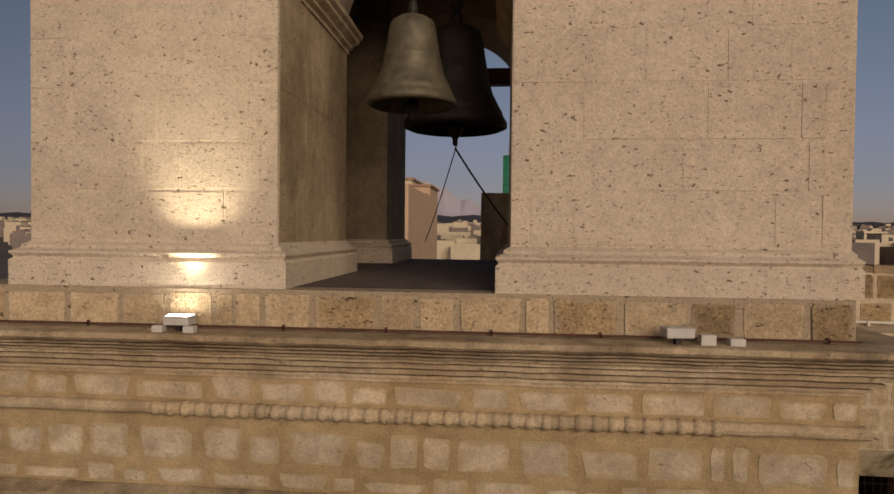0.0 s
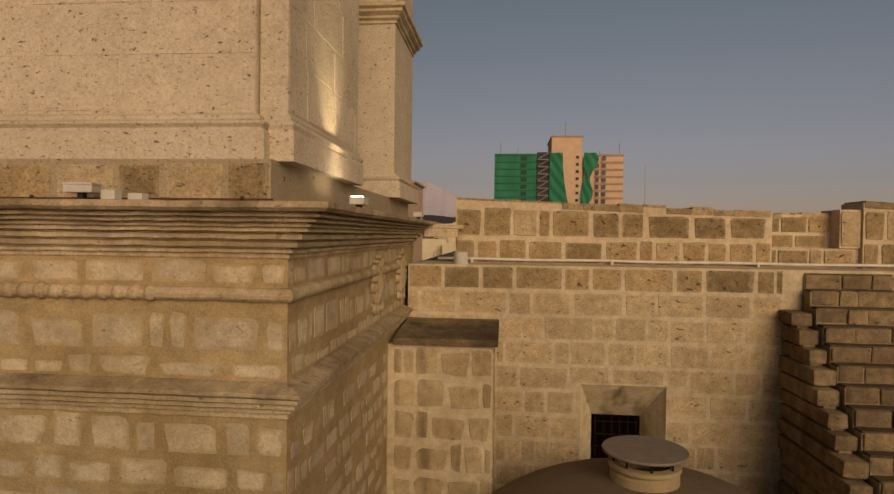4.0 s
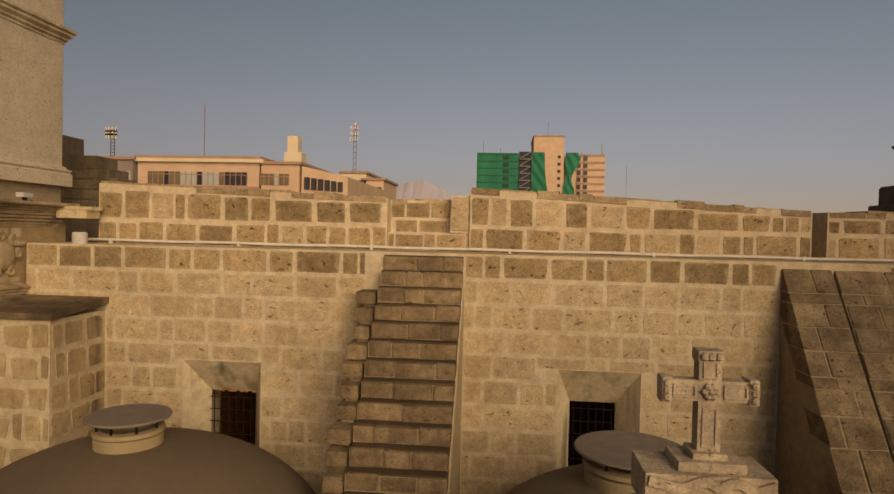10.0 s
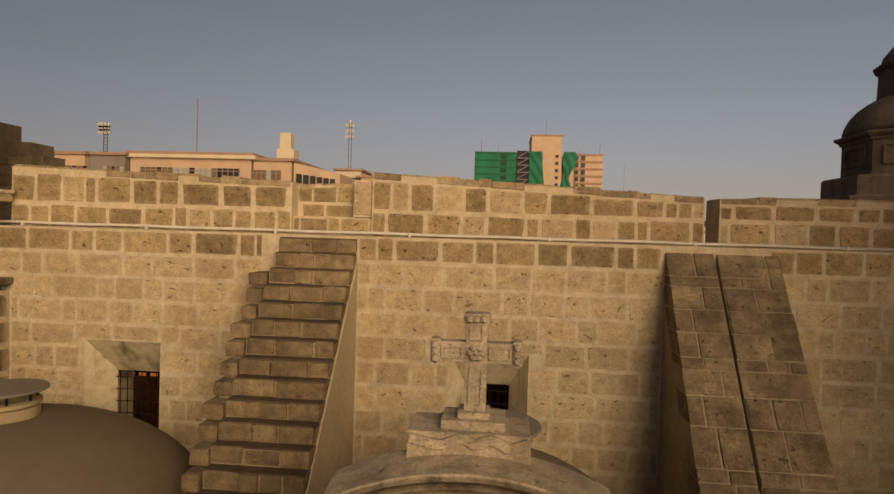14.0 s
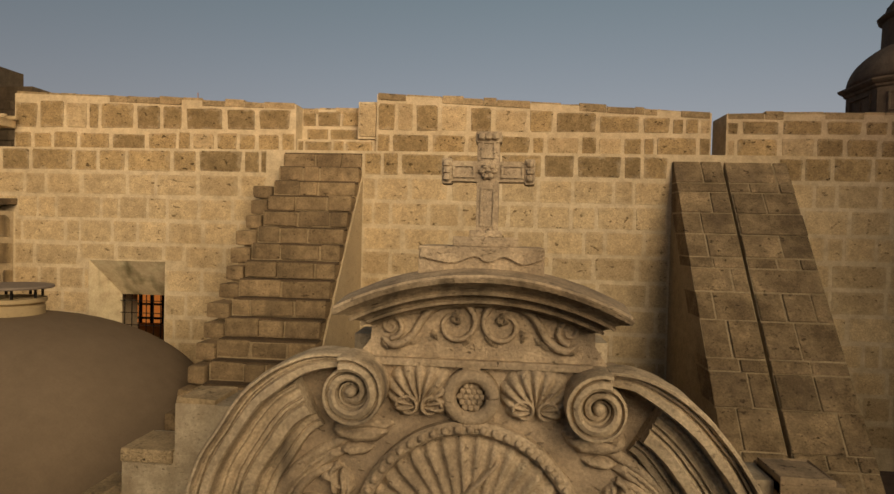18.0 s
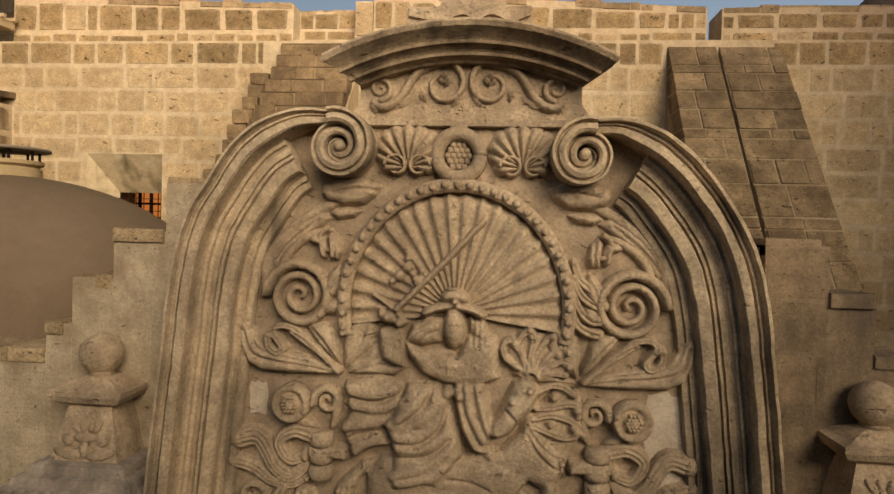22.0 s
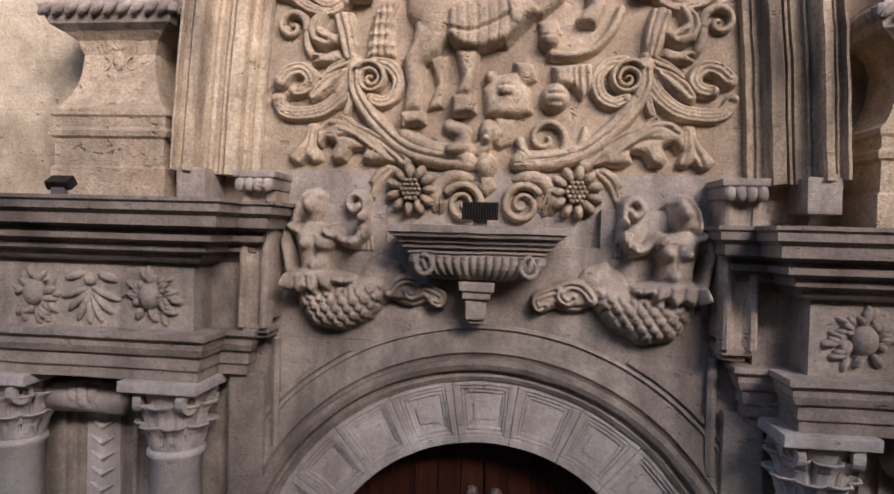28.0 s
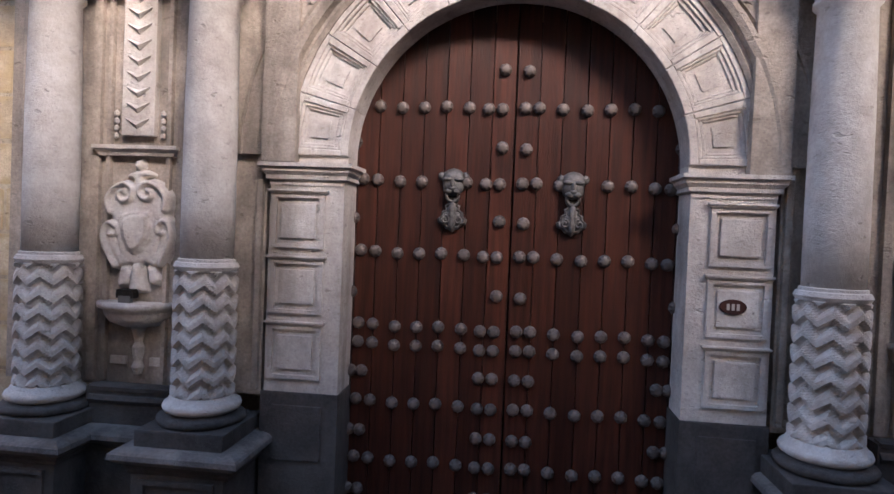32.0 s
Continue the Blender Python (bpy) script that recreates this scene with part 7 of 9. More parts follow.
ribbon(m, 0.05, 0.075, 0.105, 3, (-1.67, 6.80), (-1.61, 6.71), (-1.49, 6.69), (-1.31, 6.72), (-1.18, 6.81), (-1.10, 6.92), (-1.06, 7.05))
motif("long_leaf", "long fluted leaf", m)
m = []
raised(m, 0.125, 0.035, (-1.43, 6.82), (-1.36, 6.93), (-1.24, 7.01), (-1.09, 7.06), (-1.11, 6.95), (-1.20, 6.86), (-1.32, 6.78), (-1.39, 6.76))
groove(m, 0.014, 0.05, (-1.37, 6.82), (-1.28, 6.92), (-1.17, 6.99))
groove(m, 0.012, 0.04, (-1.29, 6.82), (-1.20, 6.90), (-1.12, 6.99))
motif("pod_leaf", "pod-shaped leaf", m)
m = []
ribbon(m, 0.03, 0.05, 0.09, 1, (-1.12, 6.69), (-1.09, 6.78), (-1.06, 6.91), (-1.04, 7.04))
motif("edge_leaf", "narrow leaf", m)
orn_scroll(-0.936, 6.957, 0.125, 2.3, 150, -1, 0.028, 0.135, True)
m = []
ribbon(m, 0.06, 0.05, 0.1, 2, (-0.91, 7.07), (-0.79, 7.05), (-0.72, 6.95), (-0.75, 6.83), (-0.84, 6.78), (-0.93, 6.81))
motif("scroll_leaf", "fluted leaf round the scroll", m)
m = []
ribbon(m, 0.06, 0.085, 0.115, 1, (-1.06, 7.03), (-1.05, 6.88), (-0.97, 6.73), (-0.83, 6.57), (-0.65, 6.43), (-0.45, 6.37), (-0.19, 6.34))
motif("stem", "grooved double stem", m)
m = []
ribbon(m, 0.035, 0.06, 0.1, 1, (-1.14, 6.66), (-1.06, 6.59), (-0.90, 6.52), (-0.74, 6.41), (-0.65, 6.33))
motif("stem", "grooved stem", m)
m = []
raised(m, 0.115, 0.04, (-0.66, 6.32), (-0.81, 6.46), (-1.00, 6.59), (-1.15, 6.66), (-1.27, 6.65), (-1.35, 6.58), (-1.36, 6.47), (-1.31, 6.41), (-1.26, 6.48), (-1.20, 6.46), (-1.24, 6.37), (-1.20, 6.31), (-1.11, 6.32), (-1.06, 6.40), (-0.97, 6.42), (-1.00, 6.34), (-0.92, 6.31))
groove(m, 0.015, 0.05, (-1.29, 6.55), (-1.20, 6.60), (-1.06, 6.57), (-0.90, 6.46), (-0.73, 6.35))
groove(m, 0.013, 0.04, (-1.17, 6.51), (-1.06, 6.50), (-0.91, 6.41))
rib(m, 0.02, 0.02, (-1.23, 6.62), (-1.03, 6.53), (-0.81, 6.39))
motif("acanthus_leaf", "drooping lobed acanthus leaf", m)
m = []
raised(m, 0.1, 0.035, (-1.53, 6.30), (-1.58, 6.36), (-1.50, 6.45), (-1.44, 6.52), (-1.42, 6.62), (-1.35, 6.62), (-1.31, 6.55), (-1.32, 6.43), (-1.29, 6.33), (-1.36, 6.30), (-1.41, 6.34), (-1.47, 6.29))
groove(m, 0.013, 0.04, (-1.39, 6.59), (-1.41, 6.47), (-1.47, 6.34))
groove(m, 0.011, 0.03, (-1.36, 6.57), (-1.36, 6.45), (-1.34, 6.34))
motif("bell_leaf", "bell-shaped leaf", m)
m = []
raised(m, 0.09, 0.03, (-0.89, 6.26), (-0.79, 6.32), (-0.69, 6.29), (-0.77, 6.21), (-0.83, 6.13), (-0.88, 6.01), (-0.93, 6.07), (-0.91, 6.15), (-0.95, 6.17))
groove(m, 0.012, 0.04, (-0.75, 6.28), (-0.84, 6.20), (-0.89, 6.08))
motif("side_leaf", "leaf beside the flower", m)
# flowers and small curls
orn_flower(-1.262, 8.113, 0.151, 0, 0.12, True)
orn_scroll(-0.991, 8.131, 0.113, 1.6, 200, -1, 0.038, 0.1, True)
orn_stem(((-0.92, 8.24), (-0.92, 8.03), (-0.96, 7.90)), 0.044, 0.034, 0.081, True)
orn_drum(-1.027, 7.844, True)
orn_drum(-1.027, 7.716, True)
orn_drum(-1.028, 7.587, True)
orn_scroll(-1.562, 7.355, 0.126, 1.3, -20, 1, 0.038, 0.1, True)
orn_stem(((-1.43, 7.41), (-1.44, 7.24), (-1.40, 7.10)), 0.049, 0.034, 0.103, True)
orn_flower(-0.594, 6.121, 0.193, 11, 0.13, True)
orn_scroll(-0.205, 6.025, 0.151, 1.9, 150, -1, 0.038, 0.13, True)
orn_stem(((-0.42, 5.95), (-0.41, 6.14), (-0.28, 6.23), (-0.12, 6.21)), 0.066, 0.057, 0.115, True)
orn_leaf(((-0.41, 6.17), (-0.37, 6.04), (-0.38, 5.92)), 0.109, 0.103, True)
# pediment vines
orn_scroll(-0.645, 10.520, 0.093, 1.5, -90, 1, 0.026, 0.06, True)
orn_stem(((-0.72, 10.43), (-0.61, 10.38), (-0.49, 10.45), (-0.37, 10.63), (-0.20, 10.71), (-0.10, 10.68)), 0.039, 0.029, 0.081, True)
orn_leaf(((-0.61, 10.39), (-0.49, 10.41), (-0.38, 10.47)), 0.066, 0.057, True)
orn_leaf(((-0.72, 10.43), (-0.69, 10.38), (-0.65, 10.34)), 0.055, 0.057, True)
orn_leaf(((-0.39, 10.63), (-0.42, 10.67), (-0.46, 10.66)), 0.055, 0.057, True)
orn_scroll(-0.169, 10.555, 0.187, 1.35, 120, -1, 0.030, 0.07, True)
orn_leaf(((-0.16, 10.59), (-0.13, 10.59), (-0.10, 10.59)), 0.055, 0.069, True)
orn_leaf(((-0.16, 10.59), (-0.15, 10.57), (-0.14, 10.54)), 0.055, 0.069, True)
orn_leaf(((-0.16, 10.59), (-0.18, 10.58), (-0.20, 10.56)), 0.055, 0.069, True)
orn_leaf(((-0.16, 10.59), (-0.18, 10.61), (-0.20, 10.62)), 0.055, 0.069, True)
orn_leaf(((-0.16, 10.59), (-0.15, 10.62), (-0.14, 10.64)), 0.055, 0.069, True)
orn_leaf(((-0.26, 10.72), (-0.22, 10.77), (-0.18, 10.80)), 0.055, 0.057, True)
orn_leaf(((-0.29, 10.52), (-0.32, 10.48), (-0.30, 10.42)), 0.055, 0.057, True)
orn_leaf(((-0.10, 10.39), (-0.06, 10.46), (-0.05, 10.53)), 0.066, 0.057, True)
# shells of the top band
orn_shell(-0.415, 10.051, 0.26, 0.235, True)
# the rider, worked area by area
raised(rider, 0.1, 0.05, (-0.85, 7.56), (-0.70, 7.70), (-0.56, 7.73), (-0.71, 7.55), (-0.76, 7.43), (-0.75, 7.11), (-0.98, 7.09), (-0.96, 7.31), (-0.91, 7.49))
groove(rider, 0.013, 0.03, (-0.91, 7.48), (-0.93, 7.29), (-0.94, 7.10))
groove(rider, 0.013, 0.03, (-0.87, 7.48), (-0.88, 7.30), (-0.89, 7.10))
groove(rider, 0.013, 0.03, (-0.82, 7.48), (-0.83, 7.30), (-0.84, 7.10))
groove(rider, 0.013, 0.03, (-0.77, 7.49), (-0.78, 7.30), (-0.79, 7.11))
rib(rider, 0.021, 0.018, (-0.94, 7.44), (-0.78, 7.44))
rib(rider, 0.021, 0.018, (-0.95, 7.36), (-0.78, 7.36))
rib(rider, 0.021, 0.018, (-0.95, 7.28), (-0.78, 7.28))
rib(rider, 0.021, 0.018, (-0.96, 7.20), (-0.77, 7.20))
rib(rider, 0.021, 0.018, (-0.97, 7.13), (-0.77, 7.13))
raised(rider, 0.08, 0.03, (-0.50, 7.10), (-0.33, 7.14), (-0.36, 6.96), (-0.37, 6.74), (-0.51, 6.71), (-0.43, 6.91))
raised(rider, 0.14, 0.05, (-0.60, 7.39), (-0.34, 7.29), (-0.40, 7.13), (-0.52, 7.04), (-0.51, 6.91), (-0.53, 6.70), (-0.69, 6.69), (-0.66, 6.90), (-0.70, 7.09), (-0.63, 7.22))
raised(rider, 0.16, 0.03, (-0.70, 6.70), (-0.52, 6.71), (-0.50, 6.61), (-0.69, 6.58))
raised(rider, 0.13, 0.05, (-0.30, 7.17), (-0.10, 7.18), (-0.13, 6.97), (-0.16, 6.83), (-0.30, 6.82), (-0.25, 6.96))
raised(rider, 0.16, 0.03, (-0.32, 6.83), (-0.15, 6.84), (-0.12, 6.69), (-0.31, 6.66))
raised(rider, 0.14, 0.09, (-0.56, 7.75), (-0.68, 7.61), (-0.67, 7.43), (-0.59, 7.31), (-0.59, 7.16), (-0.35, 7.21), (-0.25, 7.35), (0.09, 7.17), (0.23, 7.32), (0.32, 7.41), (0.44, 7.55), (0.51, 7.68), (0.54, 7.80), (0.28, 7.83), (0.03, 7.78), (-0.31, 7.77))
raised(rider, 0.13, 0.07, (0.55, 8.19), (0.61, 8.02), (0.75, 7.86), (0.82, 7.75), (0.78, 7.61), (0.64, 7.56), (0.43, 7.66), (0.22, 7.72), (0.13, 7.80), (0.34, 7.86), (0.46, 7.98))
raised(rider, 0.12, 0.04, (0.46, 7.74), (0.63, 7.76), (0.76, 7.64), (0.80, 7.47), (0.73, 7.32), (0.60, 7.34), (0.58, 7.39), (0.66, 7.48), (0.64, 7.58), (0.57, 7.63), (0.48, 7.51), (0.35, 7.40), (0.23, 7.38), (0.33, 7.58))
raised(rider, 0.205, 0.06, (0.49, 8.40), (0.58, 8.38), (0.62, 8.28), (0.58, 8.17), (0.49, 8.06), (0.40, 7.95), (0.30, 7.91), (0.23, 7.96), (0.25, 8.05), (0.33, 8.15), (0.37, 8.26), (0.42, 8.36))
bump(rider, 0.31, 8.00, 0.055, 0.060, 0.215)
bump(rider, 0.54, 8.32, 0.045, 0.060, 0.24)
bump(rider, 0.41, 8.23, 0.030, 0.028, 0.24)
groove(rider, 0.013, 0.05, (0.26, 7.97), (0.33, 7.95), (0.40, 7.98))
groove(rider, 0.013, 0.04, (0.37, 8.16), (0.44, 8.09), (0.45, 8.02))
groove(rider, 0.012, 0.03, (0.54, 7.62), (0.64, 7.50), (0.61, 7.40))
raised(rider, 0.18, 0.03, (-0.36, 7.45), (-0.24, 7.52), (0.02, 7.55), (0.26, 7.52), (0.33, 7.42), (0.23, 7.36), (0.17, 7.28), (0.09, 7.21), (-0.12, 7.14), (-0.27, 7.17), (-0.36, 7.25))
groove(rider, 0.013, 0.016, (-0.29, 7.46), (-0.28, 7.35), (-0.28, 7.17))
groove(rider, 0.013, 0.016, (-0.22, 7.47), (-0.21, 7.35), (-0.21, 7.17))
groove(rider, 0.013, 0.016, (-0.14, 7.47), (-0.13, 7.35), (-0.13, 7.17))
groove(rider, 0.013, 0.016, (-0.06, 7.48), (-0.05, 7.36), (-0.06, 7.18))
groove(rider, 0.013, 0.016, (0.01, 7.48), (0.02, 7.36), (0.02, 7.18))
groove(rider, 0.013, 0.016, (0.08, 7.48), (0.10, 7.36), (0.09, 7.19))
groove(rider, 0.013, 0.016, (0.16, 7.49), (0.17, 7.37), (0.17, 7.19))
groove(rider, 0.017, 0.04, (-0.33, 7.30), (-0.16, 7.28), (0.04, 7.36), (0.17, 7.45))
groove(rider, 0.017, 0.03, (-0.05, 7.61), (0.12, 7.60), (0.27, 7.54))
raised(rider, 0.2, 0.02, (0.06, 7.53), (0.19, 7.54), (0.21, 7.35), (0.17, 7.29), (0.10, 7.34))
raised(rider, 0.18, 0.05, (-0.55, 8.00), (-0.48, 8.08), (-0.37, 8.31), (-0.15, 8.32), (-0.04, 8.20), (0.03, 7.95), (0.07, 7.79), (-0.03, 7.66), (-0.11, 7.52), (-0.21, 7.55), (-0.32, 7.51), (-0.43, 7.50), (-0.51, 7.59), (-0.46, 7.76), (-0.49, 7.89))
rib(rider, 0.034, 0.02, (-0.52, 7.92), (-0.31, 7.92), (-0.14, 8.03), (-0.09, 8.20))
rib(rider, 0.034, 0.02, (-0.47, 7.83), (-0.23, 7.85), (-0.06, 7.98), (-0.02, 8.14))
rib(rider, 0.034, 0.02, (-0.47, 7.62), (-0.22, 7.71), (-0.01, 7.88), (0.03, 8.00))
rib(rider, 0.034, 0.02, (-0.42, 8.06), (-0.30, 8.17), (-0.22, 8.29))
rib(rider, 0.034, 0.02, (-0.27, 8.03), (-0.17, 8.14), (-0.14, 8.28))
rib(rider, 0.034, 0.02, (-0.43, 7.56), (-0.17, 7.63), (-0.04, 7.72))
groove(rider, 0.017, 0.04, (-0.49, 7.87), (-0.27, 7.87), (-0.11, 8.00), (-0.06, 8.18))
groove(rider, 0.017, 0.04, (-0.46, 7.76), (-0.20, 7.79), (-0.03, 7.92))
groove(rider, 0.017, 0.04, (-0.38, 8.02), (-0.24, 8.15), (-0.17, 8.28))
raised(rider, 0.13, 0.04, (-0.03, 8.34), (0.22, 8.35), (0.28, 8.04), (0.28, 7.81), (0.12, 7.82), (0.03, 8.00))
rib(rider, 0.029, 0.045, (-0.01, 8.27), (0.04, 8.08), (0.15, 7.87), (0.26, 7.81))
rib(rider, 0.029, 0.045, (0.08, 8.31), (0.11, 8.12), (0.21, 7.92))
rib(rider, 0.029, 0.045, (0.16, 8.31), (0.20, 8.13), (0.26, 7.96))
bump(rider, -0.068, 8.253, 0.059, 0.059, 0.17)
bump(rider, 0.025, 8.238, 0.042, 0.050, 0.19)
raised(rider, 0.1, 0.03, (-0.86, 8.30), (-0.58, 8.37), (-0.41, 8.29), (-0.42, 8.11), (-0.52, 8.01), (-0.55, 7.95), (-0.47, 7.84), (-0.61, 7.80), (-0.76, 7.71), (-0.84, 7.84), (-0.88, 7.96), (-0.81, 8.07))
rib(rider, 0.042, 0.035, (-0.84, 8.24), (-0.62, 8.21), (-0.43, 8.27))
rib(rider, 0.042, 0.035, (-0.84, 8.13), (-0.57, 8.11), (-0.43, 8.18))
rib(rider, 0.042, 0.035, (-0.85, 7.96), (-0.66, 7.99), (-0.52, 8.02))
rib(rider, 0.042, 0.035, (-0.78, 7.75), (-0.69, 7.84), (-0.50, 7.86))
groove(rider, 0.017, 0.03, (-0.84, 8.19), (-0.62, 8.15), (-0.43, 8.22))
groove(rider, 0.017, 0.03, (-0.79, 7.88), (-0.66, 7.92), (-0.52, 7.94))
raised(rider, 0.08, 0.04, (-0.86, 8.72), (-0.63, 8.65), (-0.54, 8.54), (-0.58, 8.40), (-0.84, 8.34))
groove(rider, 0.017, 0.03, (-0.82, 8.39), (-0.67, 8.55), (-0.57, 8.63))
raised(rider, 0.16, 0.05, (-0.60, 8.72), (-0.43, 8.73), (-0.40, 8.62), (-0.38, 8.41), (-0.49, 8.43), (-0.58, 8.48), (-0.61, 8.61))
raised(rider, 0.13, 0.05, (-0.42, 8.65), (-0.37, 8.51), (-0.26, 8.38), (-0.07, 8.31), (0.20, 8.32), (0.33, 8.37), (0.30, 8.67), (0.22, 8.72), (0.07, 8.69), (-0.01, 8.53), (-0.14, 8.61), (-0.29, 8.57))
rib(rider, 0.017, 0.012, (-0.07, 8.51), (-0.06, 8.40))
rib(rider, 0.017, 0.012, (-0.11, 8.46), (-0.02, 8.46))
rib(rider, 0.014, 0.014, (-0.39, 8.56), (-0.28, 8.42), (-0.07, 8.34), (0.19, 8.35), (0.30, 8.39))
raised(rider, 0.13, 0.05, (-0.41, 8.61), (-0.35, 8.76), (-0.21, 8.83), (-0.11, 8.81), (-0.11, 8.62), (-0.25, 8.59))
groove(rider, 0.013, 0.03, (-0.37, 8.63), (-0.29, 8.72), (-0.17, 8.78))
groove(rider, 0.013, 0.03, (-0.31, 8.60), (-0.24, 8.68), (-0.14, 8.72))
raised(rider, 0.11, 0.04, (0.07, 8.83), (0.21, 8.81), (0.23, 8.63), (0.10, 8.62))
groove(rider, 0.013, 0.03, (0.12, 8.81), (0.11, 8.63))
groove(rider, 0.013, 0.03, (0.16, 8.81), (0.15, 8.63))
groove(rider, 0.013, 0.03, (0.20, 8.81), (0.19, 8.64))
bump(rider, -0.03, 8.75, 0.092, 0.18, 0.185)
raised(rider, 0.2, 0.05, (-0.14, 8.92), (-0.14, 8.99), (-0.09, 9.04), (0.01, 9.04), (0.08, 9.00), (0.09, 8.92))
raised(rider, 0.2, 0.05, (-0.30, 8.84), (-0.26, 8.89), (-0.16, 8.93), (-0.04, 8.95), (0.08, 8.93), (0.18, 8.90), (0.23, 8.84), (0.18, 8.80), (0.09, 8.84), (-0.03, 8.87), (-0.15, 8.84), (-0.25, 8.80))
bump(rider, -0.022, 8.937, 0.042, 0.034, 0.215)
rib(rider, 0.034, 0.12, (-0.45, 8.88), (-0.13, 9.21), (0.17, 9.54))
rib(rider, 0.029, 0.12, (-0.64, 8.97), (-0.50, 8.87), (-0.40, 8.77))
bump(rider, -0.527, 8.799, 0.063, 0.055, 0.17)
bump(rider, -0.444, 8.758, 0.050, 0.042, 0.16)
bump(rider, -0.579, 8.823, 0.038, 0.059, 0.13)
bump(rider, -0.455, 9.112, 0.055, 0.055, 0.12)
bump(rider, -0.393, 9.180, 0.055, 0.055, 0.12)
bump(rider, -0.314, 9.080, 0.055, 0.055, 0.12)
bump(rider, -0.509, 9.069, 0.038, 0.038, 0.12)
bump(rider, -0.387, 9.247, 0.038, 0.038, 0.12)
bump(rider, -0.286, 9.155, 0.038, 0.038, 0.12)
raised(rider, 0.06, 0.03, (0.47, 8.41), (0.34, 8.51), (0.35, 8.67), (0.50, 8.76), (0.66, 8.72), (0.83, 8.68), (0.86, 8.52), (0.82, 8.41), (0.62, 8.39))
ribbon(rider, 0.02, 0.03, 0.13, 1, (0.52, 8.42), (0.43, 8.47), (0.35, 8.54), (0.34, 8.63), (0.40, 8.67), (0.43, 8.62))
ribbon(rider, 0.02, 0.03, 0.13, 1, (0.52, 8.43), (0.48, 8.55), (0.44, 8.63), (0.48, 8.71), (0.54, 8.74))
ribbon(rider, 0.02, 0.03, 0.13, 1, (0.54, 8.44), (0.54, 8.56), (0.56, 8.67), (0.53, 8.75))
ribbon(rider, 0.02, 0.03, 0.13, 1, (0.56, 8.44), (0.59, 8.57), (0.65, 8.67), (0.70, 8.71))
ribbon(rider, 0.02, 0.03, 0.13, 1, (0.57, 8.43), (0.67, 8.55), (0.76, 8.63), (0.82, 8.63), (0.81, 8.58))
ribbon(rider, 0.02, 0.03, 0.13, 1, (0.59, 8.41), (0.70, 8.49), (0.79, 8.53), (0.84, 8.49))
ribbon(rider, 0.02, 0.03, 0.13, 1, (0.60, 8.39), (0.70, 8.43), (0.80, 8.42))
bump(rider, 0.42, 8.64, 0.034, 0.034, 0.14)
bump(rider, 0.54, 8.74, 0.034, 0.034, 0.14)
bump(rider, 0.70, 8.70, 0.034, 0.034, 0.14)
bump(rider, 0.81, 8.59, 0.034, 0.034, 0.14)
bump(rider, 0.82, 8.48, 0.034, 0.034, 0.14)
raised(rider, 0.055, 0.03, (0.58, 8.17), (0.73, 8.33), (0.88, 8.33), (0.95, 8.18), (0.94, 7.99), (0.86, 7.83), (0.78, 7.72), (0.64, 7.87), (0.54, 8.02))
ribbon(rider, 0.03, 0.028, 0.12, 1, (0.61, 8.30), (0.70, 8.34), (0.79, 8.33), (0.86, 8.28))
ribbon(rider, 0.03, 0.028, 0.12, 1, (0.59, 8.17), (0.71, 8.18), (0.83, 8.21), (0.90, 8.19), (0.90, 8.12))
ribbon(rider, 0.03, 0.028, 0.12, 1, (0.57, 8.09), (0.70, 8.12), (0.81, 8.10), (0.91, 8.05), (0.87, 8.01))
ribbon(rider, 0.03, 0.028, 0.12, 1, (0.55, 8.05), (0.67, 8.00), (0.80, 7.96), (0.94, 7.99))
ribbon(rider, 0.03, 0.028, 0.12, 1, (0.53, 8.03), (0.62, 7.91), (0.73, 7.82), (0.81, 7.81))
ribbon(rider, 0.03, 0.028, 0.12, 1, (0.52, 8.00), (0.60, 7.86), (0.71, 7.75), (0.79, 7.72))
bump(rider, 0.86, 8.28, 0.040, 0.038, 0.13)
bump(rider, 0.89, 8.16, 0.040, 0.038, 0.13)
bump(rider, 0.87, 8.03, 0.040, 0.038, 0.13)
bump(rider, 0.70, 8.05, 0.040, 0.038, 0.13)
bump(rider, 0.79, 7.77, 0.040, 0.038, 0.13)
bump(rider, 0.72, 8.25, 0.040, 0.038, 0.13)
rib(rider, 0.038, 0.1, (0.41, 7.13), (0.55, 7.12), (0.72, 7.17), (0.85, 7.32), (0.90, 7.45))
bump(rider, 0.393, 7.236, 0.076, 0.080, 0.16)
groove(rider, 0.013, 0.03, (0.35, 7.25), (0.43, 7.25))
raised(rider, 0.09, 0.03, (0.30, 7.37), (0.44, 7.40), (0.49, 7.28), (0.32, 7.25))
raised(rider, 0.11, 0.05, (-0.09, 6.88), (-0.01, 6.98), (0.16, 7.01), (0.26, 6.88), (0.30, 6.70), (0.17, 6.66), (-0.06, 6.68))
bump(rider, 0.091, 6.872, 0.092, 0.101, 0.17)
groove(rider, 0.013, 0.04, (0.05, 6.89), (0.14, 6.89))
groove(rider, 0.013, 0.03, (0.06, 6.82), (0.13, 6.82))
bump(rider, -0.027, 6.962, 0.050, 0.059, 0.12)
bump(rider, 0.447, 6.815, 0.109, 0.109, 0.16)
groove(rider, 0.017, 0.04, (0.40, 6.83), (0.51, 6.83))
groove(rider, 0.013, 0.03, (0.41, 6.77), (0.49, 6.77))
raised(rider, 0.11, 0.03, (0.41, 7.05), (0.70, 7.07), (0.74, 6.91), (0.64, 6.79), (0.58, 6.88), (0.44, 6.91))
groove(rider, 0.013, 0.035, (0.56, 7.03), (0.58, 6.82))
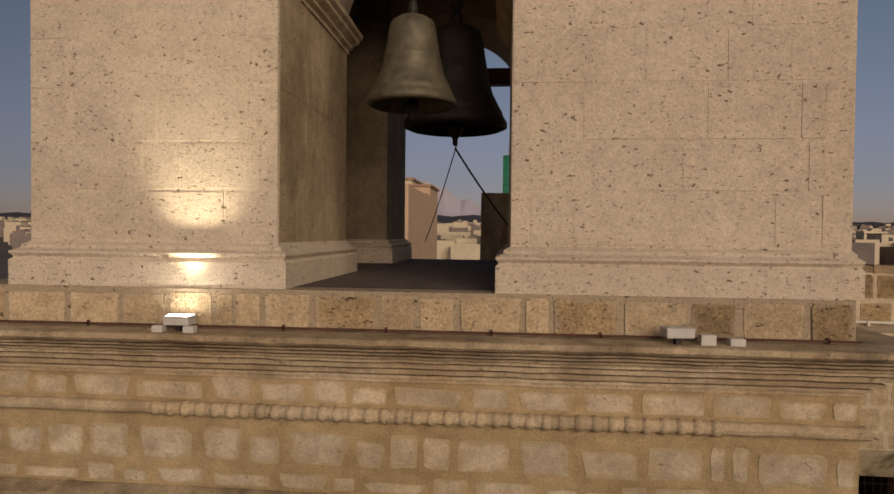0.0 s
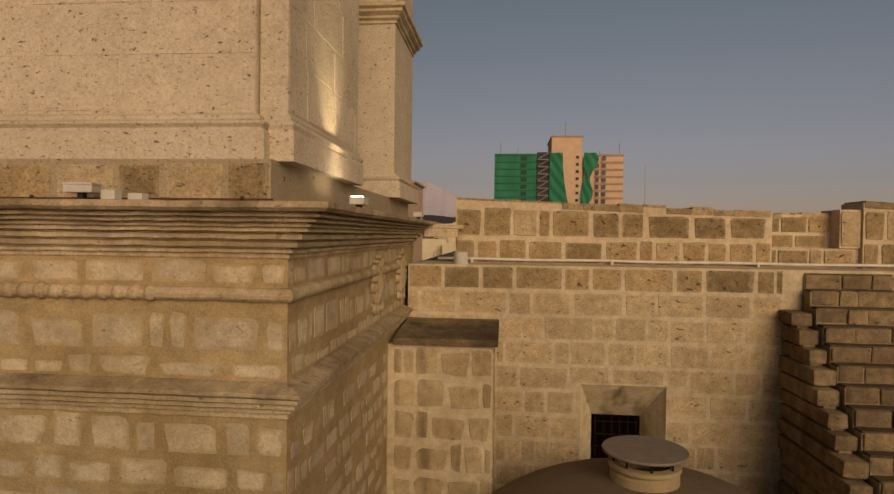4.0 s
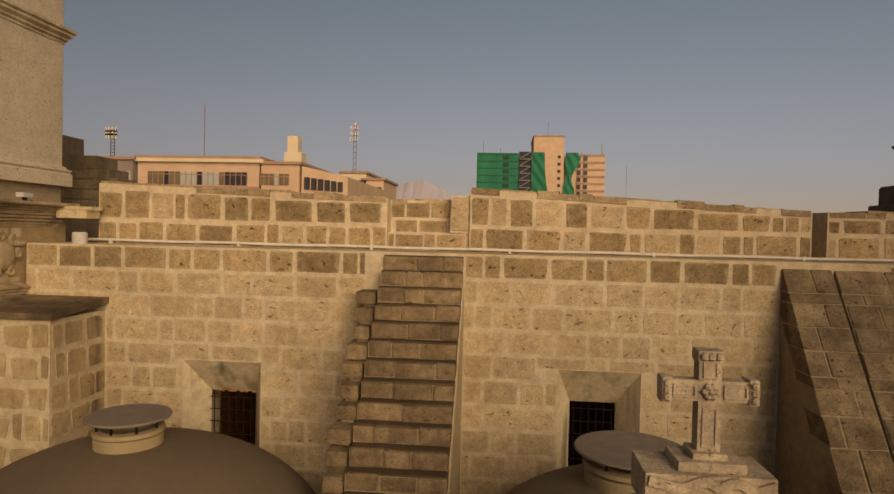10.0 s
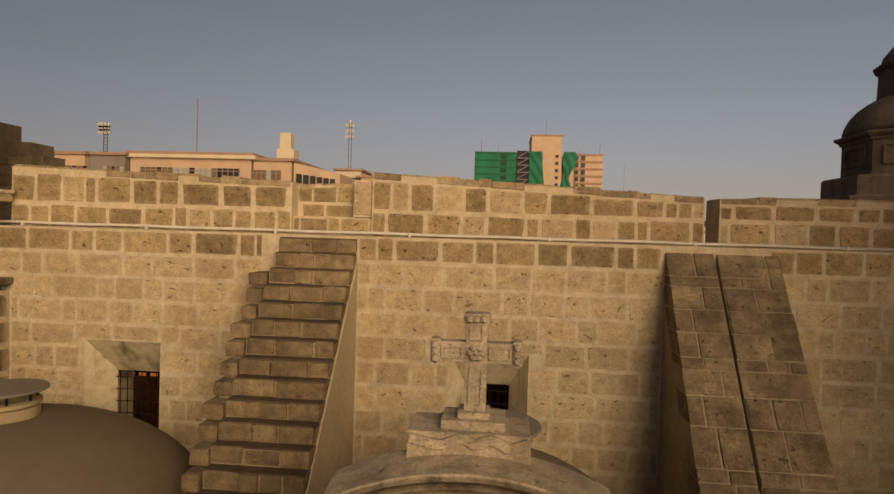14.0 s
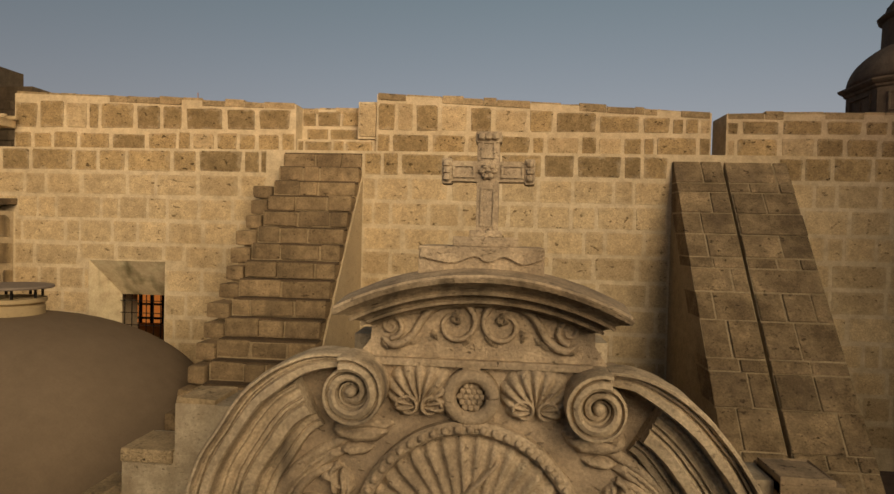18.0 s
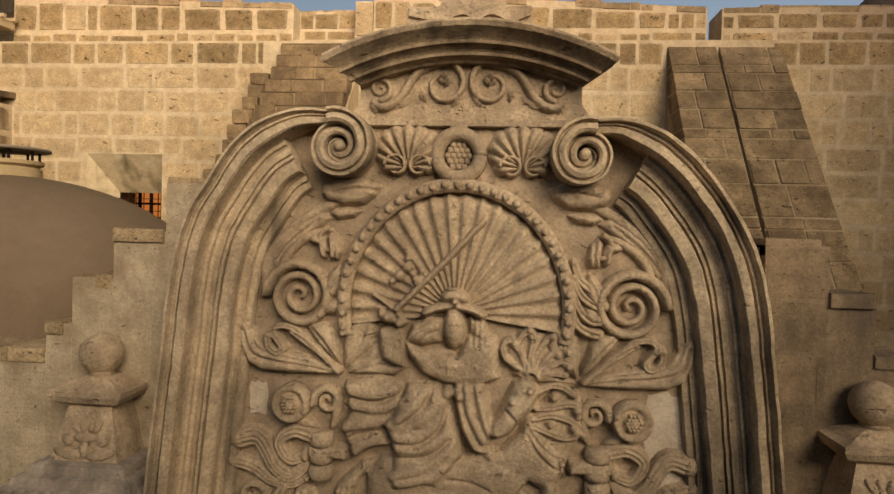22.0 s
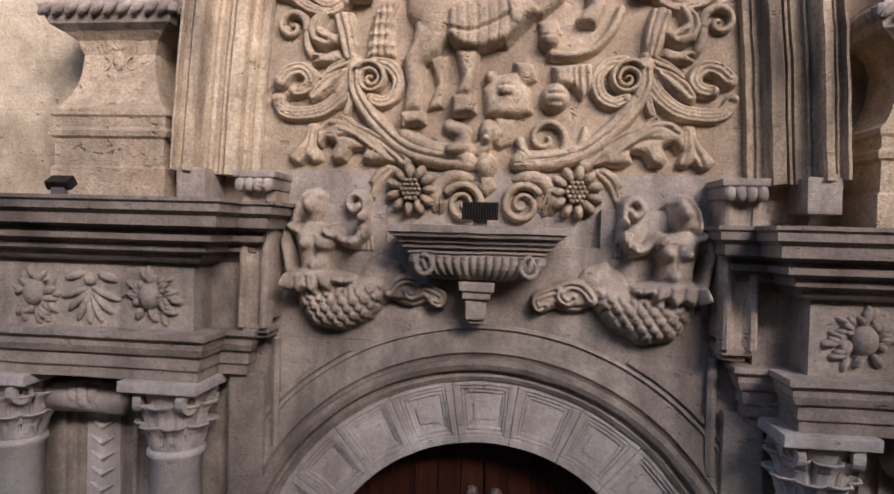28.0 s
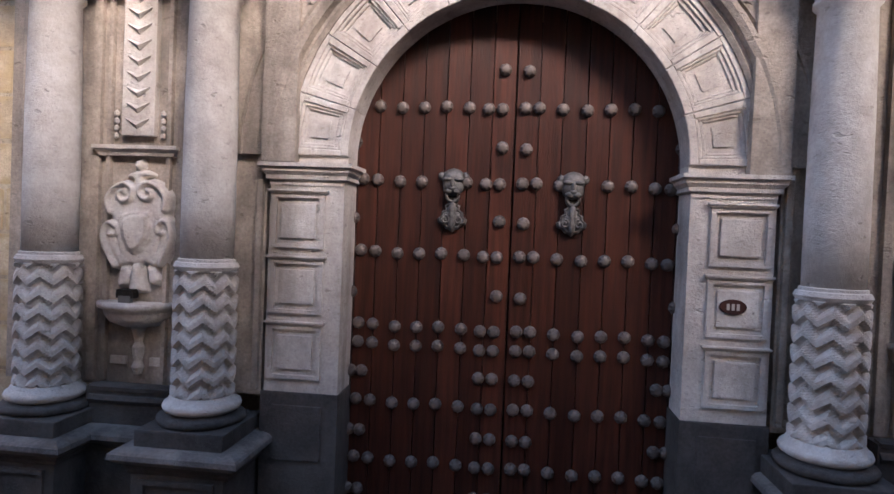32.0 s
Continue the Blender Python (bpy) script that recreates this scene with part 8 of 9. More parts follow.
groove(rider, 0.013, 0.035, (0.60, 7.03), (0.62, 6.82))
groove(rider, 0.013, 0.035, (0.65, 7.03), (0.67, 6.82))
raised(rider, 0.1, 0.04, (0.13, 7.09), (0.28, 7.07), (0.32, 6.94), (0.20, 6.88), (0.16, 6.98))
bump(rider, -0.036, 6.567, 0.071, 0.092, 0.16)
bump(rider, -0.041, 6.302, 0.084, 0.101, 0.15)
raised(rider, 0.1, 0.03, (-0.09, 6.24), (0.01, 6.24), (0.05, 6.14), (-0.03, 6.07), (-0.11, 6.13))
rib(rider, 0.063, 0.1, (-0.67, 6.54), (-0.47, 6.44), (-0.28, 6.42), (-0.21, 6.54), (-0.32, 6.60))
rib(rider, 0.050, 0.08, (-0.30, 6.42), (-0.14, 6.42), (-0.05, 6.47))
raised(rider, 0.07, 0.03, (0.02, 6.67), (0.17, 6.66), (0.15, 6.47), (0.05, 6.42), (-0.01, 6.49))
# lower scroll, one side only
orn_scroll(0.389, 6.517, 0.193, 1.6, 180, 1, 0.038, 0.11, False)
orn_stem(((0.20, 6.52), (0.25, 6.35), (0.50, 6.34), (0.66, 6.48), (0.67, 6.61)), 0.055, 0.045, 0.115, False)
# the sea figure, worked area by area
raised(siren, 0.23, 0.12, (-1.46, 5.42), (-1.20, 5.47), (-0.98, 5.46), (-0.84, 5.48), (-0.72, 5.46), (-0.73, 5.30), (-0.85, 5.14), (-1.08, 5.035), (-1.30, 5.075), (-1.42, 5.23))
raised(siren, 0.12, 0.10, (-1.0, 5.40), (-0.94, 5.54), (-0.82, 5.63), (-0.66, 5.58), (-0.60, 5.48), (-0.66, 5.40), (-0.72, 5.32), (-0.85, 5.25))
for row in range(6):
    for q in range(-7, 8):
        sx, sz = -1.09 + q * 0.082 + (0.041 if row % 2 else 0.0), 5.34 - row * 0.058 + 0.085 * (q / 5.0) ** 2
        if -1.44 < sx < -0.70 and sz > 5.03:
            groove(siren, 0.012, 0.034, (sx - 0.041, sz + 0.012), (sx - 0.026, sz - 0.022), (sx, sz - 0.034), (sx + 0.026, sz - 0.022), (sx + 0.041, sz + 0.012))
# leafy apron over the scales
raised(siren, 0.275, 0.035, (-1.48, 5.40), (-1.45, 5.50), (-1.30, 5.53), (-1.14, 5.50), (-0.98, 5.47), (-0.96, 5.43), (-1.02, 5.38), (-1.08, 5.40), (-1.13, 5.33), (-1.20, 5.37), (-1.25, 5.30), (-1.32, 5.35), (-1.38, 5.30), (-1.43, 5.36))
for q in range(5):
    groove(siren, 0.013, 0.04, (-1.40 + q * 0.09, 5.46), (-1.39 + q * 0.095, 5.33))
# trunk, head and arms
raised(siren, 0.20, 0.07, (-1.46, 5.82), (-1.35, 5.87), (-1.20, 5.84), (-1.13, 5.77), (-1.17, 5.63), (-1.14, 5.50), (-1.26, 5.45), (-1.41, 5.47), (-1.42, 5.60), (-1.45, 5.72))
bump(siren, -1.335, 5.70, 0.068, 0.072, 0.275)
bump(siren, -1.215, 5.70, 0.068, 0.072, 0.275)
bump(siren, -1.262, 5.54, 0.075, 0.075, 0.245)
groove(siren, 0.012, 0.03, (-1.275, 5.75), (-1.27, 5.66), (-1.265, 5.60))
raised(siren, 0.13, 0.05, (-1.45, 6.00), (-1.40, 6.09), (-1.30, 6.11), (-1.23, 6.06), (-1.24, 5.93), (-1.28, 5.85), (-1.38, 5.84), (-1.48, 5.80), (-1.47, 5.90))
bump(siren, -1.318, 5.985, 0.066, 0.088, 0.255)
rib(siren, 0.022, 0.045, (-1.41, 6.03), (-1.34, 6.085), (-1.26, 6.06))
rib(siren, 0.028, 0.05, (-1.43, 6.00), (-1.45, 5.90), (-1.42, 5.80))
rib(siren, 0.048, 0.19, (-1.48, 5.81), (-1.51, 5.70), (-1.485, 5.58), (-1.455, 5.38))
rib(siren, 0.048, 0.13, (-1.17, 5.81), (-1.08, 5.73), (-1.0, 5.71))
rib(siren, 0.044, 0.14, (-1.0, 5.71), (-0.93, 5.79), (-0.925, 5.90))
rib(siren, 0.036, 0.13, (-0.925, 5.90), (-0.93, 6.03), (-1.0, 6.07), (-1.05, 6.01), (-1.01, 5.95), (-0.97, 5.99))
for q in range(4):
    rib(siren, 0.014, 0.05, (-0.99 + q * 0.033, 5.83), (-0.97 + q * 0.033, 5.66))
# curling tail fin
raised(siren, 0.12, 0.05, (-0.74, 5.38), (-0.66, 5.47), (-0.56, 5.50), (-0.46, 5.47), (-0.42, 5.41), (-0.34, 5.41), (-0.28, 5.34), (-0.31, 5.26), (-0.40, 5.24), (-0.46, 5.28), (-0.54, 5.25), (-0.64, 5.26), (-0.72, 5.30))
ribbon(siren, 0.045, 0.03, 0.165, 1, (-0.72, 5.35), (-0.64, 5.44), (-0.54, 5.45), (-0.49, 5.38), (-0.55, 5.33), (-0.59, 5.37))
ribbon(siren, 0.04, 0.028, 0.155, 1, (-0.48, 5.42), (-0.39, 5.39), (-0.32, 5.35), (-0.34, 5.28), (-0.40, 5.30))
groove(siren, 0.012, 0.04, (-0.68, 5.30), (-0.60, 5.30), (-0.52, 5.29), (-0.46, 5.32))
carve("horseman_figure", rider, -1.0, 1.15, 6.0, 9.75, 0.0085, "plain weathered horseman carved in high relief")
carve("sea_figure", siren, -1.62, -0.2, 4.95, 6.2, 0.0085, "plain weathered fish-tailed figure in relief", False, -0.05, CARVED_MID)
carve("sea_figure", siren, -1.62, -0.2, 4.95, 6.2, 0.0085, "plain weathered fish-tailed figure in relief", True, -0.05, CARVED_MID)
# scrolled cartouche between the columns
crest = []
raised(crest, 0.08, 0.03, (-3.135, 2.722), (-3.212, 2.654), (-3.238, 2.525), (-3.201, 2.454), (-3.264, 2.386), (-3.271, 2.294), (-3.219, 2.196), (-3.158, 2.117), (-3.121, 2.047), (-3.029, 2.080), (-2.951, 2.067), (-2.893, 2.094), (-2.814, 2.063), (-2.757, 2.099), (-2.698, 2.203), (-2.653, 2.310), (-2.661, 2.422), (-2.706, 2.487), (-2.700, 2.601), (-2.745, 2.680), (-2.809, 2.730), (-2.902, 2.753), (-2.970, 2.776), (-3.038, 2.741))
raised(crest, 0.085, 0.02, (-3.107, 2.075), (-3.029, 2.080), (-2.998, 2.000), (-3.034, 1.915), (-3.122, 1.891), (-3.134, 1.954))
raised(crest, 0.085, 0.02, (-2.893, 2.090), (-2.805, 2.068), (-2.744, 1.982), (-2.781, 1.924), (-2.859, 1.937))
raised(crest, 0.11, 0.03, (-3.005, 2.100), (-2.922, 2.106), (-2.877, 1.872), (-3.033, 1.851))
raised(crest, 0.09, 0.02, (-3.011, 2.674), (-2.919, 2.679), (-2.922, 2.779), (-2.836, 2.810), (-2.914, 2.843), (-3.021, 2.837), (-3.098, 2.797), (-3.014, 2.765))
raised(crest, 0.13, 0.03, (-3.099, 2.496), (-2.973, 2.531), (-2.842, 2.520), (-2.819, 2.395), (-2.835, 2.285), (-2.905, 2.194), (-2.982, 2.157), (-3.047, 2.203), (-3.094, 2.305), (-3.116, 2.404))
groove(crest, 0.012, 0.035, (-3.064, 2.462), (-2.962, 2.491), (-2.870, 2.482), (-2.853, 2.383), (-2.870, 2.301), (-2.926, 2.224), (-2.984, 2.198), (-3.029, 2.236), (-3.065, 2.325), (-3.077, 2.406), (-3.064, 2.462))
ribbon(crest, 0.03, 0.022, 0.12, 0, (-3.198, 2.509), (-3.220, 2.608), (-3.154, 2.703), (-3.067, 2.735), (-3.002, 2.684), (-3.024, 2.610), (-3.092, 2.597), (-3.123, 2.650), (-3.075, 2.680))
ribbon(crest, 0.03, 0.022, 0.12, 0, (-2.731, 2.536), (-2.725, 2.636), (-2.785, 2.714), (-2.882, 2.745), (-2.949, 2.687), (-2.918, 2.625), (-2.859, 2.619), (-2.841, 2.665), (-2.881, 2.690))
ribbon(crest, 0.028, 0.022, 0.115, 0, (-3.147, 2.072), (-3.230, 2.223), (-3.257, 2.331), (-3.215, 2.416), (-3.146, 2.393), (-3.144, 2.329), (-3.193, 2.326))
ribbon(crest, 0.028, 0.022, 0.115, 0, (-2.757, 2.099), (-2.685, 2.258), (-2.674, 2.367), (-2.719, 2.446), (-2.786, 2.415), (-2.784, 2.351), (-2.736, 2.354))
groove(crest, 0.01, 0.03, (-3.110, 2.176), (-3.143, 2.302), (-3.137, 2.430))
groove(crest, 0.01, 0.03, (-2.799, 2.196), (-2.773, 2.316), (-2.787, 2.451))
bump(crest, -2.974, 2.885, 0.038, 0.05, 0.1)
bump(crest, -3.075, 2.662, 0.025, 0.025, 0.12)
bump(crest, -2.880, 2.672, 0.022, 0.022, 0.12)
carve("cartouche", crest, -3.32, -2.59, 1.76, 3.01, 0.0085, "scrolled cartouche with a raised shield", False, -0.035, WHITE_STONE, portal)
carve("cartouche", crest, -3.32, -2.59, 1.76, 3.01, 0.0085, "scrolled cartouche with a raised shield", True, -0.035, WHITE_STONE, portal)

# frieze ornaments over the column pairs
def lump(name, x, z, turn, rx, ry, rz, s, fine=2):
    bm = bmesh.new()
    bmesh.ops.create_icosphere(bm, subdivisions=fine, radius=1.0, matrix=Matrix.Translation((x, -0.467, z)) @ Matrix.Rotation(turn, 4, "Y") @ Matrix.Diagonal((rx, ry, rz, 1)))
    if s > 0:
        bmesh.ops.translate(bm, verts=bm.verts, vec=(0, 0, -BAY_DROP))
    part(name, flip(bm, s), CARVED_GREY, portal, "", True)
for s in (-1, 1):
    for cx in (-3.28, -2.38):
        r = random.Random(int(-cx * 100))
        lump("frieze_fruit", cx, 5.29, 0, 0.085, 0.09, 0.10, s, 3)
        for q in range(30):
            a, k = r.uniform(0, 6.28), r.uniform(0.55, 1.0)
            lump("frieze_leaf", cx + 0.19 * k * math.cos(a), 5.285 + 0.18 * k * math.sin(a), -a + r.uniform(-0.6, 0.6), r.uniform(0.035, 0.075), r.uniform(0.035, 0.06), r.uniform(0.02, 0.032), s)
    for q in range(7):
        a = radians(200 + q * 23)
        lump("frieze_leaf", -2.84 + 0.12 * math.cos(a), 5.36 + 0.17 * math.sin(a), -a, 0.13, 0.045, 0.03, s)
    for dx in (-0.13, 0.13):
        lump("frieze_leaf", -2.84 + dx, 5.42, 0.3 * (1 if dx > 0 else -1), 0.085, 0.045, 0.035, s)
    lump("frieze_fruit", -2.84, 5.40, 0, 0.05, 0.07, 0.05, s)

# ================= far city and hills =================
def far_building(name, label, x0, x1, y0, y1, z1, material):
    b = thing(name, label, "building", ((x0 + x1) / 2, y0, 0))
    part("wall", boxes((x0, x1, y0, y1, 0, z1)), material, b)
    part("roof_edge", boxes((x0 - 0.5, x1 + 0.5, y0 - 0.5, y1 + 0.5, z1, z1 + 0.5)), PEACH_DARK, b)
    return b

CURTAIN = plain("brown_curtain_glass", (0.22, 0.15, 0.085), (0.13, 0.09, 0.05), 0.35, scale=0.5)
PALE_GLASS = plain("pale_window", (0.46, 0.47, 0.40), (0.36, 0.37, 0.32), 0.3, scale=0.5)


def window_row(b, x0, x1, y, z0, z1, n, tones=None):
    """A ribbon of panes; tones names each pane's glass."""
    w = (x1 - x0) / n
    for k in range(n):
        m = (GLASS_DARK, CURTAIN, PALE_GLASS)[int(tones[k])] if tones else GLASS_DARK
        wn_ = part("window", boxes((x0 + k * w + 0.03, x0 + (k + 1) * w - 0.03, y - 0.10, y - 0.02, z0, z1)), m, b)
        part("mullion", boxes((x0 + (k + 1) * w - 0.06, x0 + (k + 1) * w + 0.06, y - 0.2, y - 0.13, z0, z1)), PEACH_DARK, wn_)
        part("transom", boxes((x0 + k * w, x0 + (k + 1) * w, y - 0.18, y - 0.13, z1 - 0.55, z1 - 0.45)), PEACH_DARK, wn_)


main = far_building("office_building", "long peach office block with ribbon windows and a flat roof", -66.2, -44.0, 100, 130, 25.0, PEACH)
window_row(main, -64.3, -46.1, 100, 20.45, 22.75, 18, "111011222022210000")
part("band", boxes((-66.4, -43.8, 99.7, 100.0, 18.0, 20.3)), PEACH_DARK, main)
part("cornice", boxes((-67.2, -43.0, 99.2, 100.0, 24.4, 25.0)), CREAM, main)
wing = far_building("office_wing", "lower peach wing of the office block", -43.6, -36.8, 100, 128, 24.2, PEACH)
window_row(wing, -43.9, -38.6, 100, 20.6, 22.6, 6, "111211")
wing2 = thing("office_block", "receding side of the peach office block", "building", (-33, 104, 0))
sd = boxes((-36.4, -29.8, 100, 140, 0, 24.0))
for v in sd.verts:
    if v.co.x > -33:
        v.co.y += 6
        v.co.z -= 1.2 if v.co.z > 1 else 0
part("wall", sd, PEACH, wing2)
for k in range(6):
    x = -36.0 + k * 0.95
    part("window", boxes((x, x + 0.75, 99.8 + (k + 0.4) * 0.86, 100.4 + (k + 1.2) * 0.86, 20.0, 22.1 - k * 0.08)), GLASS_DARK, wing2)
left = far_building("office_annex", "low peach annex with a strip of windows", -83, -73.4, 98, 120, 24.5, PEACH)
window_row(left, -78.7, -72.7, 98, 20.8, 22.5, 6, "011010")
mid = far_building("grey_annex", "grey roof annex with a railing", -73.2, -66.5, 99, 120, 24.6, CITY_W)
window_row(mid, -70.6, -66.7, 99, 20.6, 22.6, 5, "21012")
wt = thing("water_tank", "square cream tank house on the roof", "tank", (-39.8, 106, 24.5))
part("base", boxes((-41.4, -38.2, 105, 108, 24.2, 27.0), bevel=0.05), CREAM, wt)
part("shaft", boxes((-41.0, -39.0, 105.4, 107.5, 27.0, 30.0), bevel=0.05), CREAM, wt)
for k, (x0, x1, z1) in enumerate(((-41.0, -34.8, 27.0), (-35.4, -30.4, 25.4))):
    h = far_building("roof_house", "small cream roof house beyond the office block", x0, x1, 143, 160, z1, CREAM if k == 0 else PEACH)
    window_row(h, x0 + 0.5, x1 - 0.5, 143, z1 - 3.0, z1 - 1.7, 3)

def mast(x, y, z0, z1, panels, label):
    m = thing("antenna_mast", label, "mast", (x, y, z0), "antenna masts")
    if not panels:
        part("whip", boxes((x - 0.07, x + 0.07, y - 0.07, y + 0.07, z0, z1)), RED_PAINT, m)
        return
    for dx in (-0.35, 0.35):
        part("leg", boxes((x + dx - 0.07, x + dx + 0.07, y - 0.07, y + 0.07, z0, z1)), STEEL, m)
    h = (z1 - z0) / 9
    for k in range(9):
        part("rung", boxes((x - 0.4, x + 0.4, y - 0.05, y + 0.05, z0 + k * h, z0 + k * h + 0.12)), STEEL, m)
        if k > 5:
            for dx in (-1.0, -0.5, 0.15, 0.8):
                part("panel_antenna", boxes((x + dx - 0.16, x + dx + 0.16, y - 0.4, y - 0.15, z0 + k * h + 0.1, z0 + k * h + 1.0)), WHITE_BOX, m)
    part("beacon", lathe([(0.001, 0), (0.15, 0.1), (0.15, 0.3), (0.001, 0.4)], 8, (x, y, z1)), glow("red_beacon", (1.0, 0.12, 0.08), 3.0), m, "red beacon")
mast(-38.9, 148, 27.0, 39.6, True, "lattice phone mast with panel antennas and a red beacon")
mast(-54.5, 101, 25.4, 35.0, False, "thin whip antenna on a roof")
mast(-71.6, 101, 24.8, 30.2, True, "short phone mast with panel antennas")
mast(49.5, 262, 0, 43.0, False, "thin whip antenna on a roof")

# --- high-rise wrapped in green netting ---
hr = thing("high_rise", "ten-storey salmon tower block half wrapped in green netting", "building", (14, 262, 0))
part("left_wing", boxes((-13.0, 10.5, 262, 285, 0, 47.2)), PEACH, hr)
part("core", boxes((10.5, 23.2, 259.5, 285, 0, 54.6)), PEACH, hr)
part("right_wing", boxes((23.2, 40.6, 262, 285, 0, 47.2)), PEACH, hr)
part("core_cap", boxes((10.2, 23.5, 259.2, 285, 54.6, 55.2)), PEACH_DARK, hr)
part("netting", boxes((-13.4, 4.4, 261.2, 261.9, 20, 47.9)), NET, hr, "green safety netting")
for k in range(2):
    nb2, rows = bmesh.new(), []
    for z in range(48, 18, -1):
        f = (48 - z) / 20.0
        if k == 0:
            a0, a1 = 9.7, 15.1 + 2.2 * f * f
        else:
            hole = 0.9 * max(0.0, math.sin((f - 0.25) * 7.0))
            a0, a1 = 23.9 - 1.2 * f + hole, 28.9 - 2.6 * f + 1.1 * math.sin(f * 9.0)
        rows.append([(a0 + (a1 - a0) * u, 258.8 + 0.3 * math.sin(u * 9 + z), z) for u in (0, 0.2, 0.4, 0.6, 0.8, 1.0)])
    grid(nb2, rows)
    part("torn_netting", done(nb2), NET, hr, "torn green netting")
for k in range(9):
    z = 21 + k * 3.0
    part("floor_band", boxes((28.6, 40.5, 261.6, 261.99, z + 2.0, z + 2.7)), PEACH_DARK, hr)
    part("net_band", boxes((-13.3, 4.3, 260.95, 261.19, z + 2.2, z + 2.5)), plain("net_dark_%d" % k, (0.015, 0.12, 0.05)), hr)
    part("window", boxes((20.6, 21.8, 259.2, 259.49, z + 0.6, z + 1.8)), GLASS_DARK, hr)
    part("window", boxes((-2.2, 0.2, 260.8, 260.94, z + 0.2, z + 1.8)), plain("net_window_%d" % k, (0.012, 0.06, 0.03)), hr)
    part("window", boxes((29.0, 30.4, 261.4, 261.59, z, z + 1.8)), GLASS_DARK, hr)
    part("window", boxes((31.6, 33.2, 261.4, 261.59, z, z + 1.8)), GLASS_DARK, hr)
    part("stair_landing", boxes((4.8, 9.6, 259.4, 260.4, z, z + 0.35)), STEEL, hr)
    fl = boxes((4.9, 9.4, 259.2, 259.6, z + 0.3, z + 0.7))
    for v in fl.verts:
        if v.co.x > 7:
            v.co.z += 2.6
    part("stair_flight", fl, STEEL, hr)
part("stair_shaft", boxes((4.5, 9.6, 261.0, 261.95, 18, 48.5)), GLASS_DARK, hr)
for x, z in ((-11, 54), (16.9, 62.5), (-3.5, 51), (31.5, 50), (40, 53.5)):
    part("roof_aerial", boxes((x - 0.12, x + 0.12, 268, 268.3, 46 if x != 16.9 else 54, z)), STEEL, hr)

# --- domed turret beyond the nave roof, its shade in the stone colour ---
TXC, TYC = 12.2, 14.4
tur = thing("domed_turret", "stone turret with a ribbed dome, shade put in its colour", "turret", (TXC, TYC, 0))
def eight(prof, n=8):
    bm = lathe([(r / 0.98, z) for r, z in prof], n, (TXC, TYC, 0))
    bmesh.ops.rotate(bm, verts=bm.verts, cent=(TXC, TYC, 0), matrix=Matrix.Rotation(radians(-22.5), 3, "Z"))
    return bm
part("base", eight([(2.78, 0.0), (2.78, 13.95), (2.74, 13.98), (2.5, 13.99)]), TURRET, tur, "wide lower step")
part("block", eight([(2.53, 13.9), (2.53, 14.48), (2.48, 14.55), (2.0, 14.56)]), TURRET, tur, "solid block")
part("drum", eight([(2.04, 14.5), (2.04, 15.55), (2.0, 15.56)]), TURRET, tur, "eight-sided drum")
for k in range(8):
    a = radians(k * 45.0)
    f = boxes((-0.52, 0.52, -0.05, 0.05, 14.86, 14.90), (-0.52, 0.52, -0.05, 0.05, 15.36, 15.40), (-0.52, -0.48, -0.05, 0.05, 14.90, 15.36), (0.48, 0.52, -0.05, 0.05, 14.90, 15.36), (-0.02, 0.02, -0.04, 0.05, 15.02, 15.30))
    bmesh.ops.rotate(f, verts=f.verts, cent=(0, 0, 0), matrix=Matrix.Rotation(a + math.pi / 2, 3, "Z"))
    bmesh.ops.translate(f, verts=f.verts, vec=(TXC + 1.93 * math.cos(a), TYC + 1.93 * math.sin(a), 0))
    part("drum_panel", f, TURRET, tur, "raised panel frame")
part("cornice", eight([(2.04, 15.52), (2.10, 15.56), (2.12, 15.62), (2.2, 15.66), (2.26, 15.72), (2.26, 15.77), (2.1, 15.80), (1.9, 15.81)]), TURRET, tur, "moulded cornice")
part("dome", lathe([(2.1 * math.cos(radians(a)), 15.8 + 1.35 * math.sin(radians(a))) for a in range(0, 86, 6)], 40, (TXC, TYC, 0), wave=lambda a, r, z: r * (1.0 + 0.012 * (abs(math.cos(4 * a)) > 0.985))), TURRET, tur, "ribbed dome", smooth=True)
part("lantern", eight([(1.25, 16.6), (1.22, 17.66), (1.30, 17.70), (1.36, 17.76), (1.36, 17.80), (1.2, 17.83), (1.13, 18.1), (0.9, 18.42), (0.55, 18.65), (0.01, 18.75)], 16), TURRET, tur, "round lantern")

# --- old brick gable left of the parapet ---
dk = thing("old_gable", "weathered dark masonry gable beyond the parapet", "wall", (-11.2, 9.6, 0))
part("masonry", boxes((-13, -10.45, 9.42, 10.2, 0, 13.76), (-13, -10.65, 9.42, 10.2, 13.76, 13.97), (-13, -10.90, 9.42, 10.2, 13.97, 14.19), (-13, -11.2, 9.42, 10.2, 14.19, 14.5), (-13, -12.08, 9.42, 10.2, 14.5, 15.0)), SILLAR_BROWN, dk)

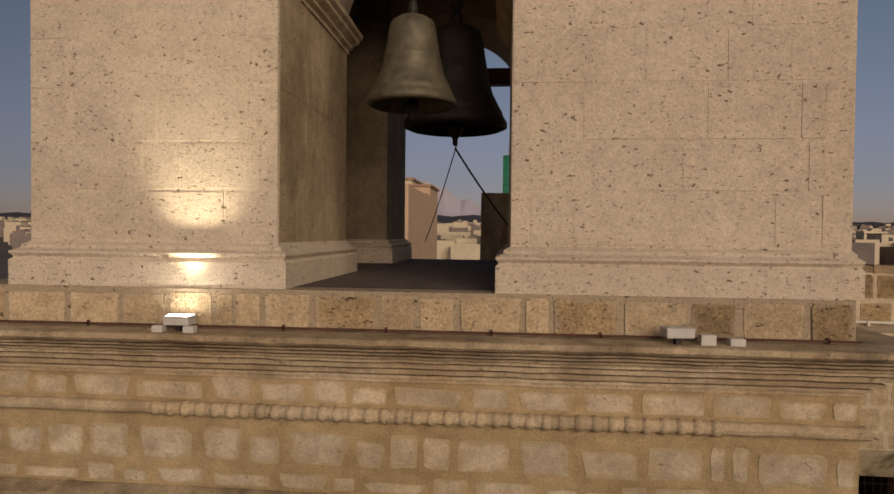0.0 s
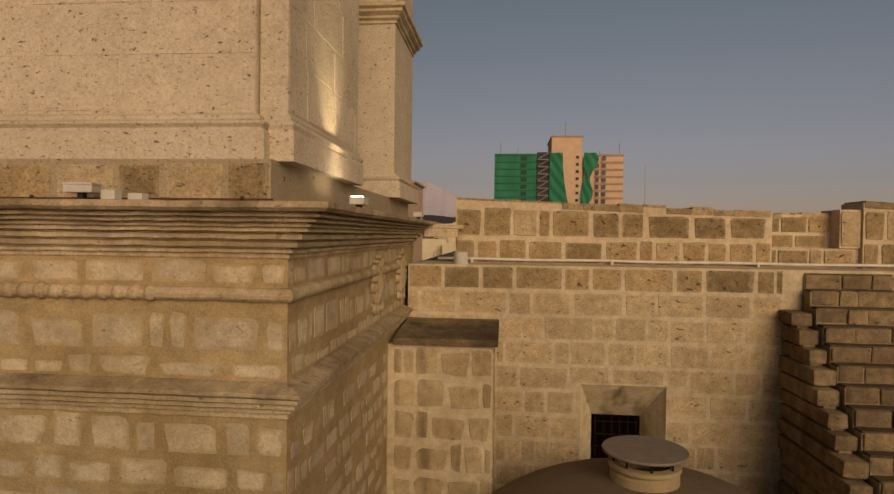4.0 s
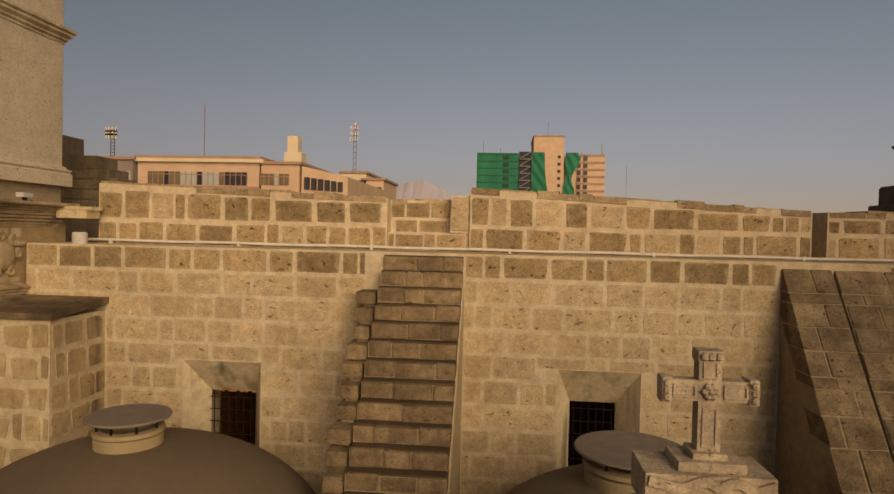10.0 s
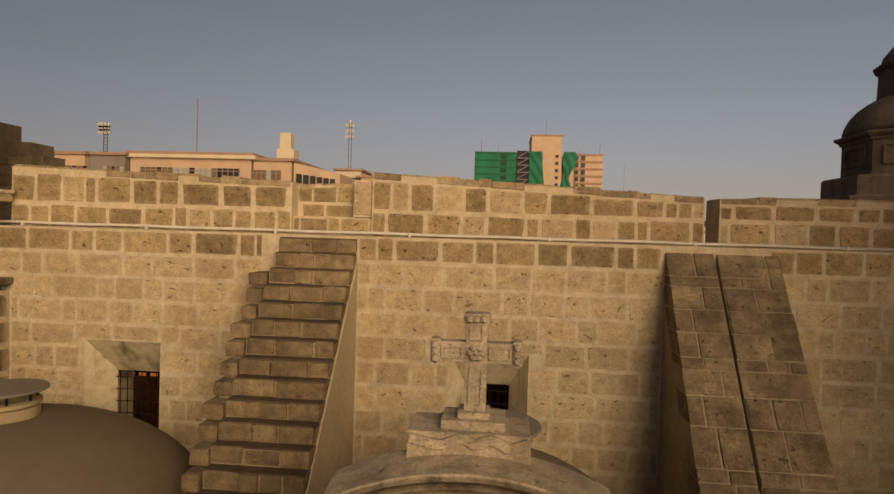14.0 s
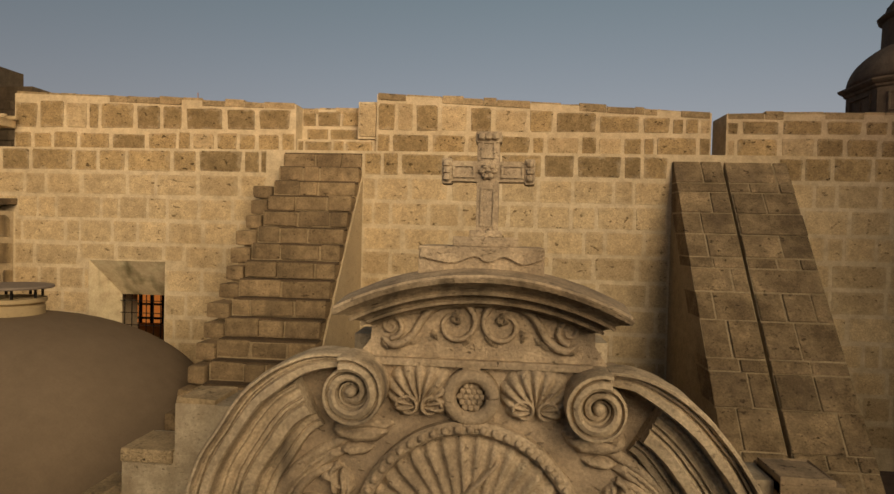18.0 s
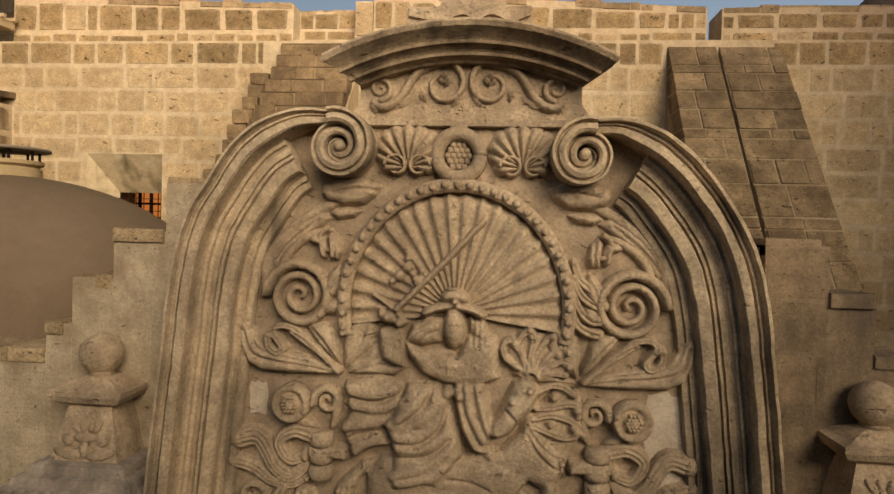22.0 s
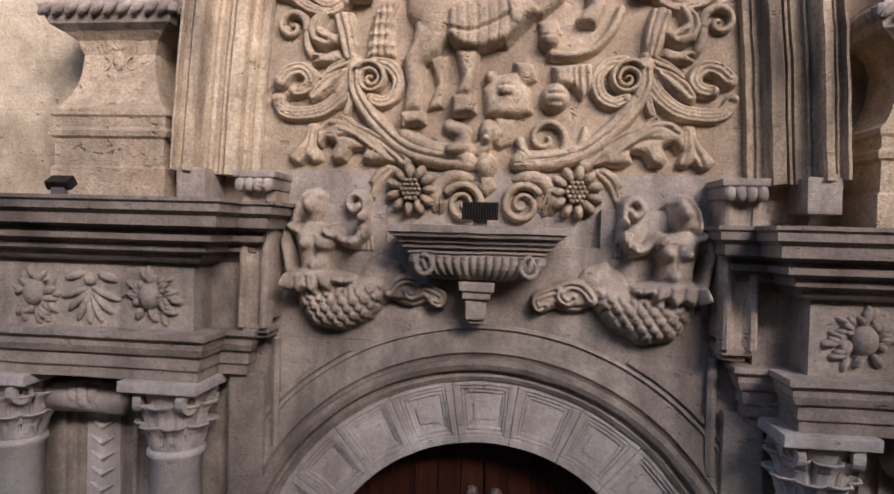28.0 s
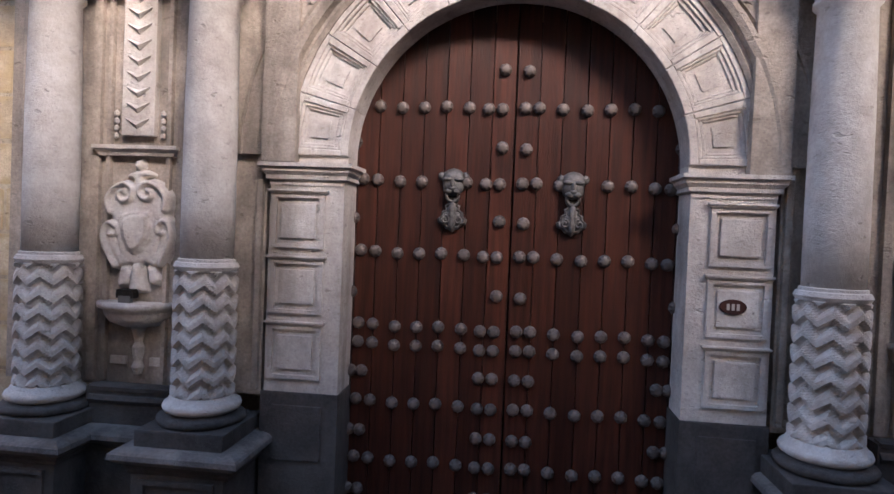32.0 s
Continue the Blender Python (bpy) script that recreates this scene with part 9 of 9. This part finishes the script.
# --- city of low houses ---
cr = random.Random(11)
def house(x, y, w, d, h, mat):
    b = thing("city_house", "small flat-roofed city house", "house", (x, y, 0), "city houses")
    part("wall", boxes((x - w / 2, x + w / 2, y, y + d, 0, h)), mat, b)
    part("roof_slab", boxes((x - w / 2 - 0.3, x + w / 2 + 0.3, y - 0.3, y + d + 0.3, h, h + 0.4)), CITY_W, b)
    for k in range(max(1, int(w / 6))):
        xx = x - w / 2 + (k + 0.5) * w / max(1, int(w / 6))
        part("window", boxes((xx - 1.0, xx + 1.0, y - 0.15, y - 0.02, h - 3.2, h - 1.4)), GLASS_DARK, b)
for x, y, w, h, m in ((134, 300, 15, 19.9, CREAM), (106, 320, 12, 16.4, CREAM), (120, 310, 11, 15.6, PEACH), (152, 330, 14, 17.0, CITY_W), (170, 300, 16, 16.0, CREAM), (88, 340, 12, 15.4, CITY_W), (190, 310, 18, 18, PEACH)):
    house(x, y, w, 12, h, m)
palm = thing("palm_tree", "small fan palm among the roofs", "tree", (57, 295, 0))
part("trunk", lathe([(0.5, 0), (0.4, 14), (0.3, 17), (0.01, 17.2)], 8, (57.5, 295, 0)), SILLAR_BROWN, palm)
lv = bmesh.new()
for k in range(60):
    a, e = cr.uniform(0, 6.28), cr.uniform(-0.7, 1.3)
    L = cr.uniform(2.6, 4.2)
    dx, dy, dz = math.cos(a) * math.cos(e), math.sin(a) * math.cos(e), math.sin(e)
    rows = [[(57.5 + dx * L * f - dy * 0.25 * u * (1 - f), 295 + dy * L * f + dx * 0.25 * u * (1 - f), 18.0 + dz * L * f - 1.4 * f * f + abs(u) * -0.05) for u in (-1, 0, 1)] for f in (0, 0.35, 0.7, 1.0)]
    grid(lv, rows)
part("crown", lv, plain("palm_leaf", (0.04, 0.055, 0.03), (0.025, 0.035, 0.02), 0.8), palm)

city = bmesh.new()
city2 = bmesh.new()
for k in range(2600):
    y = 260 + 1500 * cr.random() ** 1.3
    x = cr.uniform(-0.9, 0.9) * y + 10
    w, d = cr.uniform(7, 18), cr.uniform(8, 14)
    ground_z = max(0.0, (y - 300) * 0.028)
    h = cr.uniform(5, 12.5) + ground_z + (3 if cr.random() < 0.1 else 0)
    if y < 420:
        h = min(h, 13.5)
    box(city if k % 2 else city2, x - w / 2, x + w / 2, y, y + d, 0, h)
tagged(part("city_roofs", done(city), CITY_W), "far spread of low tan city houses", "city", "", "stuff")
tagged(part("city_blocks", done(city2), CREAM), "far spread of low cream city houses", "city", "", "stuff")

def ridge(y, seed, base, amp, x0=-4200, x1=4200, n=240, peaks=()):
    bm, rows = bmesh.new(), [[], [], []]
    for k in range(n + 1):
        x = x0 + (x1 - x0) * k / n
        z = base + amp * (noise.fractal(Vector((x / 420.0, seed, 0)), 0.7, 2.1, 6) + 0.25)
        for px_, pz, pw in peaks:
            z += pz * max(0.0, 1 - abs(x - px_) / pw) ** 0.9 * (1 + 0.12 * noise.fractal(Vector((x / 90.0, seed, 3)), 0.7, 2.0, 5))
        rows[0].append((x, y - 350, 0.0))
        rows[1].append((x, y - 120, max(2.0, z * 0.55 + amp * 0.2 * noise.noise(Vector((x / 130.0, 9, seed))))))
        rows[2].append((x, y, max(3.0, z)))
    grid(bm, rows)
    return done(bm)
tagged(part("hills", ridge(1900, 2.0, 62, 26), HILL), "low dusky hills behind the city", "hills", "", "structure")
# haze of the far range is put into its pale colour
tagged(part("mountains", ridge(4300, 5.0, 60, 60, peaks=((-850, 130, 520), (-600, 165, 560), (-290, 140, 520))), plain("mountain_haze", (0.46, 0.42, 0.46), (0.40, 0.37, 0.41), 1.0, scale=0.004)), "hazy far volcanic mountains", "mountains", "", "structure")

# ================= blocks of the walls (last) =================
LOW = [(-3.72, -2.12, 6, LEDGE), (2.72, 4.28, 6, LEDGE), (-9.6, -8.15, 6, 11.5)]
rel = lambda spans: [(a - WX0, b - WX0, c, d) for a, b, c, d in spans]
def nave_pick(u, z):
    return SILLAR_TOP if z > LEDGE - 0.3 else SILLAR
ashlar(nave, (WX0, NY), (1, 0), (0, -1), 17.2, 8.12, [0.40] * 11, (0.4, 0.85), SILLAR, 0.028, 0.006, rel(WIN + LOW), 0.035, nave_pick)
def par_pick(u, z):
    return SILLAR_TOP if rng.random() < 0.85 else SILLAR
ashlar(parapet, (WX0, PY), (1, 0), (0, -1), 17.5, 12.50, [0.46, 0.62], (0.36, 0.78), SILLAR, 0.04, 0.012, rel([(-9.6, -8.92, 12, 14), (-3.55, -2.1, 12, 14), (3.56, 3.8, 12, 14)]), 0.055, par_pick, lambda u: parapet_top(u) - 0.06)
ashlar(parapet, (-3.55, PY + 0.35), (1, 0), (0, -1), 1.1, 12.84, [0.26, 0.30], (0.4, 0.6), SILLAR_TOP, 0.03, 0.02)
ashlar(parapet, (-3.55, PY + 0.10), (1, 0), (0, -1), 1.45, 12.52, [0.32], (0.4, 0.6), SILLAR_TOP, 0.03, 0.02)
ashlar(parapet, (-2.44, PY + 0.06), (1, 0), (0, -1), 0.34, 12.86, [0.64], (0.6, 0.7), SILLAR, 0.02, 0.02)
STREAKED = stone("streaked_block", (0.57, 0.44, 0.265), (0.43, 0.315, 0.175), vary=0.15, pits=0.6, grain=0.25, stains=0.8, stain=(0.09, 0.062, 0.04), smear=0.5)
ashlar(cb, (-9.6, 4.02), (1, 0), (0, -1), 1.43, 8.2, [0.46] * 7, (0.3, 0.55), STREAKED, 0.03, 0.015, (), 0.11)
ashlar(cb, (-8.17, 4.02), (0, 1), (1, 0), 1.28, 8.2, [0.46] * 7, (0.4, 0.6), STREAKED, 0.03, 0.015, (), 0.11)
# tower: patched pale blocks with brown joints, street face and side face
ashlar(tower, (TX0, TY0), (1, 0), (0, -1), TX1 - TX0, 9.6, [0.27, 0.27, 0.27, 0.27, 0.28, 0.27, 0.36], (0.25, 0.62), PALE, 0.035, 0.006, (), 0.11)
ashlar(tower, (TX0, TY0), (1, 0), (0, -1), TX1 - TX0, 11.84, [0.2, 0.36], (0.25, 0.62), PALE, 0.035, 0.006, (), 0.11)
ashlar(tower, (TX1, TY0), (0, 1), (1, 0), NY - TY0, 9.0, [0.27] * 9, (0.25, 0.62), PALE, 0.035, 0.006, (), 0.14, None, None, 0.16)
ashlar(tower, (TX1, TY0), (0, 1), (1, 0), NY - TY0, 11.84, [0.2, 0.36], (0.25, 0.55), PALE, 0.035, 0.006, (), 0.11)
ashlar(tower, (TX0, TY0 - 0.1), (1, 0), (0, -1), TX1 - TX0 - 0.1, 13.215, [0.335], (0.3, 0.6), SILLAR_TOP, 0.03, 0.01, (), 0.04, lambda u, z: SILLAR_TOP if rng.random() < 0.35 else SILLAR)
ashlar(tower, (TX0, TY0), (1, 0), (0, -1), TX1 - TX0, 12.58, [0.24], (0.3, 0.7), PALE, 0.025, 0.005, (), 0.09)
ashlar(tower, (TX1, TY0), (0, 1), (1, 0), NY - TY0, 12.58, [0.24], (0.3, 0.6), PALE, 0.025, 0.005, (), 0.09)
# street wall near the portal: old limewash flaked off in patches
FLAKED = stone("flaked_limewash", (0.62, 0.525, 0.385), (0.48, 0.39, 0.27), vary=0.06, pits=0.7, grain=0.25, patch=1.6, cloud=0.35, stains=0.4, stain=(0.42, 0.32, 0.22), soot=0.9, sooty=(0.29, 0.215, 0.135), bump=0.6)
street_wall.data.materials[0] = FLAKED
for k, (a, b, top) in enumerate(((-5.2, -3.48, 8.35), (-3.48, -3.25, 8.60), (-3.25, -2.89, 8.99), (-2.89, -2.44, 9.39), (-2.44, -2.1, 9.79))):
    coping(street_wall, a, b, FY - 0.01, FY + 0.45, lambda x, top=top: top, 30 + k)
for k, (a, b, top) in enumerate(((2.27, 2.73, 9.42), (2.73, 3.06, 9.06), (3.06, 3.4, 8.62), (3.4, 5.6, 8.35))):
    coping(street_east, a, b, FY - 0.01, FY + 0.45, lambda x, top=top: top, 40 + k, SOOTED)
for a, b, top in ((-5.0, -3.48, 8.35), (-3.48, -3.25, 8.60), (-3.25, -2.89, 8.99), (-2.89, -2.44, 9.39), (-2.44, -2.1, 9.79), (2.27, 2.73, 9.42), (2.73, 3.06, 9.06), (3.06, 5.2, 8.62)):
    n = int((top - 6.0) / 0.4)
    ashlar(street_wall if a < 0 else street_east, (a, FY), (1, 0), (0, -1), b - a, top - n * 0.4, [0.4] * n, (0.45, 0.85), SOOTED if a > 0 else FLAKED, 0.002, 0.003, (), 0.012)
for a, b in ((-5.2, -4.15), (4.15, 5.2)):
    ashlar(street_wall, (a, FY), (1, 0), (0, -1), b - a, 0.3, [0.4] * 14, (0.5, 0.9), PALE, 0.012, 0.006, (), 0.02)

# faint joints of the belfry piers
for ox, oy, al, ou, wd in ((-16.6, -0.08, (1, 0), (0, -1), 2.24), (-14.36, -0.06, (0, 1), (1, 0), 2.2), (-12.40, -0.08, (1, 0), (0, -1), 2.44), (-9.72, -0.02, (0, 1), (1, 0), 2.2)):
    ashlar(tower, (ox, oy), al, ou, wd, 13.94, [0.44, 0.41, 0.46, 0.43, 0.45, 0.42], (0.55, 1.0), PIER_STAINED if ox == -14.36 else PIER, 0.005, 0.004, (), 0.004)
ashlar(dk, (-12.6, 9.4), (1, 0), (0, -1), 1.9, 13.0, [0.2, 0.26, 0.24, 0.24, 0.22], (0.3, 0.6), SILLAR_BROWN, 0.02, 0.01, (), 0.03, None, lambda u: 15.0 - u * 0.75)

# two scrolled shields carved on the tower's side
for cy in (3.12, 4.85):
    sc = part("carved_shield", done(lathe([(0.001, 0.075), (0.10, 0.06), (0.17, 0.03), (0.19, -0.01), (0.15, -0.03)], 20)), CORNICE, tower, "weathered scrolled shield", True)
    sc.matrix_local = Matrix.Translation((TX1 + 0.02, cy, 12.32)) @ Matrix.Rotation(radians(90), 4, "Y") @ Matrix.Diagonal((1.5, 1.5, 1.3, 1))
    for dy, dz, r in ((-0.22, 0.24, 0.10), (0.22, 0.24, 0.10), (-0.30, 0.02, 0.09), (0.30, 0.02, 0.09), (-0.08, 0.30, 0.09), (-0.16, -0.26, 0.09), (0.16, -0.26, 0.09)):
        cu = part("shield_curl", sweep(spiral(0, 0, r, 1.4, 90, 1 if dy > 0 else -1, 20), [(0.022, 0.02), (0.018, -0.05), (-0.018, -0.05), (-0.022, 0.02)], taper=[1 - 0.5 * q / 20 for q in range(21)]), CORNICE, tower)
        cu.matrix_local = Matrix.Translation((TX1 + 0.03, cy + dy, 12.32 + dz)) @ Matrix.Rotation(radians(90), 4, "Z")
